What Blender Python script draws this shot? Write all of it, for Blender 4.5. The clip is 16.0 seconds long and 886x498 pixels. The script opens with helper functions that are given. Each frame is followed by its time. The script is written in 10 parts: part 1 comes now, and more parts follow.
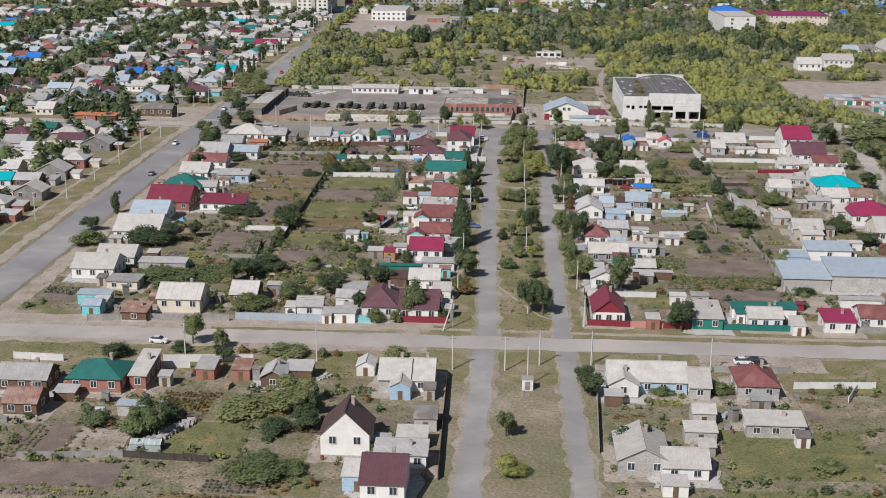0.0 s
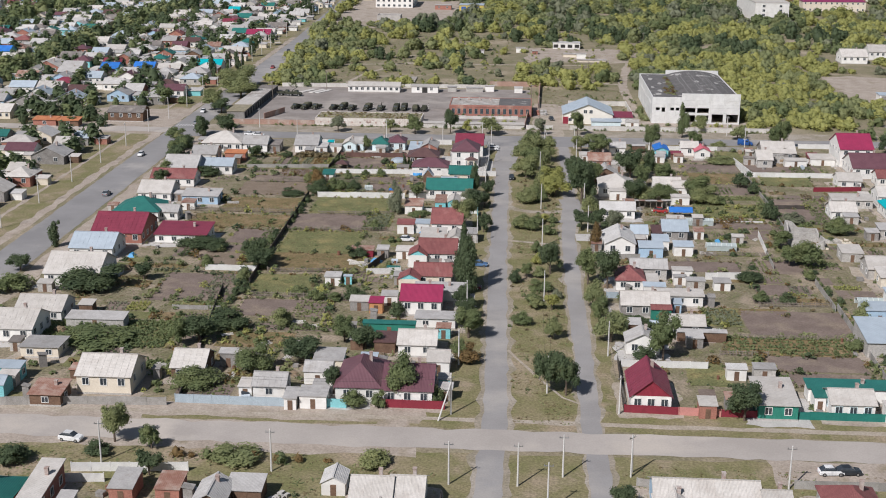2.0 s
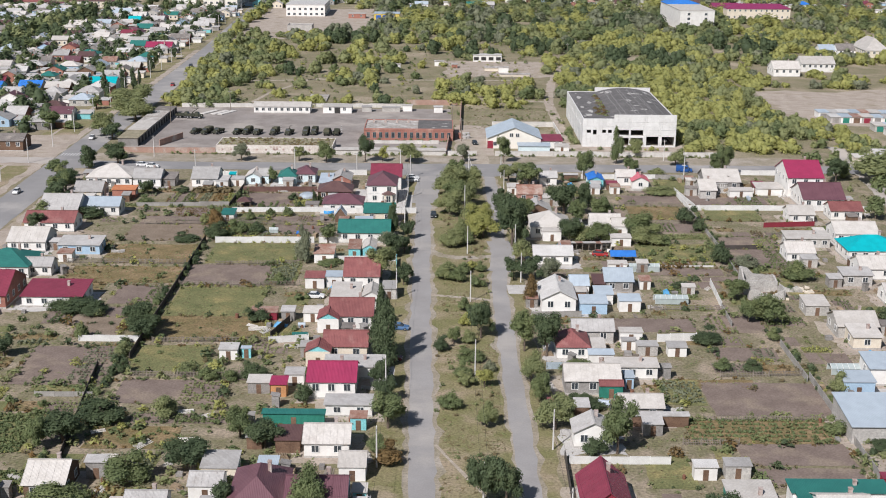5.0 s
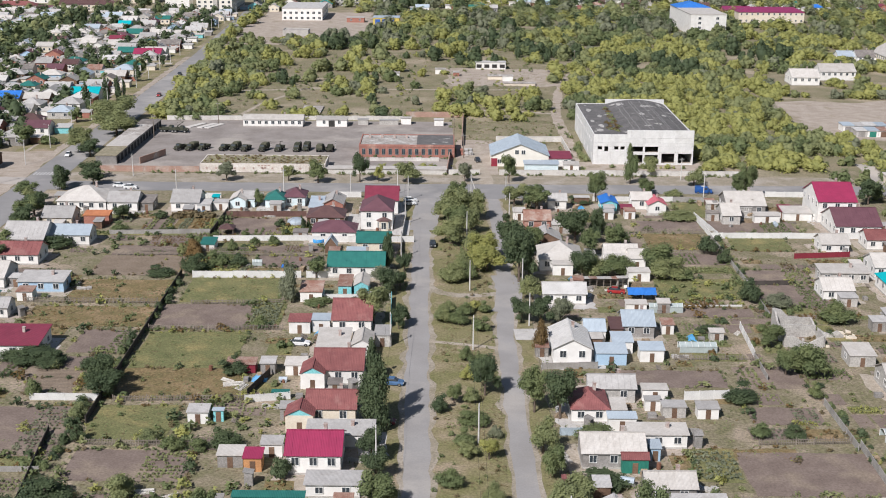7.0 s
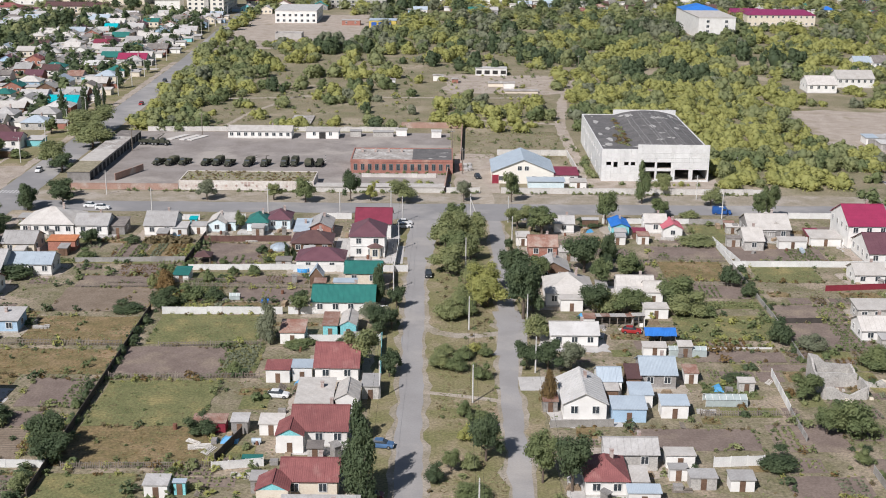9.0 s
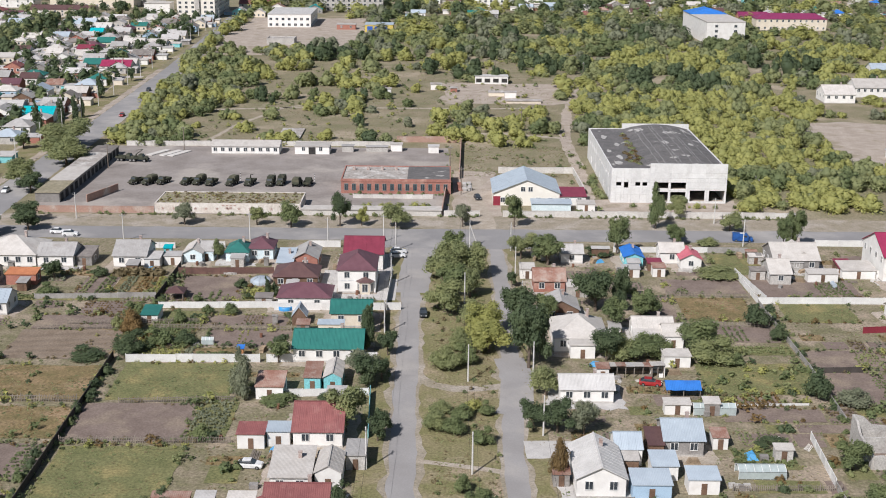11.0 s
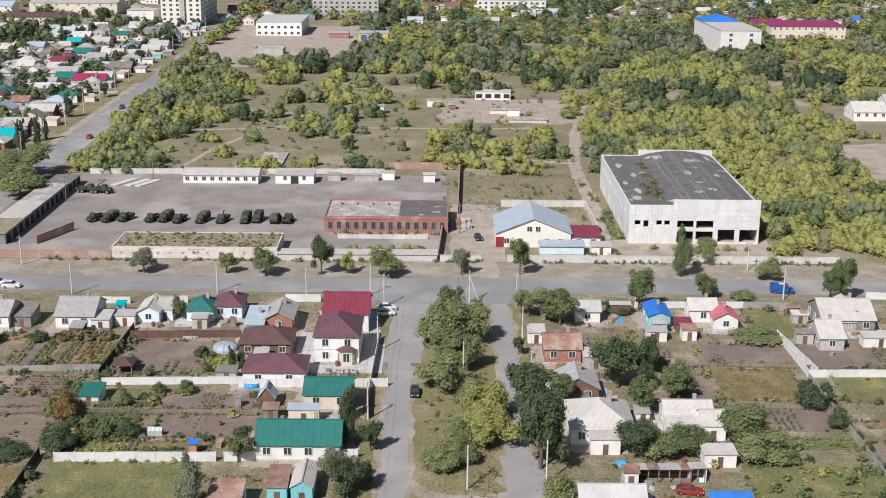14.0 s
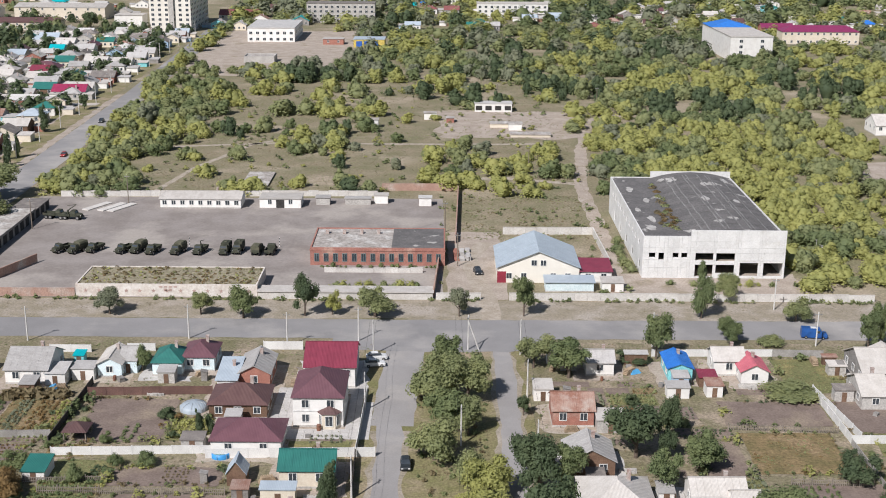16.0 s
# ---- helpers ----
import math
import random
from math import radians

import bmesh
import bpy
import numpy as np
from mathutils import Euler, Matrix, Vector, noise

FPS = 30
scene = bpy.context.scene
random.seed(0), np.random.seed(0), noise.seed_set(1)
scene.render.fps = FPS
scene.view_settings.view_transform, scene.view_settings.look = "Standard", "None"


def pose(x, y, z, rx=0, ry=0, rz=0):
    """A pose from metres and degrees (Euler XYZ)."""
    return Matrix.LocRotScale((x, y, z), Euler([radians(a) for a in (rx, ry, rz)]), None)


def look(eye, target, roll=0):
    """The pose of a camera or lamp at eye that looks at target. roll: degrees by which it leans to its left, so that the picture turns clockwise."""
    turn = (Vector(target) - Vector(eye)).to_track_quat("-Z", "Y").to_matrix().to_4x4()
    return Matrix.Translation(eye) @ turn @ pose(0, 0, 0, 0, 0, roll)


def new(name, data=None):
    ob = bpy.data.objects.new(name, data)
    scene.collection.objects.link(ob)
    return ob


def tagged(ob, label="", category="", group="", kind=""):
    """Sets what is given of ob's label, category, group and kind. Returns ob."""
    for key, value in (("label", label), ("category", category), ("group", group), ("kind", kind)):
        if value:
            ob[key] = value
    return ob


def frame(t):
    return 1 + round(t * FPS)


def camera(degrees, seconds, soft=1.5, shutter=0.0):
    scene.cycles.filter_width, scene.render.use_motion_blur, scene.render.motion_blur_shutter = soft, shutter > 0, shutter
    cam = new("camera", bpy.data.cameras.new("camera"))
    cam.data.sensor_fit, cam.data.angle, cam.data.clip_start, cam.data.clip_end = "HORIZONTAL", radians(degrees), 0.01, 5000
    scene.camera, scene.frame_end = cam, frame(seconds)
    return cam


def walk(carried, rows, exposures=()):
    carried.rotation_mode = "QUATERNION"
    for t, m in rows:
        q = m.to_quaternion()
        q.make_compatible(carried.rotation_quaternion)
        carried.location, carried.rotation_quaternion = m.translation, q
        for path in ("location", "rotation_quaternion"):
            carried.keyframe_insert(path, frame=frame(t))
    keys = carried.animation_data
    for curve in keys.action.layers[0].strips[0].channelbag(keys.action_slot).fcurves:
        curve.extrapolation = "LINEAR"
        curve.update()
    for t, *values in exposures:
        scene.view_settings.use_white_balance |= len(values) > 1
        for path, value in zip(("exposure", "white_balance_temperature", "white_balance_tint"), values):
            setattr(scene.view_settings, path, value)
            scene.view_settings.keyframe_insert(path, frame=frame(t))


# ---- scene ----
cam = camera(40.0, 16.0, soft=1.0)
PATH = [
    (0, (-4.90, -408.00, 94.00), 74.000, 3.190, 0.480),
    (0.25, (-6.80, -399.60, 91.60), 74.420, 2.850, 0.600),
    (0.5, (-8.20, -391.00, 89.40), 74.830, 2.560, 0.700),
    (0.75, (-7.20, -382.40, 89.95), 74.430, 2.880, 0.600),
    (1, (-6.25, -373.60, 90.50), 74.020, 3.230, 0.480),
    (1.25, (-5.30, -364.60, 91.40), 73.520, 3.620, 0.380),
    (1.5, (-4.55, -356.20, 92.10), 73.160, 3.900, 0.300),
    (1.75, (-4.95, -350.00, 91.70), 73.180, 3.880, 0.290),
    (2, (-5.28, -344.80, 91.30), 73.215, 3.855, 0.280),
    (2.5, (-5.67, -337.81, 92.01), 73.207, 3.888, 0.099),
    (3, (-5.47, -331.03, 92.35), 73.231, 3.277, 0.128),
    (3.5, (-5.91, -323.90, 92.23), 73.344, -2.938, 0.431),
    (4, (-6.96, -317.20, 92.46), 73.357, -3.472, 0.443),
    (4.5, (-7.33, -309.62, 92.46), 73.308, -1.196, 0.399),
    (4.7, (-7.12, -307.33, 92.42), 73.300, -0.165, 0.535),
    (7, (-6.20, -272.73, 92.14), 73.280, 0.021, 0.462),
    (7.5, (-6.11, -265.35, 91.51), 73.294, -0.003, 0.494),
    (8, (-5.97, -258.15, 91.16), 73.288, -0.009, 0.528),
    (8.5, (-5.71, -250.56, 90.95), 73.292, 0.003, 0.498),
    (9, (-5.60, -243.45, 91.13), 73.264, -0.006, 0.507),
    (11.5, (-4.87, -207.47, 90.79), 73.245, -0.038, 0.517),
    (12, (-4.75, -200.51, 90.90), 73.224, -0.030, 0.477),
    (12.5, (-4.64, -193.16, 90.66), 73.254, -0.021, 0.487),
    (13, (-4.47, -185.82, 90.52), 73.269, -0.018, 0.486),
    (13.5, (-4.38, -178.75, 90.63), 73.272, -0.044, 0.496),
    (14, (-4.13, -171.47, 90.58), 73.293, -0.038, 0.464),
    (14.5, (-3.89, -164.39, 90.62), 73.301, -0.037, 0.473),
    (15, (-3.64, -157.24, 90.60), 73.328, -0.028, 0.488),
    (15.5, (-3.47, -150.08, 90.88), 73.288, -0.033, 0.453),
    (16, (-3.27, -142.95, 91.00), 73.272, -0.030, 0.406),
]
walk(cam, [(t, pose(*eye, 0, 0, turn) @ pose(0, 0, 0, tilt) @ pose(0, 0, 0, 0, 0, lean)) for t, eye, tilt, turn, lean in PATH],
     exposures=[(0.0, -0.2), (1.0, -0.2), (1.6, -0.17), (2.5, -0.03), (3.4, 0.05), (7.0, 0.09), (16.0, 0.1)])

# ---- world and sun ----
SUN_AZ, SUN_EL = math.atan2(-0.55, -0.83), radians(44)
world = bpy.data.worlds.new("sky")
scene.world = world
world.use_nodes = True
sky = world.node_tree.nodes.new("ShaderNodeTexSky")
sky.sky_type, sky.sun_disc, sky.sun_elevation, sky.sun_rotation = "NISHITA", False, SUN_EL, SUN_AZ
bg = world.node_tree.nodes["Background"]
world.node_tree.links.new(sky.outputs[0], bg.inputs[0])
bg.inputs[1].default_value = 0.06
sun_data = bpy.data.lights.new("sun", "SUN")
sun_data.energy, sun_data.angle, sun_data.color = 5.0, radians(0.53), (1.0, 0.972, 0.985)
sun = new("sun", sun_data)
sun.matrix_world = look((-220, -332, 385), (0, 0, 0))

# ---- materials ----
def mat(name, color, rough=0.8, second=None, scale=1.0, amount=0.5, fine=12.0, fine_amount=0.35, bump=0.2, metal=0.0, detail=6.0,
        third=None, third_scale=0.05, third_at=(0.45, 0.6), waves=0.0, wave_dir="X", wave_bump=0.4, random=0.0, spec=0.3):
    """A node material: two colours mixed by large noise, darkened and lightened by fine noise, with optional patches and corrugation."""
    m = bpy.data.materials.new(name)
    m.use_nodes = True
    nt = m.node_tree
    nodes, links = nt.nodes, nt.links
    bsdf = nodes["Principled BSDF"]
    bsdf.inputs["Roughness"].default_value = rough
    bsdf.inputs["Metallic"].default_value = metal
    bsdf.inputs["Specular IOR Level"].default_value = spec
    geo = nodes.new("ShaderNodeNewGeometry")
    place = geo.outputs["Position"]

    def noise_at(s, d=detail):
        n = nodes.new("ShaderNodeTexNoise")
        n.inputs["Scale"].default_value, n.inputs["Detail"].default_value = s, d
        n.inputs["Roughness"].default_value = 0.6
        links.new(place, n.inputs["Vector"])
        return n.outputs["Fac"]

    def ramp(value, lo, hi):
        r = nodes.new("ShaderNodeMapRange")
        r.inputs["From Min"].default_value, r.inputs["From Max"].default_value = lo, hi
        links.new(value, r.inputs["Value"])
        return r.outputs["Result"]

    def mix(fac, a, b, blend="MIX"):
        x = nodes.new("ShaderNodeMix")
        x.data_type, x.blend_type = "RGBA", blend
        if isinstance(fac, float):
            x.inputs["Factor"].default_value = fac
        else:
            links.new(fac, x.inputs["Factor"])
        for socket, v in ((x.inputs["A"], a), (x.inputs["B"], b)):
            if isinstance(v, tuple):
                socket.default_value = (*v, 1)
            else:
                links.new(v, socket)
        return x.outputs["Result"]

    second = second or tuple(c * (1 - amount * 0.6) for c in color)
    tone = mix(ramp(noise_at(scale), 0.38, 0.62), color, second)
    if third:
        tone = mix(ramp(noise_at(third_scale), *third_at), tone, third)
    grain = noise_at(fine, 3.0)
    tone = mix(fine_amount, tone, mix(ramp(grain, 0.3, 0.7), (0.25, 0.25, 0.25), (1.0, 1.0, 1.0)), "OVERLAY")
    if random:
        info = nodes.new("ShaderNodeObjectInfo")
        hsv = nodes.new("ShaderNodeHueSaturation")
        links.new(ramp(info.outputs["Random"], 0.0, 1.0), hsv.inputs["Value"])
        rr = hsv.inputs["Value"].links[0].from_node
        rr.inputs["To Min"].default_value, rr.inputs["To Max"].default_value = 1 - random, 1 + random
        links.new(tone, hsv.inputs["Color"])
        tone = hsv.outputs["Color"]
    links.new(tone, bsdf.inputs["Base Color"])
    b = nodes.new("ShaderNodeBump")
    b.inputs["Strength"].default_value, b.inputs["Distance"].default_value = bump, 0.05
    links.new(grain, b.inputs["Height"])
    if waves:
        tc = nodes.new("ShaderNodeTexCoord")
        w = nodes.new("ShaderNodeTexWave")
        w.bands_direction = wave_dir
        w.inputs["Scale"].default_value = waves
        links.new(tc.outputs["Object"], w.inputs["Vector"])
        b2 = nodes.new("ShaderNodeBump")
        b2.inputs["Strength"].default_value, b2.inputs["Distance"].default_value = wave_bump, 0.06
        links.new(w.outputs["Fac"], b2.inputs["Height"])
        links.new(b.outputs["Normal"], b2.inputs["Normal"])
        b = b2
    links.new(b.outputs["Normal"], bsdf.inputs["Normal"])
    return m


def leaf_mat(name, a, b, c):
    """Foliage: three greens by clump, a little light through the leaves."""
    m = bpy.data.materials.new(name)
    m.use_nodes = True
    nodes, links = m.node_tree.nodes, m.node_tree.links
    bsdf = nodes["Principled BSDF"]
    bsdf.inputs["Roughness"].default_value = 0.6
    bsdf.inputs["Specular IOR Level"].default_value = 0.15
    geo = nodes.new("ShaderNodeNewGeometry")
    ramp = nodes.new("ShaderNodeValToRGB")
    ramp.color_ramp.elements[0].color, ramp.color_ramp.elements[1].color = (*a, 1), (*c, 1)
    mid = ramp.color_ramp.elements.new(0.5)
    mid.color = (*b, 1)
    n = nodes.new("ShaderNodeTexNoise")
    n.inputs["Scale"].default_value, n.inputs["Detail"].default_value = 0.22, 4.0
    links.new(geo.outputs["Position"], n.inputs["Vector"])
    add = nodes.new("ShaderNodeMath")
    add.operation = "MULTIPLY_ADD"
    add.inputs[1].default_value = 0.11
    links.new(geo.outputs["Random Per Island"], add.inputs[0])
    r = nodes.new("ShaderNodeMapRange")
    r.inputs["From Min"].default_value, r.inputs["From Max"].default_value = 0.3, 0.7
    r.inputs["To Max"].default_value = 0.6
    links.new(n.outputs["Fac"], r.inputs["Value"])
    links.new(r.outputs["Result"], add.inputs[2])
    links.new(add.outputs[0], ramp.inputs["Fac"])
    links.new(ramp.outputs["Color"], bsdf.inputs["Base Color"])
    fine = nodes.new("ShaderNodeTexNoise")
    fine.inputs["Scale"].default_value, fine.inputs["Detail"].default_value = 1.6, 3.0
    links.new(geo.outputs["Position"], fine.inputs["Vector"])
    bump = nodes.new("ShaderNodeBump")
    bump.inputs["Strength"].default_value, bump.inputs["Distance"].default_value = 0.6, 0.35
    links.new(fine.outputs["Fac"], bump.inputs["Height"])
    links.new(bump.outputs["Normal"], bsdf.inputs["Normal"])
    trans = nodes.new("ShaderNodeBsdfTranslucent")
    links.new(ramp.outputs["Color"], trans.inputs["Color"])
    mixer = nodes.new("ShaderNodeMixShader")
    mixer.inputs[0].default_value = 0.4
    links.new(bsdf.outputs[0], mixer.inputs[1])
    links.new(trans.outputs[0], mixer.inputs[2])
    links.new(mixer.outputs[0], nodes["Material Output"].inputs["Surface"])
    return m


GROUND = mat("dry_grass_ground", (0.215, 0.18, 0.12), 0.95, (0.16, 0.148, 0.085), 0.09, third=(0.30, 0.25, 0.185), third_scale=0.035, third_at=(0.52, 0.66), fine=1.6, fine_amount=0.5, bump=0.5)
VERGE = mat("street_verge_grass", (0.20, 0.17, 0.095), 0.95, (0.145, 0.14, 0.06), 0.16, third=(0.27, 0.215, 0.15), third_scale=0.09, third_at=(0.5, 0.64), fine=2.2, fine_amount=0.5, bump=0.5)
DIRT = mat("bare_dusty_dirt", (0.37, 0.315, 0.265), 0.95, (0.30, 0.25, 0.205), 0.2, fine=2.0, fine_amount=0.3, third=(0.24, 0.2, 0.14), third_scale=0.11, third_at=(0.56, 0.68))
ASPHALT = mat("worn_asphalt", (0.262, 0.252, 0.248), 0.9, (0.22, 0.212, 0.209), 0.07, fine=3.0, fine_amount=0.07, bump=0.1, third=(0.345, 0.325, 0.305), third_scale=0.04, third_at=(0.5, 0.66))
DUSTROAD = mat("dusty_gravel_road", (0.41, 0.37, 0.335), 0.95, (0.35, 0.315, 0.285), 0.07, fine=3.0, fine_amount=0.08, bump=0.1, third=(0.46, 0.41, 0.36), third_scale=0.05, third_at=(0.48, 0.62))
LANE = mat("patched_dusty_asphalt", (0.30, 0.286, 0.277), 0.92, (0.26, 0.246, 0.237), 0.09, fine=3.0, fine_amount=0.08, bump=0.1, third=(0.355, 0.33, 0.305), third_scale=0.06, third_at=(0.5, 0.66))
SHOULDER = mat("dusty_grass_edge", (0.285, 0.245, 0.195), 0.95, (0.225, 0.195, 0.14), 0.35, fine=2.2, fine_amount=0.35, third=(0.33, 0.29, 0.245), third_scale=0.12, third_at=(0.48, 0.62))
YARDDIRT = mat("vehicle_yard_dirt", (0.275, 0.245, 0.226), 0.95, (0.215, 0.188, 0.17), 0.11, fine=1.3, fine_amount=0.13, bump=0.15, third=(0.335, 0.30, 0.268), third_scale=0.05, third_at=(0.5, 0.62))
TRACK = mat("trodden_path", (0.37, 0.32, 0.265), 0.95, (0.30, 0.255, 0.2), 0.4, fine=2.5, fine_amount=0.3)
SOIL = mat("dug_garden_soil", (0.19, 0.147, 0.124), 0.95, (0.155, 0.118, 0.099), 0.25, fine=2.4, fine_amount=0.3, bump=0.6, third=(0.25, 0.2, 0.15), third_scale=0.12, third_at=(0.5, 0.7))
EARTH = mat("garden_block_earth", (0.20, 0.168, 0.115), 0.95, (0.135, 0.125, 0.068), 0.22, third=(0.265, 0.215, 0.16), third_scale=0.1, third_at=(0.5, 0.62), fine=1.9, fine_amount=0.6, bump=0.6)
SOIL_ROWS = mat("furrowed_garden_soil", (0.21, 0.165, 0.125), 0.95, (0.17, 0.13, 0.095), 0.25, fine=2.4, fine_amount=0.35, waves=0.45, wave_dir="Y", wave_bump=1.0)
GRASS = mat("green_grass_plot", (0.152, 0.148, 0.066), 0.95, (0.108, 0.115, 0.048), 0.3, fine=2.2, fine_amount=0.5, bump=0.7, third=(0.225, 0.19, 0.085), third_scale=0.15, third_at=(0.5, 0.66))
HAY = mat("dry_weedy_plot", (0.19, 0.137, 0.07), 0.95, (0.128, 0.106, 0.048), 0.3, fine=2.0, fine_amount=0.55, bump=0.7, third=(0.24, 0.17, 0.1), third_scale=0.16, third_at=(0.5, 0.66))
CONCRETE = mat("pale_concrete", (0.47, 0.45, 0.425), 0.85, (0.40, 0.38, 0.36), 0.4, fine=4.0, fine_amount=0.2)

ROOFS = {
    "grey": mat("asbestos_roof_grey", (0.40, 0.385, 0.37), 0.85, (0.34, 0.325, 0.31), 0.5, fine=3.0, fine_amount=0.14, waves=1.6, third=(0.27, 0.245, 0.22), third_scale=0.3, third_at=(0.58, 0.8), random=0.18),
    "light": mat("asbestos_roof_pale", (0.495, 0.465, 0.43), 0.85, (0.43, 0.40, 0.365), 0.5, fine=3.0, fine_amount=0.12, waves=1.6, third=(0.40, 0.36, 0.325), third_scale=0.25, third_at=(0.58, 0.8), random=0.13),
    "white": mat("pale_sheet_roof", (0.50, 0.485, 0.465), 0.65, (0.435, 0.42, 0.40), 0.4, waves=1.3, random=0.06),
    "dark": mat("tar_felt_roof", (0.14, 0.125, 0.115), 0.9, (0.19, 0.17, 0.155), 0.4, third=(0.28, 0.25, 0.22), third_scale=0.3, third_at=(0.56, 0.7), random=0.15),
    "magenta": mat("crimson_metal_roof", (0.31, 0.034, 0.088), 0.45, (0.265, 0.03, 0.077), 0.5, waves=1.2, fine_amount=0.12, spec=0.5),
    "crimson": mat("cherry_metal_roof", (0.225, 0.04, 0.066), 0.45, (0.19, 0.034, 0.056), 0.5, waves=1.2, fine_amount=0.12, spec=0.5),
    "red": mat("red_brown_painted_roof", (0.225, 0.085, 0.08), 0.65, (0.18, 0.066, 0.064), 0.5, waves=1.0, third=(0.27, 0.14, 0.125), third_scale=0.3, third_at=(0.55, 0.75), random=0.1),
    "rust": mat("rusty_sheet_roof", (0.22, 0.11, 0.08), 0.8, (0.30, 0.2, 0.16), 0.5, waves=1.0, third=(0.33, 0.26, 0.22), third_scale=0.4, third_at=(0.52, 0.68), random=0.15),
    "orange": mat("orange_painted_roof", (0.48, 0.19, 0.09), 0.7, (0.40, 0.155, 0.075), 0.5, waves=1.2),
    "brown": mat("brown_metal_tile_roof", (0.115, 0.065, 0.06), 0.5, (0.095, 0.052, 0.05), 0.5, waves=1.3, fine_amount=0.15, spec=0.4, random=0.1),
    "purple": mat("plum_metal_roof", (0.138, 0.064, 0.077), 0.5, (0.115, 0.052, 0.064), 0.5, waves=1.2, fine_amount=0.12, spec=0.4, random=0.1),
    "green": mat("green_metal_roof", (0.028, 0.155, 0.13), 0.5, (0.024, 0.13, 0.112), 0.5, waves=1.2, fine_amount=0.12, spec=0.4, random=0.1),
    "teal": mat("turquoise_metal_roof", (0.0, 0.38, 0.42), 0.5, (0.0, 0.33, 0.37), 0.5, waves=1.2, fine_amount=0.12, spec=0.4),
    "blue": mat("blue_sheet_roof", (0.035, 0.17, 0.52), 0.5, (0.03, 0.14, 0.43), 0.5, waves=1.0, fine_amount=0.15, random=0.1),
    "bluegrey": mat("blue_grey_metal_roof", (0.39, 0.445, 0.49), 0.45, (0.345, 0.395, 0.44), 0.5, waves=1.2, fine_amount=0.12, spec=0.5, random=0.08),
    "fuchsia": mat("purple_red_metal_roof", (0.23, 0.035, 0.1), 0.45, (0.195, 0.03, 0.086), 0.5, waves=1.2, fine_amount=0.12, spec=0.5),
    "pink": mat("pink_red_roof", (0.50, 0.14, 0.17), 0.6, (0.44, 0.12, 0.15), 0.5, waves=1.2),
}
WALLS = {
    "white": mat("whitewashed_wall", (0.74, 0.72, 0.68), 0.85, (0.66, 0.635, 0.595), 0.5, fine=4.0, fine_amount=0.15, third=(0.58, 0.54, 0.48), third_scale=0.5, third_at=(0.6, 0.8), random=0.07),
    "cream": mat("cream_brick_wall", (0.66, 0.585, 0.475), 0.85, (0.60, 0.525, 0.42), 0.5, fine=4.0, fine_amount=0.18, random=0.07),
    "grey": mat("grey_plank_wall", (0.27, 0.255, 0.24), 0.9, (0.2, 0.185, 0.17), 0.5, fine=4.0, waves=2.5, random=0.15),
    "wood": mat("brown_log_wall", (0.17, 0.105, 0.07), 0.85, (0.125, 0.075, 0.05), 0.5, fine=4.0, waves=2.0, wave_dir="Z", random=0.12),
    "brick": mat("red_brick_wall", (0.34, 0.155, 0.115), 0.9, (0.28, 0.125, 0.095), 0.6, fine=5.0, fine_amount=0.3, third=(0.40, 0.26, 0.21), third_scale=0.3, third_at=(0.58, 0.75), random=0.08),
    "cyan": mat("turquoise_painted_wall", (0.21, 0.52, 0.54), 0.8, (0.185, 0.46, 0.48), 0.5, fine=4.0, random=0.06),
    "green": mat("green_painted_wall", (0.03, 0.19, 0.14), 0.7, (0.025, 0.165, 0.12), 0.5, waves=1.5, random=0.06),
    "blue": mat("pale_blue_wall", (0.34, 0.46, 0.58), 0.8, (0.30, 0.41, 0.52), 0.5, random=0.06),
    "bare": mat("bare_concrete_wall", (0.42, 0.40, 0.37), 0.9, (0.35, 0.33, 0.305), 0.35, fine=3.0, third=(0.28, 0.26, 0.24), third_scale=0.25, third_at=(0.58, 0.75), random=0.08),
    "ice": mat("icy_pale_blue_wall", (0.60, 0.71, 0.73), 0.8, (0.54, 0.64, 0.66), 0.5, fine=4.0, random=0.05),
    "orange": mat("orange_plank_wall", (0.5, 0.25, 0.11), 0.8, (0.42, 0.21, 0.095), 0.5),
    "maroon": mat("maroon_painted_wall", (0.26, 0.03, 0.05), 0.7, (0.21, 0.026, 0.042), 0.5, waves=1.5),
}
WHITE_TRIM = mat("white_painted_trim", (0.78, 0.77, 0.74), 0.6, fine_amount=0.1)
# near-black base colour painted for the shade inside openings; dark doors use it too
DARK_DOORS_AND_SHADE = mat("dark_door_and_shade", (0.03, 0.028, 0.026), 0.9, (0.045, 0.042, 0.04), 0.8)
GLASS = mat("window_glass", (0.05, 0.06, 0.07), 0.12, (0.035, 0.042, 0.05), 0.6, fine_amount=0.05, bump=0.0, spec=0.7)
CHIMNEY = mat("chimney_brick", (0.30, 0.215, 0.185), 0.9, (0.42, 0.37, 0.34), 1.2)
POLE_GREY = mat("concrete_pole", (0.55, 0.53, 0.50), 0.85, (0.47, 0.455, 0.43), 0.8)
POLE_WOOD = mat("weathered_wood_pole", (0.21, 0.175, 0.14), 0.9, (0.16, 0.13, 0.105), 0.8)
STEEL = mat("dull_galvanised_steel", (0.45, 0.45, 0.44), 0.45, metal=0.7, fine_amount=0.1)
RUBBER = mat("tyre_rubber", (0.025, 0.025, 0.026), 0.85, fine_amount=0.1)
KHAKI = mat("army_olive_paint", (0.05, 0.054, 0.036), 0.75, (0.034, 0.036, 0.026), 0.8, third=(0.085, 0.075, 0.052), third_scale=0.9, third_at=(0.55, 0.7))
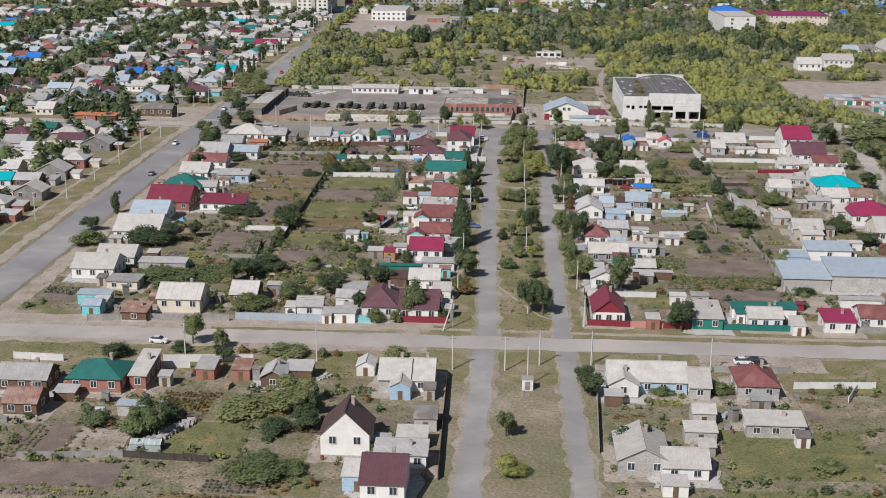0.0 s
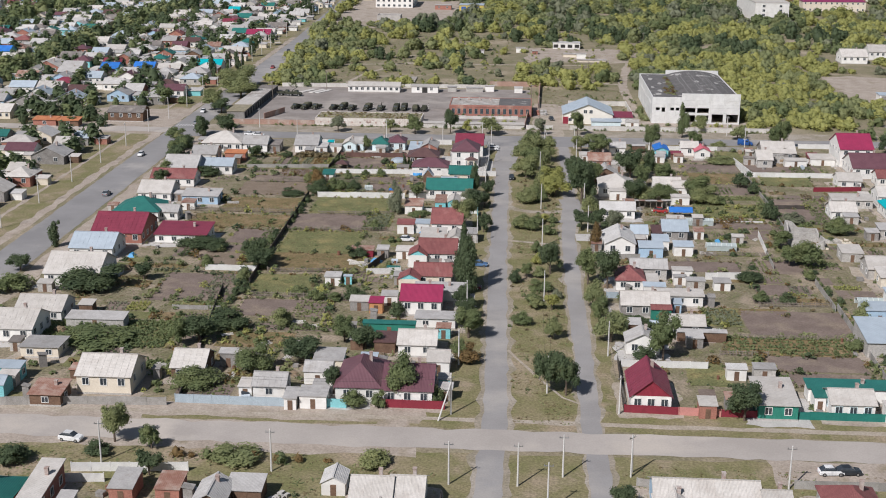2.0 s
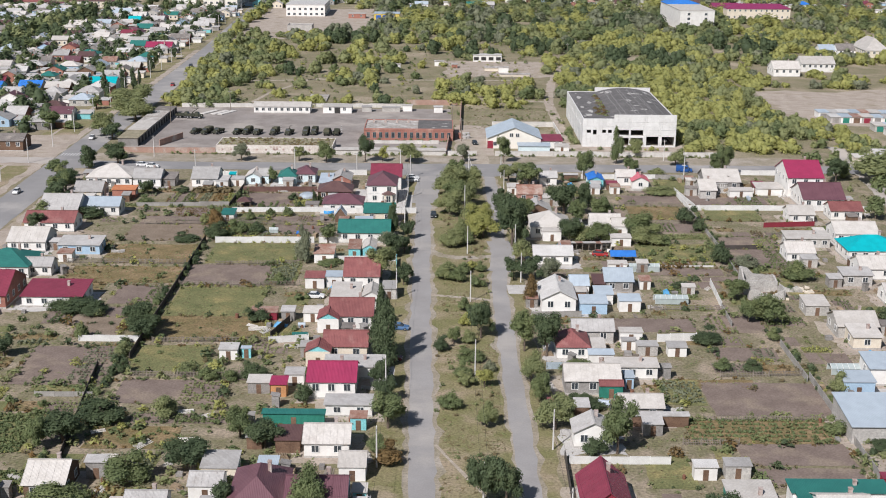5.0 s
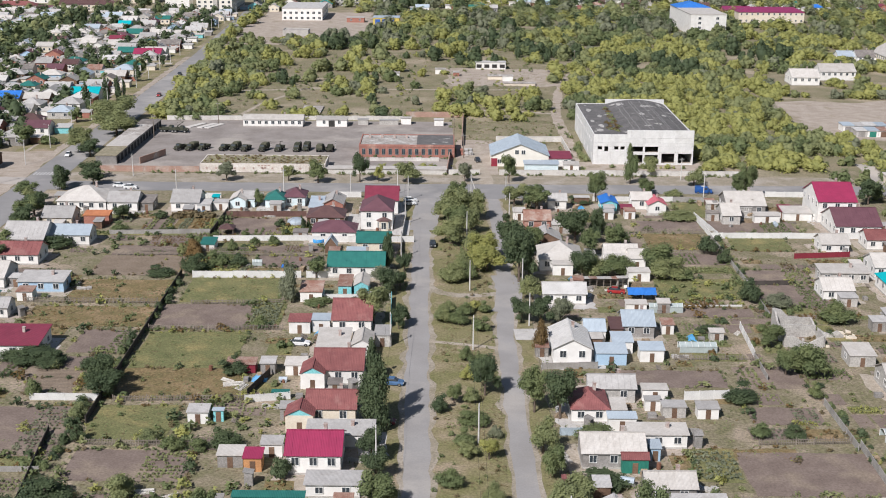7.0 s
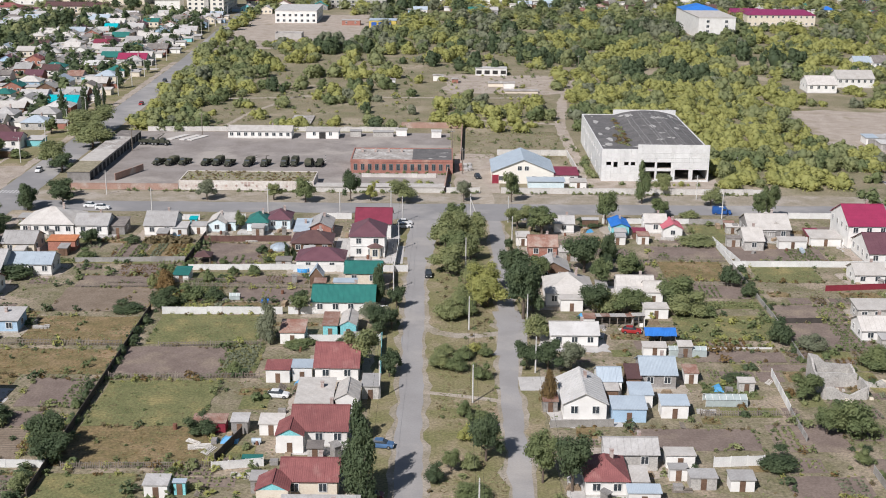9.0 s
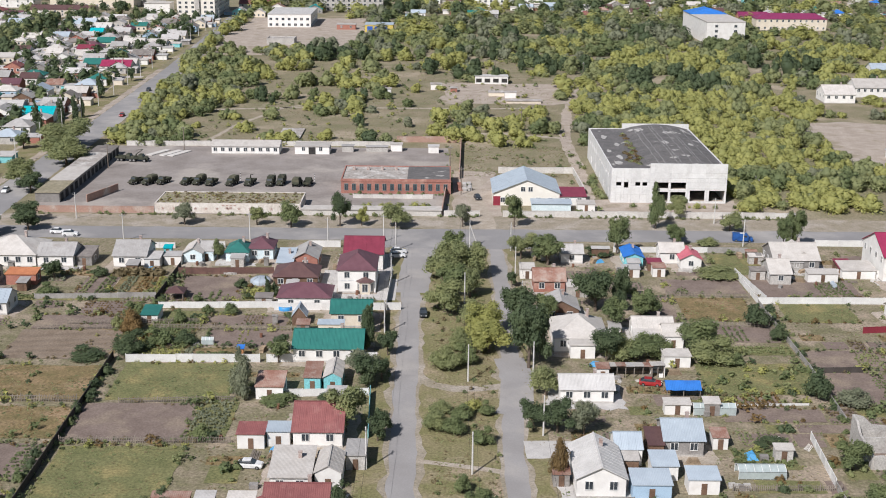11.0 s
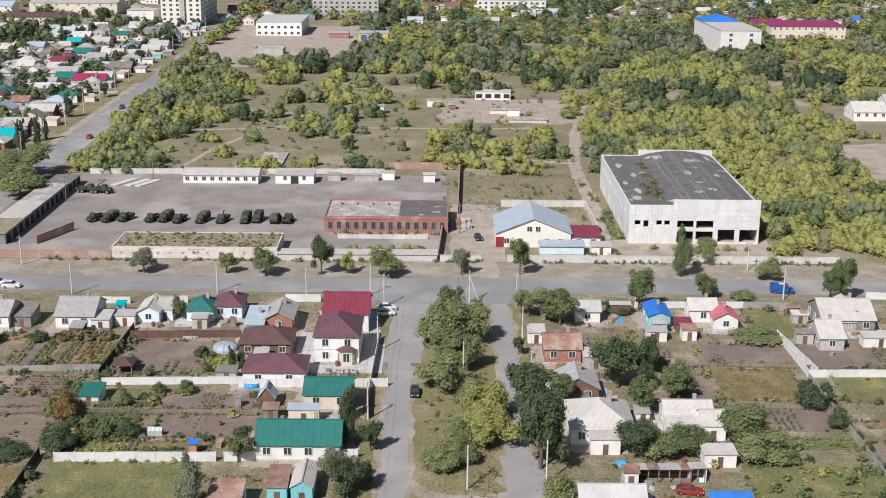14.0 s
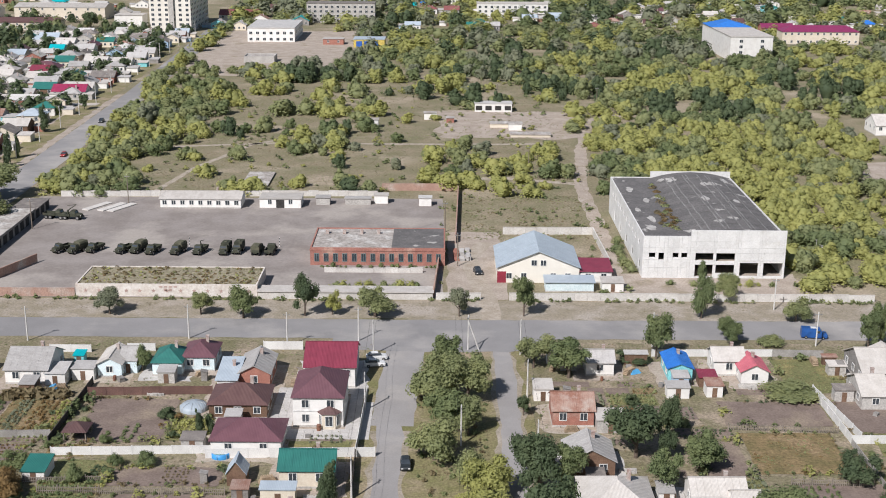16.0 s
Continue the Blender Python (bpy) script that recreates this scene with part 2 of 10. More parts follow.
CANVAS = mat("faded_olive_canvas", (0.105, 0.10, 0.068), 0.9, (0.075, 0.075, 0.05), 0.8)
BARK = mat("tree_bark", (0.13, 0.10, 0.078), 0.95, (0.09, 0.07, 0.055), 2.0)
PICKET = mat("weathered_picket", (0.24, 0.205, 0.17), 0.9, (0.17, 0.145, 0.12), 0.8, random=0.15)
# blue in the leaf greens is raised to paint in haze and sky sheen
LEAF = {
    "olive": leaf_mat("olive_leaves", (0.21, 0.24, 0.118), (0.292, 0.312, 0.146), (0.378, 0.375, 0.175)),
    "green": leaf_mat("green_leaves", (0.14, 0.18, 0.086), (0.205, 0.24, 0.11), (0.285, 0.305, 0.138)),
    "dark": leaf_mat("dark_green_leaves", (0.08, 0.112, 0.062), (0.12, 0.155, 0.08), (0.17, 0.2, 0.1)),
    "yellow": leaf_mat("yellowing_leaves", (0.305, 0.32, 0.118), (0.4, 0.398, 0.14), (0.48, 0.452, 0.165)),
    "brown": leaf_mat("rusty_autumn_leaves", (0.17, 0.125, 0.06), (0.255, 0.17, 0.075), (0.34, 0.22, 0.09)),
    "grey": leaf_mat("silvery_leaves", (0.19, 0.21, 0.14), (0.26, 0.275, 0.18), (0.32, 0.325, 0.215)),
    "straw": leaf_mat("dry_grass_blades", (0.185, 0.15, 0.085), (0.26, 0.21, 0.12), (0.345, 0.28, 0.165)),
    "rust": leaf_mat("red_orange_flowers", (0.24, 0.08, 0.04), (0.42, 0.12, 0.05), (0.55, 0.22, 0.06)),
}
PAINTS = {}


def paint(name, color, rough=0.35):
    if name not in PAINTS:
        PAINTS[name] = mat(name, color, rough, fine_amount=0.08, bump=0.02, spec=0.5)
    return PAINTS[name]


# ---- building blocks ----
def mesh_of(name, verts, faces, material, smooth=False):
    me = bpy.data.meshes.new(name)
    me.from_pydata([tuple(v) for v in verts], [], [tuple(f) for f in faces])
    mats = material if isinstance(material, (list, tuple)) else [material]
    for one in mats:
        me.materials.append(one)
    if smooth:
        me.polygons.foreach_set("use_smooth", [True] * len(me.polygons))
    return me


def piece(name, me, parent=None, at=(0, 0, 0), rz=0.0, label="", scale=(1, 1, 1)):
    ob = new(name, me)
    ob.location, ob.scale = at, scale
    ob.rotation_euler = (0, 0, radians(rz))
    if parent is not None:
        ob.parent = parent
    if label:
        tagged(ob, label)
    return ob


def thing(name, label, category, at=(0, 0, 0), rz=0.0, group="", kind=""):
    ob = new(name)
    ob.empty_display_size = 0.3
    ob.location, ob.rotation_euler = at, (0, 0, radians(rz))
    return tagged(ob, label, category, group, kind)


class Build:
    """Collects boxes, prisms and tubes into one mesh."""

    def __init__(self):
        self.v, self.f = [], []

    def poly(self, pts, faces):
        n = len(self.v)
        self.v += [tuple(p) for p in pts]
        self.f += [tuple(i + n for i in f) for f in faces]
        return self

    def box(self, x0, y0, z0, x1, y1, z1):
        return self.poly([(x0, y0, z0), (x1, y0, z0), (x1, y1, z0), (x0, y1, z0), (x0, y0, z1), (x1, y0, z1), (x1, y1, z1), (x0, y1, z1)],
                         [(3, 2, 1, 0), (4, 5, 6, 7), (0, 1, 5, 4), (1, 2, 6, 5), (2, 3, 7, 6), (3, 0, 4, 7)])

    def slab(self, quad, thick):
        """A sheet with thickness below the given top corners."""
        n = len(quad)
        low = [(p[0], p[1], p[2] - thick) for p in quad]
        sides = [(i, i + n, (i + 1) % n + n, (i + 1) % n) for i in range(n)]
        return self.poly(list(quad) + low, [tuple(range(n)), tuple(range(2 * n - 1, n - 1, -1))] + sides)

    def tube(self, a, b, ra, rb, n=7):
        a, b = Vector(a), Vector(b)
        q = (b - a).to_track_quat("Z", "Y")
        ring = [Vector((math.cos(k * math.tau / n), math.sin(k * math.tau / n), 0)) for k in range(n)]
        pts = [a + q @ (r * ra) for r in ring] + [b + q @ (r * rb) for r in ring]
        return self.poly(pts, [(k, (k + 1) % n, (k + 1) % n + n, k + n) for k in range(n)] + [tuple(range(n - 1, -1, -1)), tuple(range(n, 2 * n))])

    def mesh(self, name, material, smooth=False):
        return mesh_of(name, self.v, self.f, material, smooth)


def wob(x, y, s, seed=0.0):
    return noise.noise((x * s, y * s, seed))


SOIL_BEDS = []
PLOTS = []


def in_soil(x, y):
    return any(a < x < c and b < y < d for a, b, c, d in SOIL_BEDS)


def patch(name, x0, y0, x1, y1, material, z, label, step=3.0, rough=0.5, kind="structure", category="ground", freq=0.35):
    """A sheet of ground with uneven edges, lying just above the ground."""
    if material in (SOIL, SOIL_ROWS):
        SOIL_BEDS.append((x0, y0, x1, y1))
    if name == "garden_plot":
        PLOTS.append((x0, y0, x1, y1))
    nx, ny = max(2, int(abs(x1 - x0) / step) + 1), max(2, int(abs(y1 - y0) / step) + 1)
    verts, faces = [], []
    for j in range(ny + 1):
        for i in range(nx + 1):
            x, y = x0 + (x1 - x0) * i / nx, y0 + (y1 - y0) * j / ny
            if i in (0, nx):
                x += rough * (wob(y, x, freq, 3.1) + 0.5 * wob(y, x, freq * 3, 7.7))
            if j in (0, ny):
                y += rough * (wob(x, y, freq, 5.3) + 0.5 * wob(x, y, freq * 3, 1.7))
            verts.append((x, y, z))
    for j in range(ny):
        for i in range(nx):
            k = j * (nx + 1) + i
            faces.append((k, k + 1, k + nx + 2, k + nx + 1))
    return tagged(new(name, mesh_of(name, verts, faces, material)), label, category, kind=kind)


def ribbon(name, pts, width, material, z, label, rough=0.5, step=2.5, category="road", freq=0.2):
    """A road or path along a line of points, with worn, uneven edges."""
    verts, faces = [], []
    line = [Vector((p[0], p[1])) for p in pts]
    spots = []
    for a, b in zip(line, line[1:]):
        n = max(1, int((b - a).length / step))
        spots += [a.lerp(b, k / n) for k in range(n)]
    spots.append(line[-1])
    for k, p in enumerate(spots):
        d = (spots[min(k + 1, len(spots) - 1)] - spots[max(k - 1, 0)]).normalized()
        side = Vector((-d.y, d.x))
        for s in (1, -1):
            w = width / 2 + rough * (wob(p.x, p.y, freq, 2.0 * s) + 0.6 * wob(p.x, p.y, freq * 3.3, 4.0 * s))
            q = p + side * w * s
            verts.append((q.x, q.y, z))
    faces = [(2 * k, 2 * k + 1, 2 * k + 3, 2 * k + 2) for k in range(len(spots) - 1)]
    return tagged(new(name, mesh_of(name, verts, faces, material)), label, category, kind="structure")

# ---- ground, roads and paths ----
def ground_sheet():
    verts, faces = [], []
    xs = [-3200, -1200, -700, -450, -300, -200, -100, 0, 100, 200, 300, 450, 700, 1200, 3200]
    ys = [-2200, -800, -450, -300, -200, -100, 0, 100, 200, 300, 400, 500, 650, 900, 1400, 2200, 3600]
    for y in ys:
        for x in xs:
            verts.append((x, y, 0))
    n = len(xs)
    for j in range(len(ys) - 1):
        for i in range(n - 1):
            k = j * n + i
            faces.append((k, k + 1, k + n + 1, k + n))
    return tagged(new("ground", mesh_of("ground", verts, faces, GROUND)), "dry late-summer grass and bare earth of a steppe town", "ground", kind="structure")


ground_sheet()
patch("ground_verge", -19, -149, 13, 93, VERGE, 0.010, "olive dry grass of the wide street between two lanes", rough=1.2)
patch("ground_verge", -140, 106.5, 128, 119, SHOULDER, 0.008, "brown bare verge between road and yard walls", rough=1.0)
patch("ground_verge", -140, -150.5, 128, -141, VERGE, 0.008, "dry grass verge in front of the garden fences", rough=1.2)
patch("ground_verge", -140, -178, 128, -160, VERGE, 0.008, "dry grass verge along the dusty road", rough=1.2)
for p, w in (([(-11.6, -260), (-10.2, -200), (-9.2, -146), (-10.4, -90), (-11.4, -38), (-11.8, 20), (-12.3, 50)], 6.4), ([(9.2, -260), (8.4, -200), (7.7, -136), (7.4, -88), (7.1, -38), (8.6, 10), (9.0, 45), (9.0, 80), (8.6, 92)], 5.2)):
    ribbon("ground_shoulder", p, w, SHOULDER, 0.021, "dusty worn edge of the lane", rough=1.5, category="ground")
ribbon("road_street_west", [(-11.6, -260), (-10.2, -200), (-9.2, -146), (-10.4, -90), (-11.4, -38), (-11.8, 20), (-12.3, 50), (-11.0, 88), (-10.5, 96)], 4.4, LANE, 0.030, "narrow worn asphalt lane with dusty edges", rough=0.6)
ribbon("road_parking", [(-11.8, 52), (-11.4, 66), (-10.9, 78), (-10.4, 96)], 7.6, LANE, 0.027, "widened dusty asphalt at the junction", rough=0.5)
ribbon("road_junction", [(-26, 92.5), (-4, 91), (18, 92.5)], 8.0, ASPHALT, 0.0345, "broad worn asphalt mouth of the junction", rough=1.2)
for x0, y0, x1, y1 in ((-122, -141, -17.5, 93), (13.5, -141, 128, 93), (-122, -260, -17.5, -176), (13.5, -260, 128, -176), (128, -260, 270, 130)):
    patch("ground_gardens", x0, y0, x1, y1, EARTH, 0.005, "mottled brown and green earth of house gardens", rough=0.8, step=4)
patch("ground_dusty", -140, -162, -22, -143.5, DIRT, 0.0125, "wide dusty tan strip of the unpaved street", rough=1.5)
patch("ground_dusty", 36, -168, 62, -159, DIRT, 0.0128, "bare parking ground beside the street", rough=1.2)
for x0, x1 in ((-72, -30), (-24, -18), (14, 60), (64, 110)):
    patch("ground_island", x0, -150.6, x1, -149.2, VERGE, 0.0168, "strip of dry grass between road and path", rough=0.7)
ribbon("road_street_east", [(9.2, -260), (8.4, -200), (7.7, -136), (7.4, -88), (7.1, -38), (8.6, 10), (9.0, 45), (9.0, 80), (8.6, 96)], 3.7, LANE, 0.031, "narrow worn asphalt lane with dusty edges", rough=0.6)
ribbon("road_cross_south", [(-400, -155.2), (-140, -155.2), (-40, -155), (30, -154.8), (140, -154.5), (400, -154)], 8.0, DUSTROAD, 0.036, "wide dusty pale street crossing the lanes", rough=0.9)
ribbon("path_south", [(-140, -148.2), (-60, -147.6), (-18, -147), (14, -147.4), (130, -147.2)], 1.6, TRACK, 0.020, "trodden footpath beside the road", rough=0.4, category="path")
ribbon("road_cross_north", [(-138, 100.5), (0, 100.4), (130, 101.4), (420, 102)], 11.5, ASPHALT, 0.038, "grey worn asphalt road between houses and yards", rough=0.5)
ribbon("ground_verge", [(-147, -420), (-149, -60), (-151, 90), (-152, 220), (-155, 395), (-162, 580)], 13.0, VERGE, 0.011, "dry grass verge along the highway", rough=1.0, category="ground")
ribbon("path_footway", [(-150, -420), (-152, -60), (-154, 90), (-155, 220), (-158, 395)], 1.3, DIRT, 0.018, "trodden footway along the highway", rough=0.5, category="path")
ribbon("road_highway", [(-130.5, -420), (-133, -60), (-135.2, 90), (-136.4, 220), (-139.5, 395), (-147, 580), (-154, 760), (-160, 1000)], 11.5, ASPHALT, 0.044, "wide grey asphalt highway out of town", rough=0.3)
ribbon("ground_shoulder", [(-121.5, -420), (-123.5, -60), (-126, 90)], 5.0, DIRT, 0.012, "dusty road shoulder", rough=1.0)
ribbon("ground_shoulder", [(-139.8, -420), (-142, -60), (-143.5, 90), (-144, 220), (-147, 395)], 3.0, DIRT, 0.016, "dusty road shoulder", rough=1.2)
ribbon("road_east_street", [(118, -300), (121, -22), (133, 74), (137, 110), (139, 140)], 6.0, DUSTROAD, 0.030, "dusty side street", rough=0.8)
ribbon("path_median", [(-10.6, 6.0), (-9.2, 1.6), (-6.6, -1.8), (-2.6, -3.6), (2.0, -3.4), (8.0, -1.6)], 2.6, SHOULDER, 0.022, "trodden path linking the two lanes", rough=0.3, category="path")
ribbon("road_turning", [(8.4, 12.0), (9.4, 5.0), (9.6, -2.0), (8.8, -9.0), (7.8, -15.0)], 6.2, LANE, 0.0335, "broad worn asphalt where the lanes meet", rough=0.8)
ribbon("path_median", [(-9.0, -33.5), (-2, -35), (6.0, -37.5)], 1.4, TRACK, 0.022, "trodden path across the grass", rough=0.4, category="path")
ribbon("path_median", [(-7.5, -113), (-1, -128), (3, -136), (6.5, -139)], 0.6, TRACK, 0.022, "narrow trodden path", rough=0.15, category="path")
patch("pavement_pad", 9.2, -32, 17, -25.5, CONCRETE, 0.034, "pale concrete driveway pad", rough=0.4, category="pavement")
patch("ground_yard", -124, 120, -3, 212, YARDDIRT, 0.014, "hard-packed dirt of a walled vehicle yard", rough=0.6, step=5)
patch("ground_yard", -2, 120, 12, 176, DIRT, 0.016, "dusty drive and scrap yard", rough=0.8)
ribbon("path_drive", [(7.5, 106), (7.2, 120), (5, 135), (3.5, 152), (8, 166)], 4.5, TRACK, 0.026, "dusty drive into the yard", rough=0.5, category="path")
ribbon("path_wood", [(38, 122), (40, 170), (40, 230), (46, 285), (50, 310), (58, 345), (70, 352)], 4.2, DIRT, 0.022, "dirt track into the scrub", rough=1.0, category="path")
ribbon("path_wood", [(40, 232), (15, 240), (-4, 236)], 3.0, TRACK, 0.020, "dirt track into the scrub", rough=0.8, category="path")
ribbon("path_wood", [(-100, 285), (-60, 293), (-8, 292), (36, 294)], 2.6, TRACK, 0.020, "faint double track across the scrub", rough=0.6, category="path")
ribbon("path_wood", [(-92, 215), (-86, 250), (-72, 290), (-62, 300)], 2.0, TRACK, 0.020, "curving dirt track in dry grass", rough=0.4, category="path")
ribbon("road_west_side", [(-420, 112), (-210, 109), (-138, 106)], 9.0, DUSTROAD, 0.037, "dusty unpaved side street off the highway", rough=1.2)
patch("ground_lot", -198, 98, -142, 150, DIRT, 0.013, "dusty open forecourt beside the highway", rough=3, step=4, freq=0.12)
patch("ground_lot", -137, 452, -58, 640, DIRT, 0.018, "bare vacant lot of grey-brown earth", rough=6, step=8, freq=0.05)
patch("ground_lot", -5, 305, 52, 360, DIRT, 0.016, "bare earth around ruined foundations", rough=5, step=6, freq=0.08)
patch("ground_lot", 133, 180, 245, 268, DIRT, 0.016, "bare demolition ground beside the wood", rough=8, step=8, freq=0.05)
patch("ground_lot", 37, 122, 82, 140, DIRT, 0.015, "dusty forecourt of the derelict hall", rough=1.5)

# ---- houses ----
WINDOW = {}


def window_meshes(w, h, trim):
    key = (round(w, 2), round(h, 2), trim.name)
    if key not in WINDOW:
        t = 0.1
        b = Build().box(-w / 2 - t, -0.09, -t, w / 2 + t, 0.0, 0).box(-w / 2 - t, -0.09, h, w / 2 + t, 0, h + t)
        b.box(-w / 2 - t, -0.09, 0, -w / 2, 0, h).box(w / 2, -0.09, 0, w / 2 + t, 0, h).box(-0.04, -0.07, 0, 0.04, -0.02, h)
        WINDOW[key] = (b.mesh("window_frame", trim), Build().box(-w / 2, -0.035, 0, w / 2, -0.012, h).mesh("pane", GLASS))
    return WINDOW[key]


def plain_window(parent, x, y, z, w, h, rz=0.0):
    """A far window, its pane and frame in one mesh."""
    key = ("plain", round(w, 2), round(h, 2))
    if key not in WINDOW:
        b = Build().box(-w / 2 - 0.1, -0.09, -0.1, w / 2 + 0.1, 0.0, h + 0.1)
        n = len(b.f)
        b.box(-w / 2, -0.12, 0, -0.04, -0.05, h).box(0.04, -0.12, 0, w / 2, -0.05, h)
        me = b.mesh("window", [WHITE_TRIM, GLASS])
        me.polygons.foreach_set("material_index", [0] * n + [1] * (len(b.f) - n))
        WINDOW[key] = me
    piece("window", WINDOW[key], parent, (x, y, z), rz)


def window(parent, x, y, z, w=1.1, h=1.25, rz=0.0, trim=None):
    frame_mesh, pane_mesh = window_meshes(w, h, trim or WHITE_TRIM)
    ob = piece("window", frame_mesh, parent, (x, y, z), rz)
    piece("pane", pane_mesh, ob)


def roof_shape(w, d, e, rise, kind, over=0.35, thick=0.09):
    """Roof of a w by d house with eaves at height e. Returns the roof mesh builder and the builder for the gables."""
    b, gab = Build(), []
    x, y = w / 2 + over, d / 2 + over
    if kind in ("gx", "gy"):
        flip = kind == "gy"
        lx, ly, hx, hy = (y, x, d / 2, w / 2) if flip else (x, y, w / 2, d / 2)
        drop = rise * over / hy
        r = lambda p: (p[1], p[0], p[2]) if flip else p
        for s in (1, -1):
            quad = [r((-lx, s * ly, e - drop)), r((lx, s * ly, e - drop)), r((lx, 0, e + rise)), r((-lx, 0, e + rise))]
            quad = [(p[0], p[1], p[2] + thick) for p in quad]
            b.slab(quad if (s < 0) != flip else quad[::-1], thick)
        for s in (1, -1):
            t = s * (hx - 0.12)
            o = s * (hx - 0.002)
            gab.append(Build().poly([r((o, -hy, e)), r((o, hy, e)), r((o, 0, e + rise)), r((t, -hy, e)), r((t, hy, e)), r((t, 0, e + rise))],
                     [(0, 1, 2), (5, 4, 3), (0, 3, 4, 1), (1, 4, 5, 2), (2, 5, 3, 0)]))
    elif kind == "hip":
        k = max(0.0, abs(x - y))
        ridge = [(-k, 0), (k, 0)] if x >= y else [(0, -k), (0, k)]
        top = [(px, py, e + rise + thick) for px, py in ridge]
        c = [(-x, -y, e - 0.1 + thick), (x, -y, e - 0.1 + thick), (x, y, e - 0.1 + thick), (-x, y, e - 0.1 + thick)]
        low = [(p[0], p[1], p[2] - thick) for p in c]
        if x >= y:
            f = [(0, 1, 5, 4), (1, 2, 5), (2, 3, 4, 5), (3, 0, 4)]
        else:
            f = [(0, 1, 4), (1, 2, 5, 4), (2, 3, 5), (3, 0, 4, 5)]
        b.poly(c + top + low, f + [(0, 6, 7, 1), (1, 7, 8, 2), (2, 8, 9, 3), (3, 9, 6, 0), (9, 8, 7, 6)])
    else:
        up = rise if kind == "shed" else 0.0
        quad = [(-x, -y, e + thick), (x, -y, e + thick), (x, y, e + up + thick), (-x, y, e + up + thick)]
        b.slab(quad, thick + 0.06)
        if up:
            gab.append(Build().poly([(-w / 2, -d / 2, e), (-w / 2, d / 2, e), (-w / 2, d / 2, e + up), (w / 2, -d / 2, e), (w / 2, d / 2, e), (w / 2, d / 2, e + up)],
                     [(0, 2, 1), (3, 4, 5), (1, 2, 5, 4)]))
    return b, gab


def sheet_ribs(w, d, e, rise, kind, over, thick):
    """Overlap seams that stand proud of a sheet roof, running up the slope."""
    b = Build()
    x, y = w / 2 + over, d / 2 + over
    if kind in ("gx", "gy"):
        flip = kind == "gy"
        lx, ly, hy = (y, x, w / 2) if flip else (x, y, d / 2)
        drop = rise * over / hy
        n = max(2, int(2 * lx / 1.1))
        for k in range(n + 1):
            px = -lx + 0.04 + (2 * lx - 0.08) * k / n
            for s in (1, -1):
                a = [(px - 0.03, s * ly, e - drop + thick + 0.035), (px + 0.03, s * ly, e - drop + thick + 0.035), (px + 0.03, 0, e + rise + thick + 0.035), (px - 0.03, 0, e + rise + thick + 0.035)]
                a = [(p[1], p[0], p[2]) if flip else p for p in a]
                b.slab(a if (s < 0) != flip else a[::-1], 0.04)
        ridge = [(-lx, -0.14, e + rise + thick + 0.02), (lx, -0.14, e + rise + thick + 0.02), (lx, 0.14, e + rise + thick + 0.02), (-lx, 0.14, e + rise + thick + 0.02)]
        ridge = [(p[1], p[0], p[2] + 0.05) if flip else (p[0], p[1], p[2] + 0.05) for p in ridge]
        b.slab(ridge[::-1] if flip else ridge, 0.1)
    return b


WORDS_ROOF = {"fuchsia": "purple-red metal", "grey": "weathered grey asbestos", "light": "pale grey asbestos", "white": "white sheet", "dark": "dark tar felt", "magenta": "bright crimson metal", "crimson": "cherry-red metal",
              "red": "red-brown painted", "rust": "rusty sheet", "orange": "orange painted", "brown": "brown metal", "purple": "plum-coloured metal", "green": "dark green metal",
              "teal": "turquoise metal", "blue": "bright blue sheet", "bluegrey": "blue-grey metal", "pink": "pink-red sheet"}
WORDS_WALL = {"white": "whitewashed", "cream": "cream brick", "grey": "grey plank", "wood": "brown log", "brick": "red brick", "cyan": "turquoise painted", "ice": "ice-blue", "green": "green painted",
              "blue": "pale blue", "bare": "bare concrete", "orange": "orange plank", "maroon": "maroon painted"}


HOUSES = []


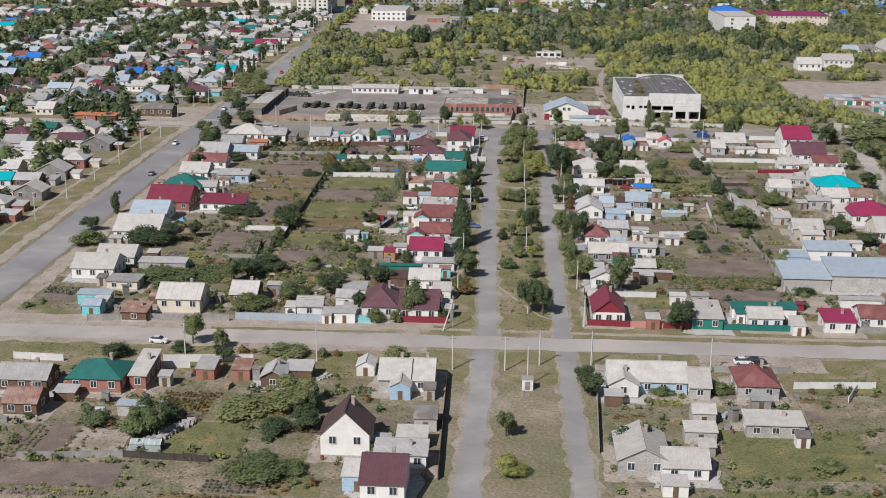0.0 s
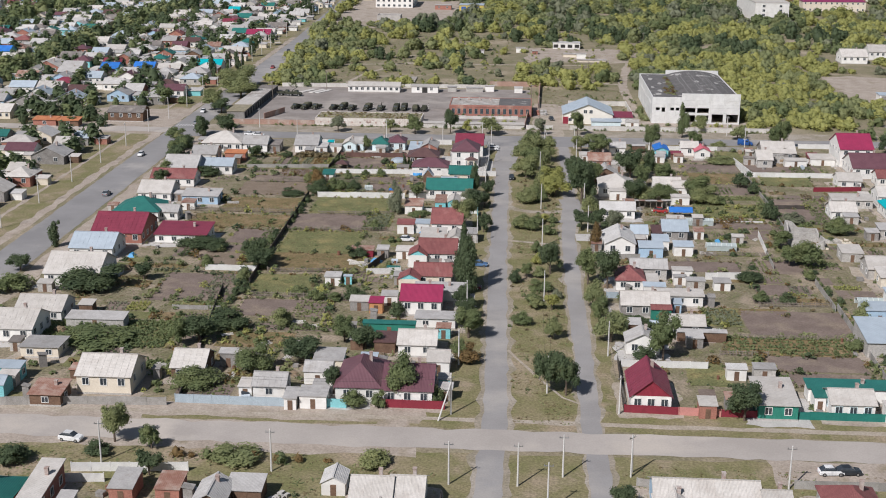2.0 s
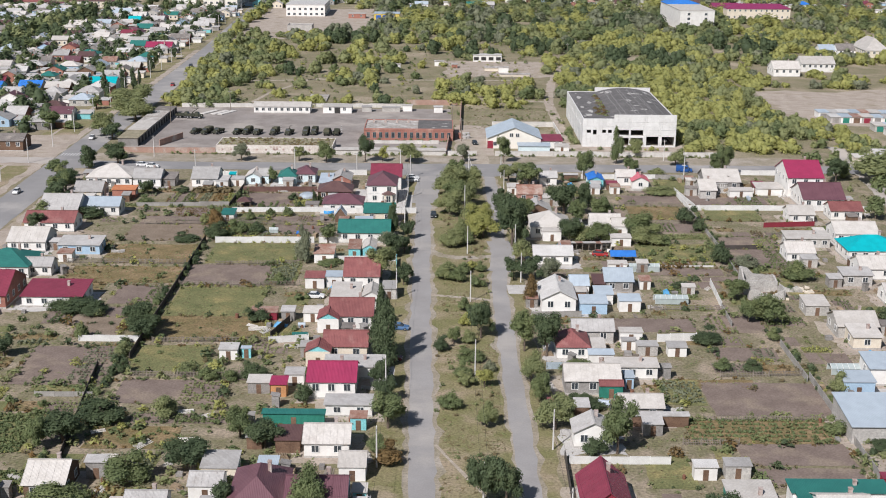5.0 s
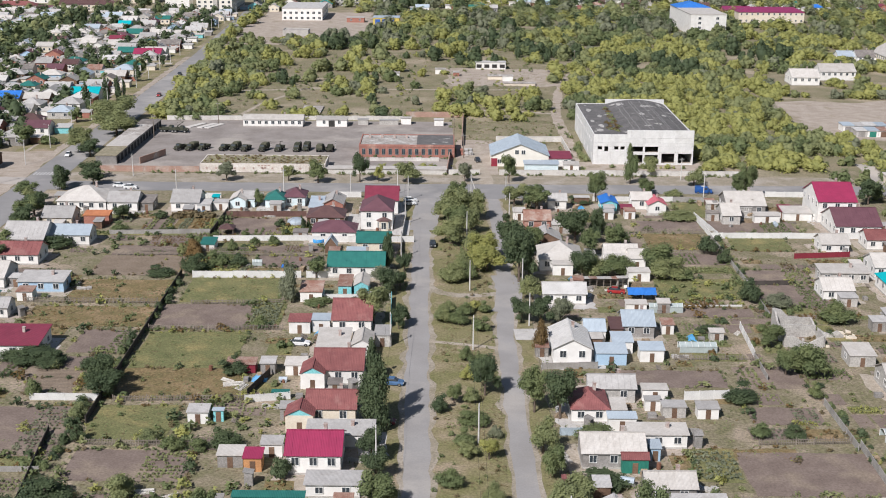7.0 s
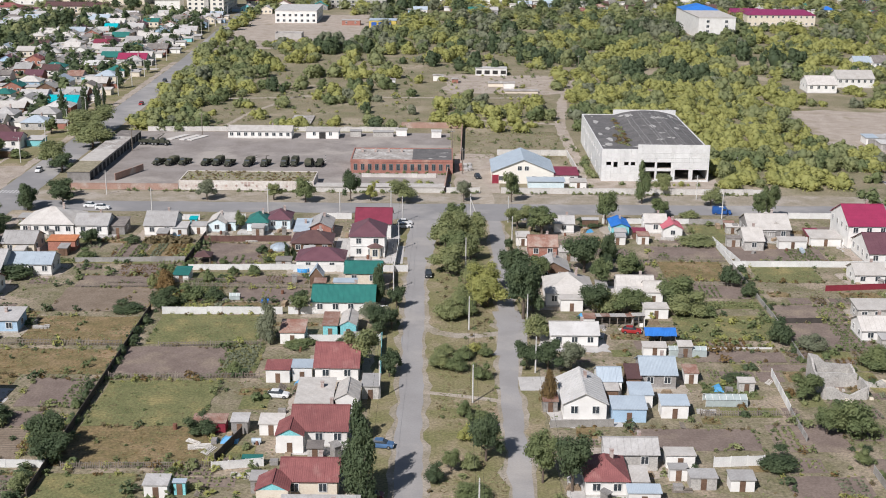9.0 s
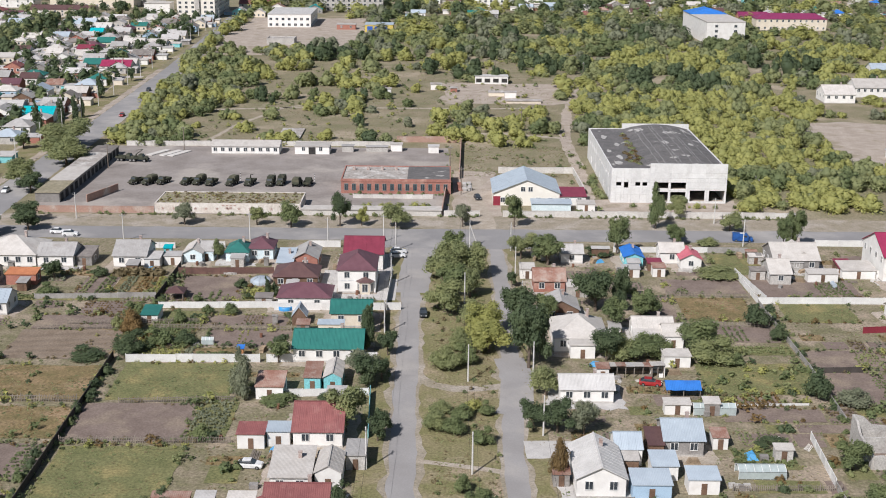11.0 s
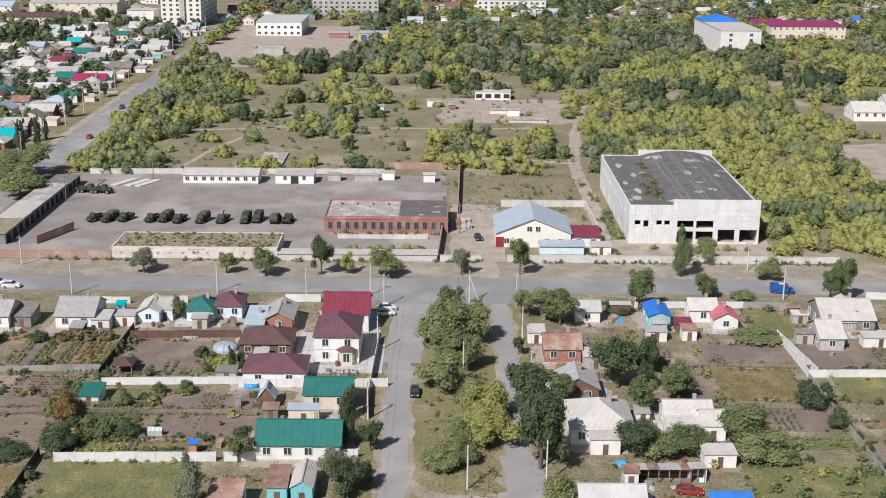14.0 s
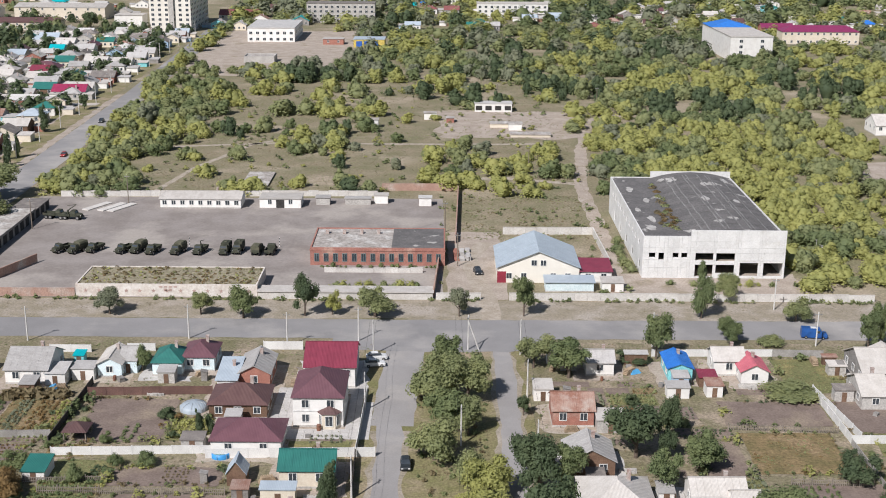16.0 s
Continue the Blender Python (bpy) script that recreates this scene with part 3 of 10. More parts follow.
def house(x, y, w, d, e, rise, kind, roof, wall, rz=0.0, front=-1, chimney=None, gable=None, detail=True, side=0, trim=None, name=None, over=0.35):
    """A house at its centre x, y. kind of roof: gx (ridge along x), gy, hip, shed or flat. front: number of windows to the south."""
    small = w * d < 30 or e < 2.3
    name = name or ("shed" if small else "house")
    ob = thing(name, f"{WORDS_WALL[wall]} {'outbuilding' if small else 'house'} under a {WORDS_ROOF[roof]} roof in its yard", "shed" if small else "house", (x, y, 0), rz)
    HOUSES.append((x, y, w, d, detail))
    if detail and not small and abs(x) < 130 and y < 95:
        n = len(HOUSES)
        patch("ground_house_yard", x - w / 2 - 2.2, y - d / 2 - 2.6, x + w / 2 + 2.2, y + d / 2 + 2.0, (DIRT, TRACK, DIRT, CONCRETE)[n % 4], 0.0101 + 0.00015 * n, "trodden pale yard round the house", step=1.6, rough=1.1)
    thick = 0.09
    body = Build().box(-w / 2, -d / 2, -0.2, w / 2, d / 2, e)
    rb, gab = roof_shape(w, d, e, rise, kind, over if not small else 0.2, thick)
    for one in gab:
        if gable:
            piece("gable", one.mesh("gable", WALLS[gable]), ob)
        else:
            body.poly(one.v, one.f)
    piece("wall", body.mesh("wall", WALLS[wall]), ob)
    rf = piece("roof", rb.mesh("roof", ROOFS[roof]), ob)
    if detail:
        ribs = sheet_ribs(w, d, e, rise, kind, over if not small else 0.2, thick)
        if ribs.v:
            piece("seam", ribs.mesh("seam", ROOFS[roof]), rf)
        if not small:
            piece("plinth", Build().box(-w / 2 - 0.06, -d / 2 - 0.06, -0.2, w / 2 + 0.06, d / 2 + 0.06, 0.35).mesh("plinth", WALLS["bare"]), ob)
    if front < 0:
        front = 0 if small else max(1, int((w - 1) / 2.6))
    wh = min(1.35, e * 0.42)
    for k in range(front):
        if not detail:
            plain_window(ob, -w / 2 + w * (k + 0.5) / front, -d / 2, e - wh - 0.55, min(1.15, w / front * 0.5), wh)
            continue
        window(ob, -w / 2 + w * (k + 0.5) / front, -d / 2, e - wh - 0.55, min(1.15, w / front * 0.5), wh, 0, trim)
        if e > 4.8:
            window(ob, -w / 2 + w * (k + 0.5) / front, -d / 2, 1.0, min(1.15, w / front * 0.5), wh, 0, trim)
    if side and detail:
        n = max(1, int((d - 1) / 3))
        for k in range(n):
            window(ob, side * w / 2, -d / 2 + d * (k + 0.5) / n, e - wh - 0.55, 1.1, wh, 90 * side, trim)
    if small and w > 1.6 and detail:
        piece("door", Build().box(-0.45, -d / 2 - 0.05, 0.02, 0.45, -d / 2 + 0.02, min(1.9, e - 0.15)).mesh("door", WALLS["wood"]), ob)
    if chimney is None:
        chimney = (not small) and detail
    if chimney and kind not in ("flat",):
        cx, cy = w * 0.18, d * 0.12 if kind != "gy" else d * 0.2
        if kind == "gy":
            cx = w * 0.1
        b = Build().box(cx - 0.28, cy - 0.28, e - 0.3, cx + 0.28, cy + 0.28, e + rise + 0.65).box(cx - 0.34, cy - 0.34, e + rise + 0.65, cx + 0.34, cy + 0.34, e + rise + 0.78)
        piece("chimney", b.mesh("chimney", CHIMNEY), ob)
    return ob

# ---- plants ----
def leaf_tris(rng, centre, out, size, rise=0.35, loose=0.34):
    """Small three-cornered leaf sprays at the given centres: they face outwards on the whole, each at its own tilt, with the tip up and out."""
    n = len(centre)
    normal = out * 0.8 + rng.normal(size=(n, 3)) * loose + (0, 0, 0.3)
    normal /= np.linalg.norm(normal, axis=1, keepdims=True)
    tip = out * 0.35 + rng.normal(size=(n, 3)) * 0.7 + (0, 0, rise)
    tip -= normal * (tip * normal).sum(1, keepdims=True)
    tip /= np.linalg.norm(tip, axis=1, keepdims=True) + 1e-6
    side = np.cross(normal, tip)
    u = size * (0.6 + 0.9 * rng.random(n))[:, None]
    v = u * (0.55 + 0.4 * rng.random(n))[:, None]
    return np.stack([centre - tip * u * 0.7 - side * v, centre - tip * u * 0.7 + side * v, centre + tip * u * 1.2], 1).reshape(-1, 3)


def leaf_cloud(rng, lobes, count, size, squash=0.85, dome=False):
    """Leaf sprays over a set of lobes (centre, radius). Returns vertices as an array, three a spray."""
    lobes = np.array(lobes, float)
    weight = lobes[:, 3] ** 2
    pick = rng.choice(len(lobes), count, p=weight / weight.sum())
    out = rng.normal(size=(count, 3))
    out /= np.linalg.norm(out, axis=1, keepdims=True)
    out[:, 2] = np.where(out[:, 2] < -0.55, -out[:, 2], out[:, 2])
    r = lobes[pick, 3] * ((0.78 + 0.42 * rng.random(count)) if dome else (0.6 + 0.58 * rng.random(count)))
    centre = lobes[pick, :3] + out * r[:, None] * (1, 1, squash)
    if dome:
        face = centre + (0, 0, 0.08)
        face /= np.linalg.norm(face, axis=1, keepdims=True)
        return leaf_tris(rng, centre, face * 0.8 + out * 0.35 + (0, 0, 0.1), size, 0.5, 0.2)
    return leaf_tris(rng, centre, out, size)


def core_points(lobes, squash=0.85, fill=0.76):
    """Shaded uneven bodies inside the lobes, in triangles."""
    rng = np.random.default_rng(len(lobes))
    verts, faces = [], []
    rings = [(-0.8, 0.5), (-0.2, 1.0), (0.35, 0.9), (0.75, 0.55)]
    m = 6
    for x, y, z, r in lobes:
        n = len(verts)
        for j, (h, w) in enumerate(rings):
            for k in range(m):
                q = fill * r * (0.84 + 0.32 * rng.random())
                a = (k + 0.5 * (j % 2)) * math.tau / m
                verts.append((x + q * w * math.cos(a), y + q * w * math.sin(a), z + q * h * squash))
        verts.append((x, y, z + fill * r * squash))
        for j in range(len(rings) - 1):
            for k in range(m):
                p, q = n + m * j + k, n + m * j + (k + 1) % m
                faces += [(p, q, q + m), (p, q + m, p + m)]
        top = n + m * (len(rings) - 1)
        faces += [(top + k, top + (k + 1) % m, top + m) for k in range(m)]
    return np.array(verts), np.array(faces)


def fast_mesh(name, verts, faces, material, smooth=None):
    """A mesh from an array of vertices and an array of faces of one size."""
    me = bpy.data.meshes.new(name)
    me.vertices.add(len(verts))
    me.vertices.foreach_set("co", np.asarray(verts, np.float32).ravel())
    me.loops.add(faces.size)
    me.loops.foreach_set("vertex_index", faces.astype(np.int32).ravel())
    me.polygons.add(len(faces))
    me.polygons.foreach_set("loop_start", np.arange(0, faces.size, faces.shape[1], dtype=np.int32))
    me.polygons.foreach_set("use_smooth", np.zeros(len(faces), bool) if smooth is None else smooth)
    me.materials.append(material)
    me.update()
    me.validate()
    return me


def crown_lobes(rng, shape):
    """Lobes of a unit crown, 1 wide and 1 high above its base."""
    if shape == "tall":
        return [(rng.normal() * 0.1, rng.normal() * 0.1, z + rng.normal() * 0.03, r * (0.75 + 0.4 * rng.random())) for z, r in ((0.18, 0.2), (0.3, 0.26), (0.42, 0.26), (0.55, 0.24), (0.66, 0.2), (0.78, 0.16), (0.9, 0.1))]
    if shape == "bush":
        ring = [(0.27 * math.cos(k * 1.05 + rng.random()), 0.27 * math.sin(k * 1.05 + rng.random()), 0.24 + 0.16 * rng.random(), 0.19 + 0.09 * rng.random()) for k in range(6)]
        return ring + [(rng.normal() * 0.1, rng.normal() * 0.1, 0.5 + 0.1 * rng.random(), 0.24 + 0.08 * rng.random()), (rng.normal() * 0.15, rng.normal() * 0.15, 0.66 + 0.14 * rng.random(), 0.15 + 0.07 * rng.random())]
    lobes = [(0, 0, 0.55, 0.3)]
    for k in range(9):
        a = k * 0.7 + rng.random()
        r = 0.2 + 0.17 * rng.random()
        lobes.append((r * math.cos(a), r * math.sin(a), 0.28 + 0.55 * rng.random(), 0.11 + 0.1 * rng.random()))
    return lobes


TREE_KIT = {}


def tree_kit(shape, tint, fine, variant):
    """Trunk and crown meshes of a unit tree: 1 m wide, 1 m high."""
    key = (shape, tint, fine, variant)
    if key not in TREE_KIT:
        rng = np.random.default_rng(17 * variant + len(shape) * 5 + len(tint))
        lobes = crown_lobes(rng, shape)
        count = {0: 500, 1: 1700, 2: 3600}[fine]
        size = {0: 0.05, 1: 0.03, 2: 0.0225}[fine]
        leaves = leaf_cloud(rng, lobes, count, size, 1.0)
        core, faces = core_points(lobes, 1.0)
        me = fast_mesh("crown", np.concatenate([leaves, core]), np.concatenate([np.arange(len(leaves)).reshape(-1, 3), faces + len(leaves)]), LEAF[tint])
        b = Build().tube((0, 0, -0.02), (0, 0, 0.3), 0.035, 0.026, 8).tube((0, 0, 0.3), (0.02, 0.01, 0.75), 0.026, 0.01, 7)
        for k in range(5):
            a = k * 1.3 + variant
            b.tube((0, 0, 0.2 + 0.07 * k), (0.24 * math.cos(a), 0.24 * math.sin(a), 0.42 + 0.08 * k), 0.014, 0.005, 5)
        TREE_KIT[key] = (b.mesh("trunk", BARK), me)
    return TREE_KIT[key]


def tufts(name, label, spots_by_tint, blades=4):
    """Tufts of grass and weeds: a few upright blades at each spot of x, y, size."""
    for tint, spots in spots_by_tint.items():
        if not len(spots):
            continue
        rng = np.random.default_rng(len(spots))
        p = np.repeat(np.array(spots, float), blades, axis=0)
        n = len(p)
        a = rng.random(n) * math.tau
        d = np.stack([np.cos(a), np.sin(a), np.zeros(n)], 1)
        lean = np.stack([rng.normal(size=n) * 0.95 + 0.3, rng.normal(size=n) * 0.95 + 0.4, np.ones(n) * 0.5], 1)
        base = np.stack([p[:, 0] + rng.normal(size=n) * 0.25 * p[:, 2], p[:, 1] + rng.normal(size=n) * 0.25 * p[:, 2], np.zeros(n)], 1)
        w, h = (p[:, 2] * (0.25 + 0.25 * rng.random(n)))[:, None], (p[:, 2] * (0.5 + 0.6 * rng.random(n)))[:, None]
        v = np.stack([base - d * w, base + d * w, base + d * w * 0.7 + lean * h, base - d * w * 0.7 + lean * h], 1).reshape(-1, 3)
        tagged(new(name, fast_mesh(name, v, np.arange(len(v)).reshape(-1, 4), LEAF[tint])), label, "grass", kind="stuff")


MEADOW = {"straw": [], "olive": [], "green": [], "brown": []}


def meadow(x0, y0, x1, y1, tints, per_m2, size, seed):
    """Notes the tufts of one plot; they are all made at the end."""
    rng = np.random.default_rng(seed)
    for _ in range(int((x1 - x0) * (y1 - y0) * per_m2 * 1.6)):
        x, y = x0 + (x1 - x0) * rng.random(), y0 + (y1 - y0) * rng.random()
        if wob(x, y, 0.12, seed % 7) + 0.5 * wob(x, y, 0.4, 2.0) < -0.12 or in_soil(x, y):
            continue
        MEADOW[tints[rng.integers(len(tints))]].append((x, y, size * 0.48 * (0.6 + 0.8 * rng.random())))


WORDS_TREE = {"olive": "olive-green", "green": "green leafy", "dark": "dark green", "yellow": "yellowing", "brown": "rusty brown", "grey": "silvery grey-green"}
TREE_COUNT = [0]


def tree(x, y, w, h, tint="green", shape="round", fine=1, z=0.0):
    """A tree or bush at x, y: crown w wide, h high in all."""
    TREE_COUNT[0] += 1
    k = TREE_COUNT[0]
    low = shape == "bush"
    trunk, crown = tree_kit(shape, tint, fine, k % 4)
    words = f"{WORDS_TREE[tint]} {'garden bush' if low else 'slender tree' if shape == 'tall' else 'tree'} {'among the garden plots' if low else 'beside the street'}"
    ob = thing("bush" if low else "tree", words, "bush" if low else "tree", (x, y, z), (k * 67) % 360, group="garden bushes" if low else "street trees")
    ob.scale = (w, w, h)
    piece("trunk", trunk, ob)
    piece("crown", crown, ob)
    return ob


def wild_lobes(rng):
    """Lobes of a self-sown bush, 1 m wide and high: upright masses of unequal height that stand close together."""
    out = []
    for k in range(7):
        a, r = k * 2.4 + rng.random(), 0.08 + 0.28 * rng.random()
        top = (0.95 - 1.1 * r) * (0.75 + 0.35 * rng.random())
        w = 0.1 + 0.13 * rng.random()
        out.append((r * math.cos(a), r * math.sin(a), top - w, w))
        out.append((1.15 * r * math.cos(a), 1.15 * r * math.sin(a), max(0.16, (top - w) * 0.5), w * 1.15))
    return out


def thicket(name, label, spots, tint, count=175, size=0.6, core=True):
    """Many wild shrubs nobody could count, as one object: spots of x, y, width, height."""
    if not spots:
        return None
    rng = np.random.default_rng(len(spots) + len(tint))
    kits = []
    for v in range(6):
        if core:
            lobes = wild_lobes(rng)
            leaves = leaf_cloud(rng, lobes, count, size * 0.12, 1.1, True)
            inner, faces = core_points([(0, 0, 0.33, 0.34)] + (lobes[::2] if count > 350 else []), 1.25, 0.9)
            kits.append((np.concatenate([leaves, inner]), np.concatenate([np.arange(len(leaves)).reshape(-1, 3), faces + len(leaves)]), np.arange(len(leaves) // 3 + len(faces)) >= len(leaves) // 3))
        else:
            leaves = leaf_cloud(rng, crown_lobes(rng, "bush"), count, size / 8.0, 1.0)
            kits.append((leaves, np.arange(len(leaves)).reshape(-1, 3), np.zeros(len(leaves) // 3, bool)))
    verts, tris, soft, n = [], [], [], 0
    for k, (x, y, w, h) in enumerate(spots):
        v, q, even = kits[k % 6]
        a = k * 2.4
        c, s = math.cos(a), math.sin(a)
        turned = np.stack([(v[:, 0] * c - v[:, 1] * s) * w + x, (v[:, 0] * s + v[:, 1] * c) * w + y, (v[:, 2] - 0.03) * h], 1)
        verts.append(turned)
        tris.append(q + n)
        soft.append(even)
        n += len(v)
    me = fast_mesh(name, np.concatenate(verts), np.concatenate(tris), LEAF[tint], np.concatenate(soft))
    return tagged(new(name, me), label, "shrubs", kind="stuff")


def rows_of_plants(x0, y0, x1, y1, tint, gap=1.2, height=0.5, label="rows of garden vegetables", along="x"):
    """Vegetable rows: many small clumps in lines."""
    rng = np.random.default_rng(int(abs(x0 * 13 + y0 * 7)) + 3)
    spots = []
    lines = np.arange(y0 + gap / 2, y1, gap) if along == "x" else np.arange(x0 + gap / 2, x1, gap)
    for c in lines:
        for s in np.arange(x0 if along == "x" else y0, x1 if along == "x" else y1, 0.75):
            if rng.random() < 0.85:
                p = (s + rng.normal() * 0.1, c + rng.normal() * 0.12)
                x, y = p if along == "x" else p[::-1]
                spots.append((x, y, height * (1.2 + rng.random() * 0.8), height * (0.7 + 0.7 * rng.random())))
    if not spots:
        return None
    verts, n = [], 0
    for x, y, w, h in spots:
        lob = [(x, y, h * 0.5, w * 0.45)]
        verts.append(leaf_cloud(rng, lob, 16, w * 0.24, h / w))
    verts = np.concatenate(verts)
    return tagged(new("vegetable_rows", fast_mesh("vegetable_rows", verts, np.arange(len(verts)).reshape(-1, 3), LEAF[tint])), label, "vegetables", kind="stuff")


# ---- fences and poles ----
FENCE_PAINT = {
    "white": mat("white_sheet_fence", (0.66, 0.65, 0.62), 0.7, (0.58, 0.565, 0.54), 0.4, waves=2.0, random=0.06),
    "grey": mat("grey_board_fence", (0.32, 0.305, 0.285), 0.9, (0.25, 0.235, 0.215), 0.5, waves=2.5, random=0.1),
    "brown": mat("brown_board_fence", (0.15, 0.085, 0.07), 0.85, (0.115, 0.065, 0.055), 0.5, waves=2.5, random=0.1),
    "maroon": mat("maroon_sheet_fence", (0.22, 0.03, 0.045), 0.6, (0.19, 0.027, 0.04), 0.5, waves=2.0),
    "pink": mat("faded_pink_fence", (0.50, 0.23, 0.20), 0.8, (0.44, 0.2, 0.175), 0.5, waves=2.0),
    "green": mat("green_sheet_fence", (0.02, 0.16, 0.13), 0.6, (0.018, 0.14, 0.115), 0.5, waves=2.0),
    "cyan": mat("turquoise_fence", (0.22, 0.50, 0.52), 0.8, (0.19, 0.44, 0.46), 0.5, waves=2.0),
    "blue": mat("blue_grey_sheet_fence", (0.36, 0.42, 0.46), 0.6, (0.31, 0.365, 0.40), 0.5, waves=2.0),
    "dark": mat("tarred_board_fence", (0.055, 0.047, 0.042), 0.9, (0.075, 0.065, 0.058), 0.5, waves=2.0),
}
WORDS_FENCE = {"white": "white sheet", "grey": "weathered grey board", "brown": "brown board", "maroon": "maroon sheet", "pink": "faded pink", "green": "dark green sheet", "cyan": "turquoise painted",
               "blue": "blue-grey sheet", "dark": "dark tarred board", "picket": "rough grey picket"}
FENCE_KIT = {}


def fence(x0, y0, x1, y1, h=1.6, style="grey", bay=3.3):
    """A garden fence from corner to corner, of posts and panels."""
    a, b = Vector((x0, y0)), Vector((x1, y1))
    length = (b - a).length
    n = max(1, round(length / bay))
    step = length / n
    ob = thing("fence", f"{WORDS_FENCE[style]} fence between garden plots", "fence", (x0, y0, 0), math.degrees(math.atan2(y1 - y0, x1 - x0)))
    key = (style, h)
    if key not in FENCE_KIT:
        if style == "picket":
            p = Build()
            m = 11
            for k in range(m):
                top = h * (0.86 + 0.14 * math.sin(k * 2.3))
                p.box(k * bay / m + 0.02, -0.02, 0, k * bay / m + 0.12, 0.02, top)
            p.box(0, 0.02, h * 0.3, bay, 0.07, h * 0.3 + 0.09).box(0, 0.02, h * 0.72, bay, 0.07, h * 0.72 + 0.09)
            FENCE_KIT[key] = (p.mesh("panel", PICKET), Build().box(-0.07, 0.02, -0.1, 0.07, 0.14, h + 0.08).mesh("post", PICKET))
        else:
            p = Build().box(0.03, -0.03, 0.02, bay - 0.03, 0.03, h).box(0, -0.05, h - 0.06, bay, 0.05, h + 0.03)
            FENCE_KIT[key] = (p.mesh("panel", FENCE_PAINT[style]), Build().box(-0.08, -0.08, -0.1, 0.08, 0.08, h + 0.1).mesh("post", FENCE_PAINT[style]))
    panel, post = FENCE_KIT[key]
    for k in range(n):
        o = piece("panel", panel, ob, (k * step, 0, 0), scale=(step / bay, 1, 1 + 0.06 * wob(k * 1.3, x0 + y0, 1.1)))
        if style == "picket":
            tagged(o, kind="stuff")
    for k in range(n + 1):
        piece("post", post, ob, (k * step, 0, 0))
    return ob


def pole_meshes():
    tall = Build().tube((0, 0, -0.3), (0, 0, 7.4), 0.17, 0.11, 8).mesh("post", POLE_GREY)
    arm = Build().box(-0.75, -0.05, 6.85, 0.75, 0.05, 6.97).tube((-0.65, 0, 6.97), (-0.65, 0, 7.2), 0.06, 0.045, 6).tube((0.65, 0, 6.97), (0.65, 0, 7.2), 0.06, 0.045, 6).mesh("crossarm", STEEL)
    pin = Build().tube((0, 0, 6.97), (0, 0, 7.2), 0.06, 0.045, 6).mesh("insulator", WHITE_TRIM)
    wood = Build().tube((0, 0, -0.3), (0, 0, 7.2), 0.16, 0.11, 8).mesh("post", POLE_WOOD)
    return tall, arm, pin, wood


POLE = pole_meshes()


def pole(x, y, wood=False, rz=0.0, brace=None, lamp=False, scale=1.0):
    ob = thing("utility_pole", "grey concrete electricity pole with a short crossarm" if not wood else "weathered wooden electricity pole with a short crossarm", "utility pole", (x, y, 0), rz, group="electricity poles")
    ob.scale = (1, 1, scale)
    piece("post", POLE[3] if wood else POLE[0], ob)
    piece("crossarm", POLE[1], ob)
    piece("insulator", POLE[2], ob, (0, 0, 0.35))
    if brace:
        piece("brace", Build().tube((brace[0], brace[1], -0.2), (0, 0, 6.2), 0.16, 0.11, 8).mesh("brace", POLE_GREY), ob)
    if lamp:
        piece("lamp_arm", Build().tube((0, 0, 7.1), (0, -1.3, 7.6), 0.04, 0.03, 6).box(-0.15, -1.9, 7.52, 0.15, -1.25, 7.66).mesh("lamp_arm", STEEL), ob)
    return ob


def wire(a, b, sag=0.7):
    """A sagging cable between two points."""
    pts = []
    for k in range(9):
        u = k / 8
        p = Vector(a).lerp(Vector(b), u)
        pts.append((p.x, p.y, p.z - sag * 4 * u * (1 - u)))
    d = Vector(b) - Vector(a)
    side = Vector((-d.y, d.x, 0)).normalized() * 0.018
    ring = [(p[0] + side.x * c, p[1] + side.y * c, p[2] + 0.018 * s) for p in pts for c, s in ((1, 0), (0, 1), (-1, 0), (0, -1))]
    bb = Build().poly(ring, [(4 * k + j, 4 * k + (j + 1) % 4, 4 * k + 4 + (j + 1) % 4, 4 * k + 4 + j) for k in range(8) for j in range(4)])
    return tagged(new("cable", bb.mesh("cable", RUBBER)), "thin dark electricity cable between poles", "cable", "overhead cables")

def paving(x0, y0, x1, y1, z=0.075):
    """Pale paving in slabs laid side by side."""
    ob = tagged(thing("pavement_yard", "pale paved yard of a new house", "pavement", (x0, y0, 0)), kind="structure")
    nx, ny = max(1, round((x1 - x0) / 1.5)), max(1, round((y1 - y0) / 1.5))
    sx, sy = (x1 - x0) / nx, (y1 - y0) / ny
    me = Build().box(0.02, 0.02, 0, sx - 0.02, sy - 0.02, z).mesh("slab", CONCRETE)
    for j in range(ny):
        for i in range(nx):
            piece("slab", me, ob, (i * sx, j * sy, 0))


# ---- dwelling houses and sheds, block by block ----
# left block, street column
house(-27.4, 13.6, 13.6, 9.2, 3.0, 2.3, "gx", "green", "white", side=1)
house(-24.3, 32.5, 8.5, 7.2, 3.2, 1.8, "gx", "green", "cream")
house(-28.1, 24.6, 5.3, 2.0, 2.6, 0.3, "shed", "bluegrey", "cream")
house(-35.4, 31.2, 3.0, 3.2, 2.2, 2.0, "gy", "bluegrey", "wood")
house(-35.6, 44.8, 11.6, 8.6, 2.6, 2.1, "hip", "purple", "white", front=2, chimney=False)
house(-24.7, 57.3, 8.7, 11.6, 5.6, 2.8, "hip", "purple", "white", chimney=False)
house(-24.2, 74.4, 9.4, 11.1, 4.2, 2.8, "gx", "crimson", "white", chimney=False)
house(-39.2, 59.0, 10.2, 8.8, 2.8, 2.2, "hip", "brown", "wood", side=1)
house(-38.3, 72.7, 5.9, 9.8, 3.2, 1.5, "gy", "grey", "brick", side=1)
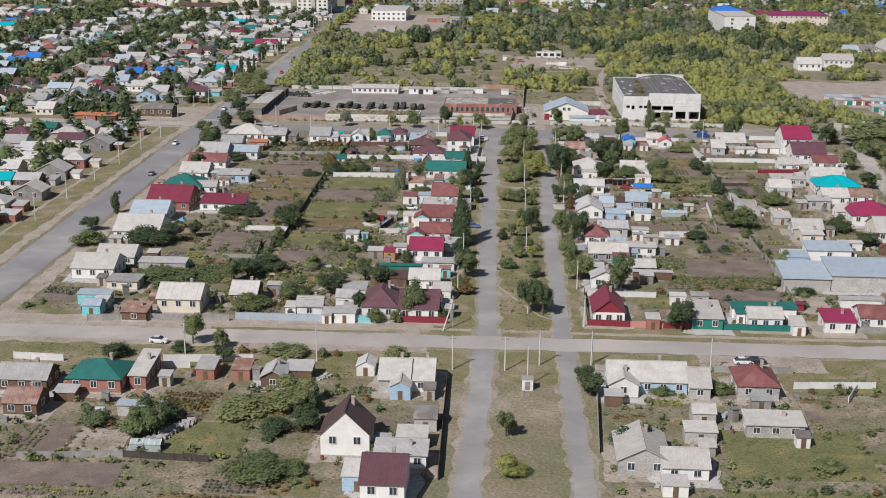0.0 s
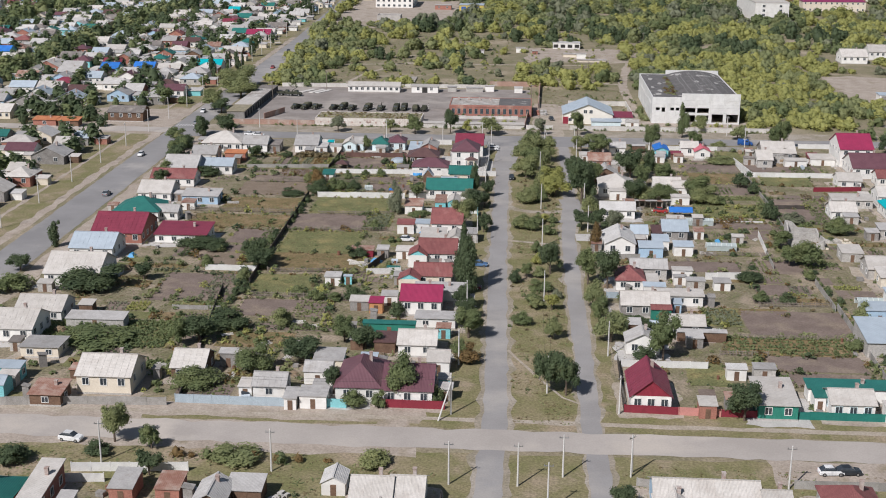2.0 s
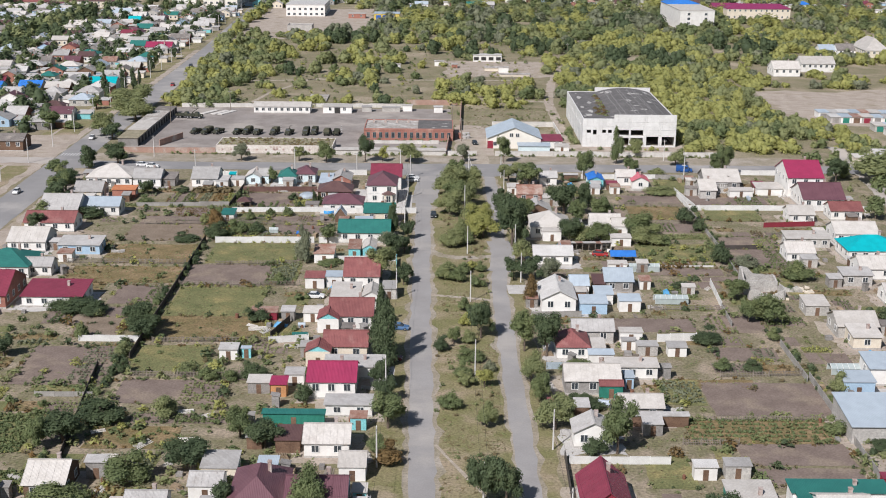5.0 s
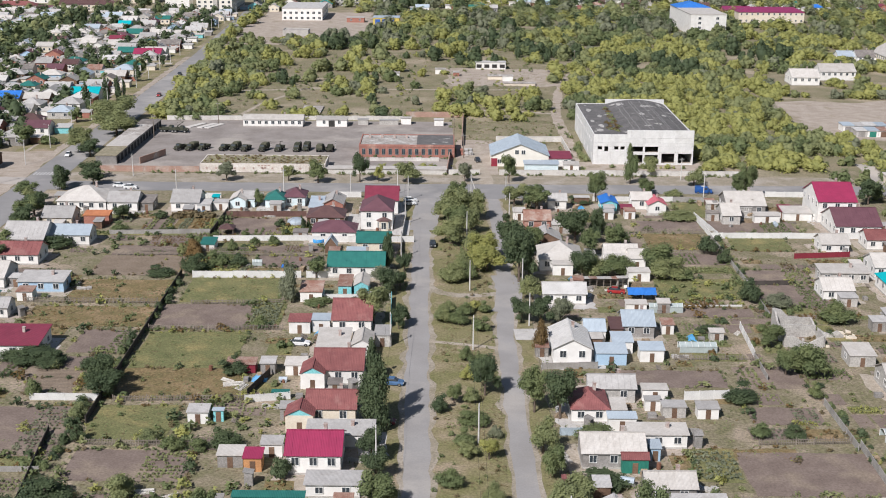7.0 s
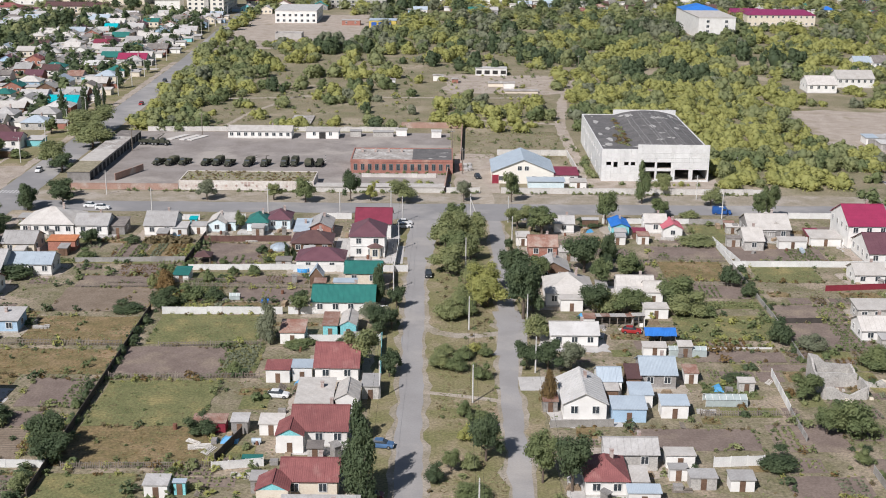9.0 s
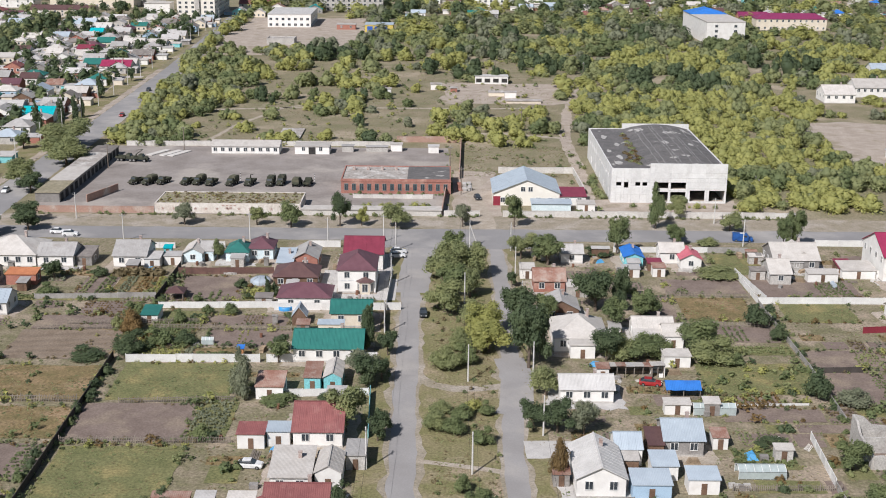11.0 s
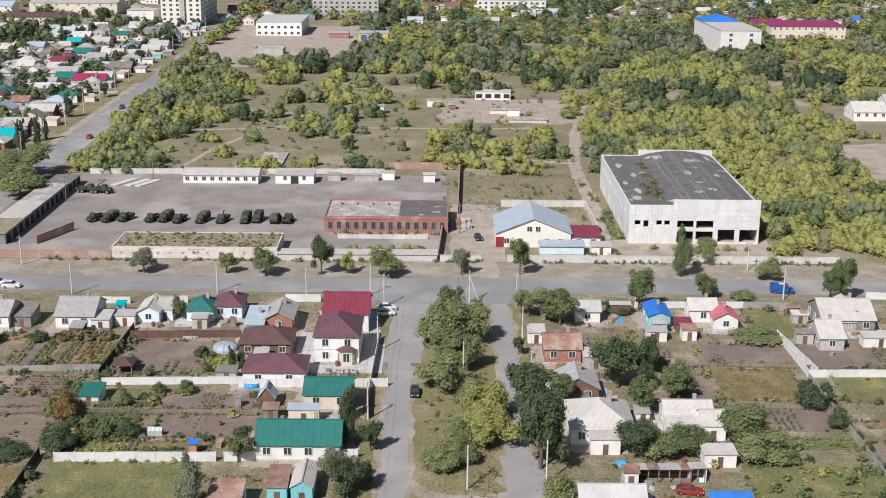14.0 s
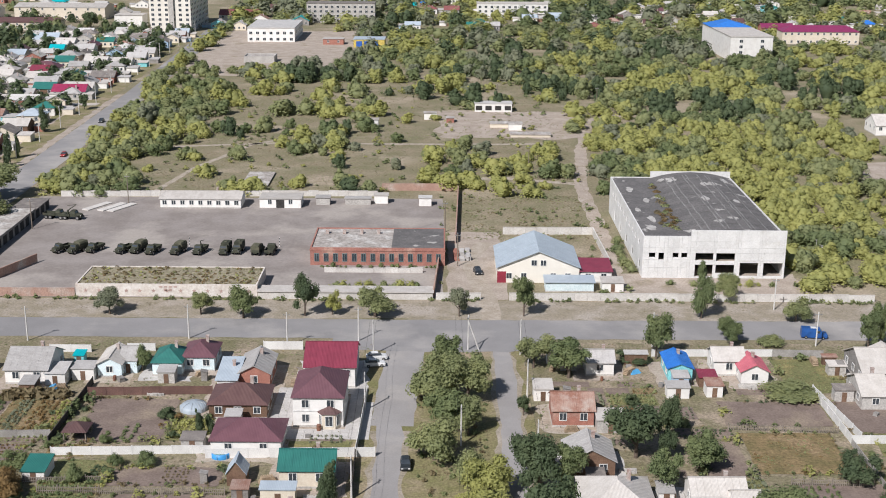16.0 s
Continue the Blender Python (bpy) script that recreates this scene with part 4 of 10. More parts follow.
house(-43.0, 69.7, 3.6, 8.5, 2.8, 1.1, "shed", "bluegrey", "white", side=1)
house(-55.9, 77.6, 5.6, 7.5, 2.8, 1.9, "hip", "green", "ice", side=1)
house(-50.4, 80.2, 6.2, 7.7, 3.0, 1.9, "hip", "purple", "ice", side=1)
house(-66.7, 76.9, 4.6, 7.8, 2.8, 1.2, "gy", "light", "ice", side=1)
house(-63.7, 78.5, 3.4, 6.8, 2.6, 1.7, "gx", "grey", "ice", side=1)
house(-71.4, 73.4, 4.2, 3.9, 2.4, 0.0, "flat", "grey", "white")
house(-74.2, 79.7, 1.9, 2.1, 2.2, 0.3, "shed", "teal", "cyan")
house(-75.9, 71.1, 3.8, 4.4, 2.4, 0.6, "shed", "grey", "white")
house(-81.4, 74.5, 8.0, 10.2, 3.0, 2.5, "gx", "grey", "white", side=1)
house(-99.6, 73.3, 8.7, 8.2, 3.0, 2.1, "gx", "grey", "white", side=1)
house(-111.3, 75.2, 14.2, 12.8, 3.2, 3.1, "hip", "light", "white", side=1)
house(-92.9, 73.6, 3.8, 6.4, 2.4, 0.8, "shed", "dark", "grey", side=1)
house(-113.2, 55.8, 8.2, 8.5, 3.0, 2.1, "gx", "grey", "cream", side=1)
house(-103.3, 57.1, 7.0, 3.7, 2.6, 0.5, "shed", "orange", "brick", side=1)
house(-105.9, 38.1, 12.8, 7.1, 3.0, 1.8, "gx", "bluegrey", "white", side=1)
house(-115.3, 35.6, 10.7, 12.0, 3.2, 3.0, "gx", "grey", "white", side=1)
house(-25.2, -1.4, 3.3, 7.6, 2.8, 0.9, "gy", "light", "cyan", side=1)
house(-29.0, -2.0, 3.0, 5.9, 2.6, 0.8, "shed", "rust", "cyan")
house(-36.4, -6.4, 5.0, 5.6, 2.5, 0.8, "shed", "rust", "white", side=1)
house(-25.6, -23.1, 8.2, 11.3, 3.0, 2.8, "gx", "red", "white", side=1)
house(-32.2, -27.1, 3.8, 3.0, 2.8, 0.4, "shed", "bluegrey", "white")
house(-36.7, -27.7, 4.5, 3.6, 2.7, 0.5, "shed", "red", "white")
house(-28.3, -40.6, 6.2, 8.5, 2.8, 1.1, "shed", "light", "white", side=1)
house(-22.5, -40.0, 4.1, 7.3, 3.0, 1.1, "gy", "light", "white")
house(-18.7, -33.9, 3.1, 5.9, 2.6, 0.0, "flat", "grey", "bare")
house(-26.1, -52.2, 9.3, 9.5, 3.2, 2.4, "gx", "red", "white", side=1)
house(-30.8, -56.4, 4.5, 5.6, 3.2, 1.2, "gy", "red", "white", side=1, gable="cyan")
house(-25.9, -71.1, 8.7, 7.6, 3.2, 1.9, "gx", "red", "cream", side=1)
house(-31.1, -75.9, 4.9, 4.5, 3.2, 1.2, "gy", "red", "cream", gable="cyan")
house(-23.5, -82.1, 11.2, 4.5, 2.6, 0.6, "shed", "grey", "white")
house(-27.0, -89.6, 8.8, 8.9, 3.6, 2.2, "gx", "magenta", "white", side=1)
house(-37.0, -91.7, 2.9, 3.0, 2.5, 0.4, "shed", "magenta", "orange")
house(-34.6, -86.7, 3.5, 2.5, 2.4, 0.4, "shed", "grey", "white")
house(-45.6, -50.2, 5.6, 2.8, 1.9, 0.3, "shed", "rust", "maroon")
house(-40.3, -50.6, 2.8, 2.8, 2.3, 0.3, "shed", "grey", "grey")
house(-34.8, -50.9, 4.0, 3.3, 2.2, 0.4, "shed", "light", "white")
house(-46.0, -73.6, 1.8, 0.8, 2.2, 0.1, "shed", "bluegrey", "cyan")
house(-36.3, -63.5, 3.0, 0.8, 1.4, 0.1, "shed", "green", "green")
house(-32.6, -105.7, 10.9, 1.4, 2.6, 0.2, "shed", "green", "green")
house(-23.2, -99.6, 8.4, 4.4, 2.4, 0.0, "flat", "grey", "white")
house(-21.1, -106.4, 2.8, 2.2, 2.4, 0.3, "shed", "rust", "cyan")
house(-32.4, -114.3, 4.1, 4.7, 2.4, 0.6, "shed", "brown", "wood")
house(-25.7, -114.7, 7.5, 7.2, 2.8, 1.8, "gx", "light", "white", side=1)
house(-20.8, -123.9, 4.3, 5.5, 2.6, 1.4, "gx", "light", "white")
house(-34.5, -124.3, 3.1, 2.2, 2.4, 0.3, "shed", "bluegrey", "cyan")
house(-34.4, -135.1, 8.3, 12.8, 3.2, 3.1, "hip", "purple", "white", side=1)
house(-25.3, -136.4, 9.0, 11.5, 3.2, 2.8, "gx", "purple", "white", side=1)
house(-19.1, -133.2, 2.1, 2.3, 2.2, 0.3, "shed", "light", "cyan")
house(-42.2, -124.6, 5.7, 4.8, 2.4, 0.7, "shed", "grey", "cream", side=1)
house(-43.2, -131.0, 5.2, 4.9, 2.6, 1.2, "gx", "grey", "white")
house(-50.9, -138.3, 5.9, 5.6, 2.8, 1.5, "gx", "grey", "white", side=1)
house(-55.4, -139.2, 2.4, 3.3, 2.3, 0.4, "shed", "light", "white")
house(-42.2, -142.8, 4.9, 3.6, 2.5, 0.5, "shed", "grey", "white")
house(-46.2, -143.5, 2.2, 3.8, 2.3, 0.5, "shed", "grey", "white")
house(-68.1, -129.6, 6.3, 8.2, 2.8, 2.1, "gx", "light", "wood", side=1)
house(-62.0, -125.5, 3.3, 1.9, 3.0, 0.3, "shed", "grey", "grey")
# left block, south-west and highway side
house(-81.8, -136.5, 10.1, 9.5, 3.8, 2.4, "gx", "light", "cream", side=1)
house(-110.6, -111.8, 10.8, 10.1, 3.2, 2.5, "gx", "light", "white", side=1)
house(-103.7, -134.8, 8.0, 2.8, 2.6, 0.4, "shed", "bluegrey", "cyan", side=1)
house(-90.6, -144.7, 5.7, 5.3, 2.4, 0.7, "shed", "rust", "wood", side=1)
house(-101.7, -142.2, 4.3, 4.1, 2.6, 1.0, "gx", "bluegrey", "cyan")
house(-110.6, -73.2, 13.0, 13.3, 3.0, 3.3, "gx", "light", "white", side=1)
house(-113.2, -53.7, 10.9, 10.6, 3.0, 2.6, "gx", "bluegrey", "white", side=1)
house(-113.0, -17.6, 12.9, 11.9, 3.0, 2.9, "hip", "green", "white", side=1)
house(-111.1, -38.2, 13.2, 14.6, 3.2, 3.6, "gx", "crimson", "brick", side=1)
house(-94.5, -39.7, 13.6, 8.9, 2.6, 1.1, "shed", "crimson", "white", side=1)
house(-108.9, -99.9, 10.1, 8.5, 2.6, 2.1, "gx", "light", "white", side=1)
house(-100.6, -121.7, 7.7, 5.9, 2.4, 0.0, "flat", "grey", "cream", side=1)
house(-95.3, -105.7, 12.4, 3.7, 2.2, 0.5, "shed", "grey", "bare")
house(-114.3, 3.7, 9.7, 10.2, 2.8, 2.5, "gx", "light", "white", side=1)
house(-114.2, 21.4, 13.5, 8.2, 2.8, 2.1, "gx", "red", "white", side=1)
house(-99.8, -1.3, 10.5, 5.9, 2.8, 0.8, "shed", "grey", "blue", side=1)
house(-106.2, -18.9, 9.1, 5.3, 2.6, 1.4, "gx", "grey", "white", side=1)
# right block, street column
house(19.8, -39.6, 7.6, 11.9, 3.4, 1.9, "gy", "white", "white")
house(25.6, -31.5, 4.4, 6.0, 3.0, 1.6, "gx", "bluegrey", "white", side=-1)
house(35.3, -27.0, 6.5, 7.9, 3.0, 2.0, "gx", "bluegrey", "grey", side=-1)
house(30.5, -29.4, 2.5, 5.4, 2.6, 0.7, "shed", "brown", "wood")
house(27.6, -43.9, 6.0, 4.2, 2.6, 0.6, "shed", "bluegrey", "blue")
house(30.7, -37.5, 4.1, 4.3, 2.6, 0.6, "shed", "bluegrey", "white")
house(36.0, -42.4, 4.8, 3.5, 2.6, 0.5, "shed", "bluegrey", "white")
house(25.3, -61.5, 8.5, 5.7, 3.0, 1.5, "gx", "grey", "bare", side=-1)
house(20.2, -69.2, 6.5, 8.3, 2.8, 2.1, "hip", "red", "white")
house(25.4, -71.1, 2.5, 4.2, 2.6, 0.5, "shed", "light", "white")
house(25.5, -75.6, 4.9, 2.1, 2.5, 0.3, "shed", "bluegrey", "white")
house(33.4, -62.2, 4.7, 2.8, 2.4, 0.0, "flat", "light", "white")
house(32.3, -67.1, 2.8, 1.8, 2.2, 0.0, "flat", "grey", "white")
house(35.7, -69.5, 4.1, 2.9, 2.2, 0.0, "flat", "grey", "bare")
house(22.1, -87.5, 10.3, 7.3, 3.0, 1.9, "gx", "light", "grey")
house(30.7, -81.8, 9.8, 3.4, 2.7, 0.5, "shed", "light", "white", side=-1)
house(25.4, -91.6, 4.3, 2.3, 2.6, 0.6, "gx", "red", "green")
house(29.4, -87.0, 1.7, 2.5, 2.4, 0.4, "shed", "bluegrey", "blue")
house(23.1, 21.3, 10.6, 11.9, 3.2, 2.9, "hip", "light", "white")
house(23.2, 13.4, 4.9, 2.4, 2.8, 0.3, "shed", "light", "white")
house(38.8, 24.8, 8.2, 6.6, 2.8, 1.7, "gx", "light", "white", side=-1)
house(42.3, 20.9, 4.1, 6.1, 2.8, 1.6, "gx", "light", "white", side=-1)
house(37.3, 19.4, 5.7, 3.7, 2.5, 0.5, "shed", "light", "white")
house(41.3, 9.8, 5.2, 3.8, 2.4, 0.0, "flat", "light", "white")
house(21.6, -6.5, 9.7, 6.2, 2.8, 1.6, "gx", "white", "white")
house(25.8, 2.1, 2.3, 2.2, 2.5, 0.3, "shed", "rust", "white")
house(19.8, 55.8, 7.2, 7.3, 3.2, 1.9, "gx", "rust", "brick")
house(26.1, 51.6, 4.8, 3.8, 2.5, 0.5, "shed", "light", "bare")
house(20.7, 36.8, 7.7, 7.6, 3.0, 2.0, "gy", "grey", "wood")
house(15.4, 65.0, 3.4, 3.7, 2.4, 0.5, "shed", "light", "white")
house(20.1, 82.4, 5.1, 2.8, 2.6, 0.4, "shed", "light", "white")
house(27.3, 78.3, 5.4, 5.6, 2.8, 1.5, "gx", "grey", "white", side=-1)
house(35.1, 81.6, 4.4, 1.4, 2.4, 0.2, "shed", "grey", "wood")
house(42.3, 76.7, 4.6, 8.0, 2.8, 0.9, "gy", "blue", "cyan", side=-1)
house(52.3, 78.8, 5.9, 6.0, 3.2, 1.6, "gx", "light", "white", side=-1)
house(56.2, 74.7, 5.1, 6.7, 2.8, 1.3, "gy", "pink", "white", side=-1)
house(47.1, 71.6, 3.3, 3.0, 2.0, 0.4, "shed", "crimson", "wood")
house(73.5, 82.0, 2.7, 1.0, 1.8, 0.2, "shed", "rust", "wood")
house(41.9, 70.8, 2.9, 2.6, 2.2, 0.4, "shed", "grey", "blue")
house(84.1, 78.2, 5.1, 10.5, 3.0, 1.3, "gy", "light", "wood", side=-1)
house(75.4, 64.9, 4.9, 9.2, 2.8, 2.3, "gx", "light", "bare", side=-1)
house(80.3, 72.7, 6.4, 4.1, 2.4, 0.6, "shed", "grey", "bare", side=-1)
house(86.0, 63.5, 7.2, 2.7, 2.2, 0.4, "shed", "light", "white")
house(51.5, -31.8, 2.9, 1.7, 2.2, 0.3, "shed", "light", "bare")
# right block, east column
house(105.8, 70.5, 10.7, 15.5, 6.4, 3.8, "gx", "magenta", "white", side=-1)
house(107.3, 54.7, 12.3, 13.9, 3.4, 3.4, "gx", "purple", "white", side=-1)
house(110.3, 39.5, 9.0, 7.0, 3.0, 1.8, "gx", "red", "white", side=-1)
house(96.5, 36.4, 7.1, 6.9, 2.6, 1.8, "gx", "light", "white", side=-1)
house(105.4, 16.2, 11.4, 8.9, 3.0, 2.2, "gx", "light", "white", side=-1)
house(105.0, 0.5, 14.4, 10.9, 3.2, 2.7, "hip", "teal", "white", side=-1)
house(91.2, 10.4, 11.6, 5.0, 2.6, 0.7, "shed", "light", "bare", side=-1)
house(100.3, -15.3, 8.2, 8.4, 3.0, 2.1, "gx", "light", "white", side=-1)
house(108.5, -14.8, 7.0, 6.8, 3.2, 1.7, "gx", "rust", "white", side=-1)
house(93.9, -22.1, 7.0, 4.7, 2.8, 0.6, "shed", "grey", "bare", side=-1)
house(85.6, -1.4, 7.0, 7.4, 2.6, 1.9, "gx", "light", "white", side=-1)
house(95.5, 67.9, 8.0, 5.7, 2.2, 0.7, "shed", "light", "white")
house(82.0, 76.4, 11.1, 11.4, 3.0, 2.8, "gx", "light", "grey", side=-1)
house(93.0, 69.5, 3.5, 5.3, 2.2, 0.7, "shed", "crimson", "wood")
house(105.4, -38.9, 13.4, 13.4, 3.6, 3.2, "hip", "magenta", "white", side=-1)
house(105.8, -57.4, 9.6, 12.4, 3.2, 3.1, "gx", "light", "cream", side=-1)
house(104.5, -51.8, 4.7, 4.3, 2.8, 1.1, "gx", "magenta", "white")
house(99.0, -34.9, 5.9, 5.6, 2.8, 1.5, "gx", "light", "white", side=-1)
house(82.4, -55.8, 8.5, 7.9, 2.8, 2.0, "gx", "light", "bare", side=-1)
house(82.2, -63.5, 5.8, 5.8, 2.8, 0.8, "shed", "light", "cream", side=-1)
house(77.9, -43.0, 5.2, 5.5, 2.4, 0.7, "shed", "light", "bare", side=-1)
house(82.1, -82.4, 11.7, 6.4, 3.6, 0.9, "shed", "bluegrey", "white", side=-1, front=1, chimney=False)
house(72.5, -88.8, 5.9, 4.2, 3.0, 0.6, "shed", "bluegrey", "blue", side=-1)
house(70.4, -105.6, 11.6, 11.4, 3.3, 1.3, "shed", "bluegrey", "bare", front=0, chimney=False, name="workshop")
house(89.4, -105.2, 25.9, 12.4, 4.3, 1.3, "shed", "bluegrey", "bare", front=0, chimney=False, name="workshop")
patch("pavement_pad", 73, -98.2, 106, -87.0, CONCRETE, 0.036, "pale concrete yard between workshops", rough=0.6, category="pavement")
house(54.2, -138.3, 7.6, 6.8, 3.0, 1.5, "gx", "light", "white", side=-1, front=3, trim=WALLS["ice"])
house(55.2, -133.1, 14.8, 3.2, 3.0, 0.4, "shed", "green", "white", front=0)
house(49.2, -136.6, 2.0, 3.4, 2.7, 0.5, "shed", "green", "white", front=0)
paving(45.4, -141.8, 48.0, -133.0)
house(40.8, -138.3, 6.9, 9.7, 3.0, 1.2, "shed", "light", "green", side=-1)
house(61.1, -142.5, 2.8, 5.1, 2.4, 0.7, "shed", "light", "white")
house(70.6, -139.8, 6.9, 6.5, 3.0, 0.9, "shed", "magenta", "white", side=-1)
house(80.0, -125.2, 10.3, 1.8, 2.8, 0.3, "shed", "grey", "white")
house(80.7, -135.3, 8.9, 7.1, 2.8, 1.8, "gx", "red", "white", side=-1)
house(65.2, -126.8, 1.6, 1.6, 1.8, 0.2, "shed", "crimson", "maroon")
house(18.6, -135.6, 7.2, 11.6, 3.2, 3.0, "gy", "crimson", "white", gable="maroon", front=3)
house(28.5, -141.8, 3.0, 3.2, 2.6, 0.4, "shed", "light", "brick")
house(19.6, -111.3, 6.7, 5.1, 3.0, 1.7, "gy", "grey", "white")
house(22.5, -109.0, 2.2, 2.6, 2.6, 0.4, "shed", "light", "white")
house(14.2, -99.0, 2.4, 2.2, 2.0, 0.3, "shed", "red", "wood")
house(29.5, -100.1, 7.7, 5.4, 2.8, 1.4, "gx", "light", "grey", side=-1)
house(32.5, -104.6, 10.0, 1.1, 2.2, 0.2, "shed", "grey", "wood")
house(36.4, -124.4, 3.7, 2.0, 2.4, 0.3, "shed", "white", "white")
house(41.8, -123.7, 4.1, 2.2, 2.4, 0.3, "shed", "grey", "bare")
house(100.2, -76.2, 3.9, 0.8, 2.4, 1.0, "gy", "red", "wood")
house(91.2, -71.6, 6.6, 1.9, 2.2, 0.3, "shed", "light", "white")
# south block
house(-85.6, -185.0, 10.6, 9.4, 3.2, 2.4, "hip", "green", "brick", side=1)
house(-77.5, -182.1, 3.2, 10.8, 3.2, 1.4, "shed", "light", "brick", side=1)
house(-32.6, -210.5, 8.6, 7.4, 4.4, 4.2, "gy", "brown", "white", side=1)
house(-24.2, -226.3, 7.1, 10.8, 4.0, 2.7, "gx", "purple", "white")
house(-22.5, -216.0, 8.8, 4.7, 2.8, 0.7, "shed", "grey", "white")
house(-28.9, -224.5, 4.9, 5.1, 2.8, 0.7, "shed", "light", "blue")
house(-19.3, -199.6, 4.1, 6.0, 2.6, 1.5, "gx", "dark", "bare")
house(-21.2, -208.3, 5.4, 4.1, 2.4, 0.5, "shed", "light", "bare")
house(-26.8, -180.1, 6.0, 9.9, 3.0, 2.5, "gx", "light", "bare", side=1)
house(-21.5, -179.4, 4.9, 10.3, 2.8, 2.6, "gx", "light", "white")
house(-25.3, -185.1, 4.0, 6.4, 2.8, 1.0, "gy", "light", "blue")
house(-51.1, -181.3, 4.7, 6.8, 2.6, 1.3, "gy", "grey", "wood", side=1)
house(-46.7, -178.2, 5.4, 4.4, 2.4, 0.6, "shed", "grey", "wood")
house(-58.4, -178.5, 3.7, 4.7, 2.4, 0.6, "shed", "rust", "brick")
house(-65.6, -178.4, 3.7, 5.4, 2.4, 0.7, "shed", "grey", "brick")
house(-33.5, -174.3, 3.7, 4.5, 2.2, 1.0, "gy", "white", "white")
house(23.3, -176.8, 15.6, 9.7, 2.8, 2.4, "gx", "light", "blue")
house(33.4, -178.9, 4.0, 9.3, 2.6, 2.3, "gx", "light", "bare", side=-1)
house(44.8, -178.2, 8.0, 9.8, 3.0, 2.4, "hip", "red", "bare", side=-1)
house(18.4, -180.8, 5.8, 6.4, 2.9, 1.6, "gy", "light", "white")
house(32.3, -194.1, 4.3, 4.4, 2.6, 1.1, "gx", "light", "bare")
house(44.6, -198.2, 10.4, 5.0, 2.6, 0.7, "shed", "light", "bare", side=-1)
house(19.0, -212.3, 8.7, 11.3, 3.0, 2.2, "gy", "light", "bare")
house(25.9, -215.6, 7.7, 7.3, 2.6, 1.9, "gx", "light", "white", side=-1)
house(30.6, -202.4, 5.7, 3.6, 2.4, 0.5, "shed", "light", "bare")
house(-74.9, -198.9, 5.5, 2.0, 2.2, 0.3, "shed", "bluegrey", "bare")
house(-95.8, -198.1, 6.4, 6.7, 2.8, 1.7, "gx", "rust", "wood", side=1)
house(-100.0, -186.3, 10.0, 7.3, 2.8, 1.9, "gx", "grey", "wood", side=1)
# beyond the road, east
house(154.5, 87.0, 8.2, 3.4, 2.6, 0.5, "shed", "blue", "blue", side=-1)
house(157.6, 80.9, 8.1, 7.3, 3.0, 1.8, "hip", "blue", "cream", side=-1)
house(158.7, 71.8, 11.1, 9.0, 2.8, 2.3, "gx", "light", "white", side=-1)
house(167.9, 319.7, 13.4, 12.9, 4.0, 3.2, "gx", "light", "white", side=-1)
house(188.4, 335.7, 17.4, 12.7, 4.5, 3.1, "gx", "light", "white", side=-1)
house(210.4, 390.2, 9.3, 10.1, 4.5, 2.5, "gx", "bluegrey", "white", side=-1)
house(219.6, 387.0, 10.1, 11.6, 5.0, 2.9, "gx", "dark", "white", side=-1)
house(231.0, 377.8, 12.9, 25.4, 7.0, 6.0, "hip", "light", "cream", side=-1)

# ---- garden plots ----
patch("garden_plot", -89.4, 48.1, -81.7, 62.0, SOIL, 0.045, "dug brown garden soil", step=2.5, rough=0.5, category="garden plot")
patch("garden_plot", -81.4, 48.3, -68.8, 62.2, HAY, 0.049, "dry yellow-brown weedy plot", step=2.5, rough=0.5, category="garden plot")
meadow(-81.4, 48.3, -68.8, 62.2, ("straw", "brown", "olive"), 0.9, 0.55, 1)
patch("garden_plot", -84.2, 36.0, -72.1, 43.8, SOIL, 0.052, "dug brown garden soil", step=2.5, rough=0.5, category="garden plot")
patch("garden_plot", -81.3, 28.7, -74.8, 34.8, SOIL, 0.056, "dug brown garden soil", step=2.5, rough=0.5, category="garden plot")
patch("garden_plot", -76.9, 12.5, -70.3, 26.1, HAY, 0.059, "dry yellow-brown weedy plot", step=2.5, rough=0.5, category="garden plot")
meadow(-76.9, 12.5, -70.3, 26.1, ("straw", "brown", "olive"), 0.9, 0.55, 4)
patch("garden_plot", -66.1, 44.9, -51.0, 63.0, SOIL, 0.063, "dug brown garden soil", step=2.5, rough=0.5, category="garden plot")
patch("garden_plot", -50.3, 45.7, -43.9, 54.8, GRASS, 0.067, "green weedy garden plot", step=2.5, rough=0.5, category="garden plot")
meadow(-50.3, 45.7, -43.9, 54.8, ("olive", "green", "straw"), 0.7, 0.55, 6)
rows_of_plants(-49.8, 46.2, -44.4, 54.3, "yellow", 1.3)
patch("garden_plot", -55.9, 29.3, -38.1, 35.7, SOIL, 0.070, "dug brown garden soil", step=2.5, rough=0.5, category="garden plot")
patch("garden_plot", -66.0, 29.3, -56.3, 38.1, GRASS, 0.073, "green weedy garden plot", step=2.5, rough=0.5, category="garden plot")
meadow(-66.0, 29.3, -56.3, 38.1, ("olive", "green", "straw"), 0.7, 0.55, 8)
patch("garden_plot", -53.4, 17.3, -36.5, 26.6, SOIL, 0.045, "dug brown garden soil", step=2.5, rough=0.5, category="garden plot")
patch("garden_plot", -66.7, 10.4, -57.0, 15.6, GRASS, 0.049, "green weedy garden plot", step=2.5, rough=0.5, category="garden plot")
meadow(-66.7, 10.4, -57.0, 15.6, ("olive", "green", "straw"), 0.7, 0.55, 10)
patch("garden_plot", -61.9, 16.7, -58.3, 21.2, SOIL, 0.052, "dug brown garden soil", step=2.5, rough=0.5, category="garden plot")
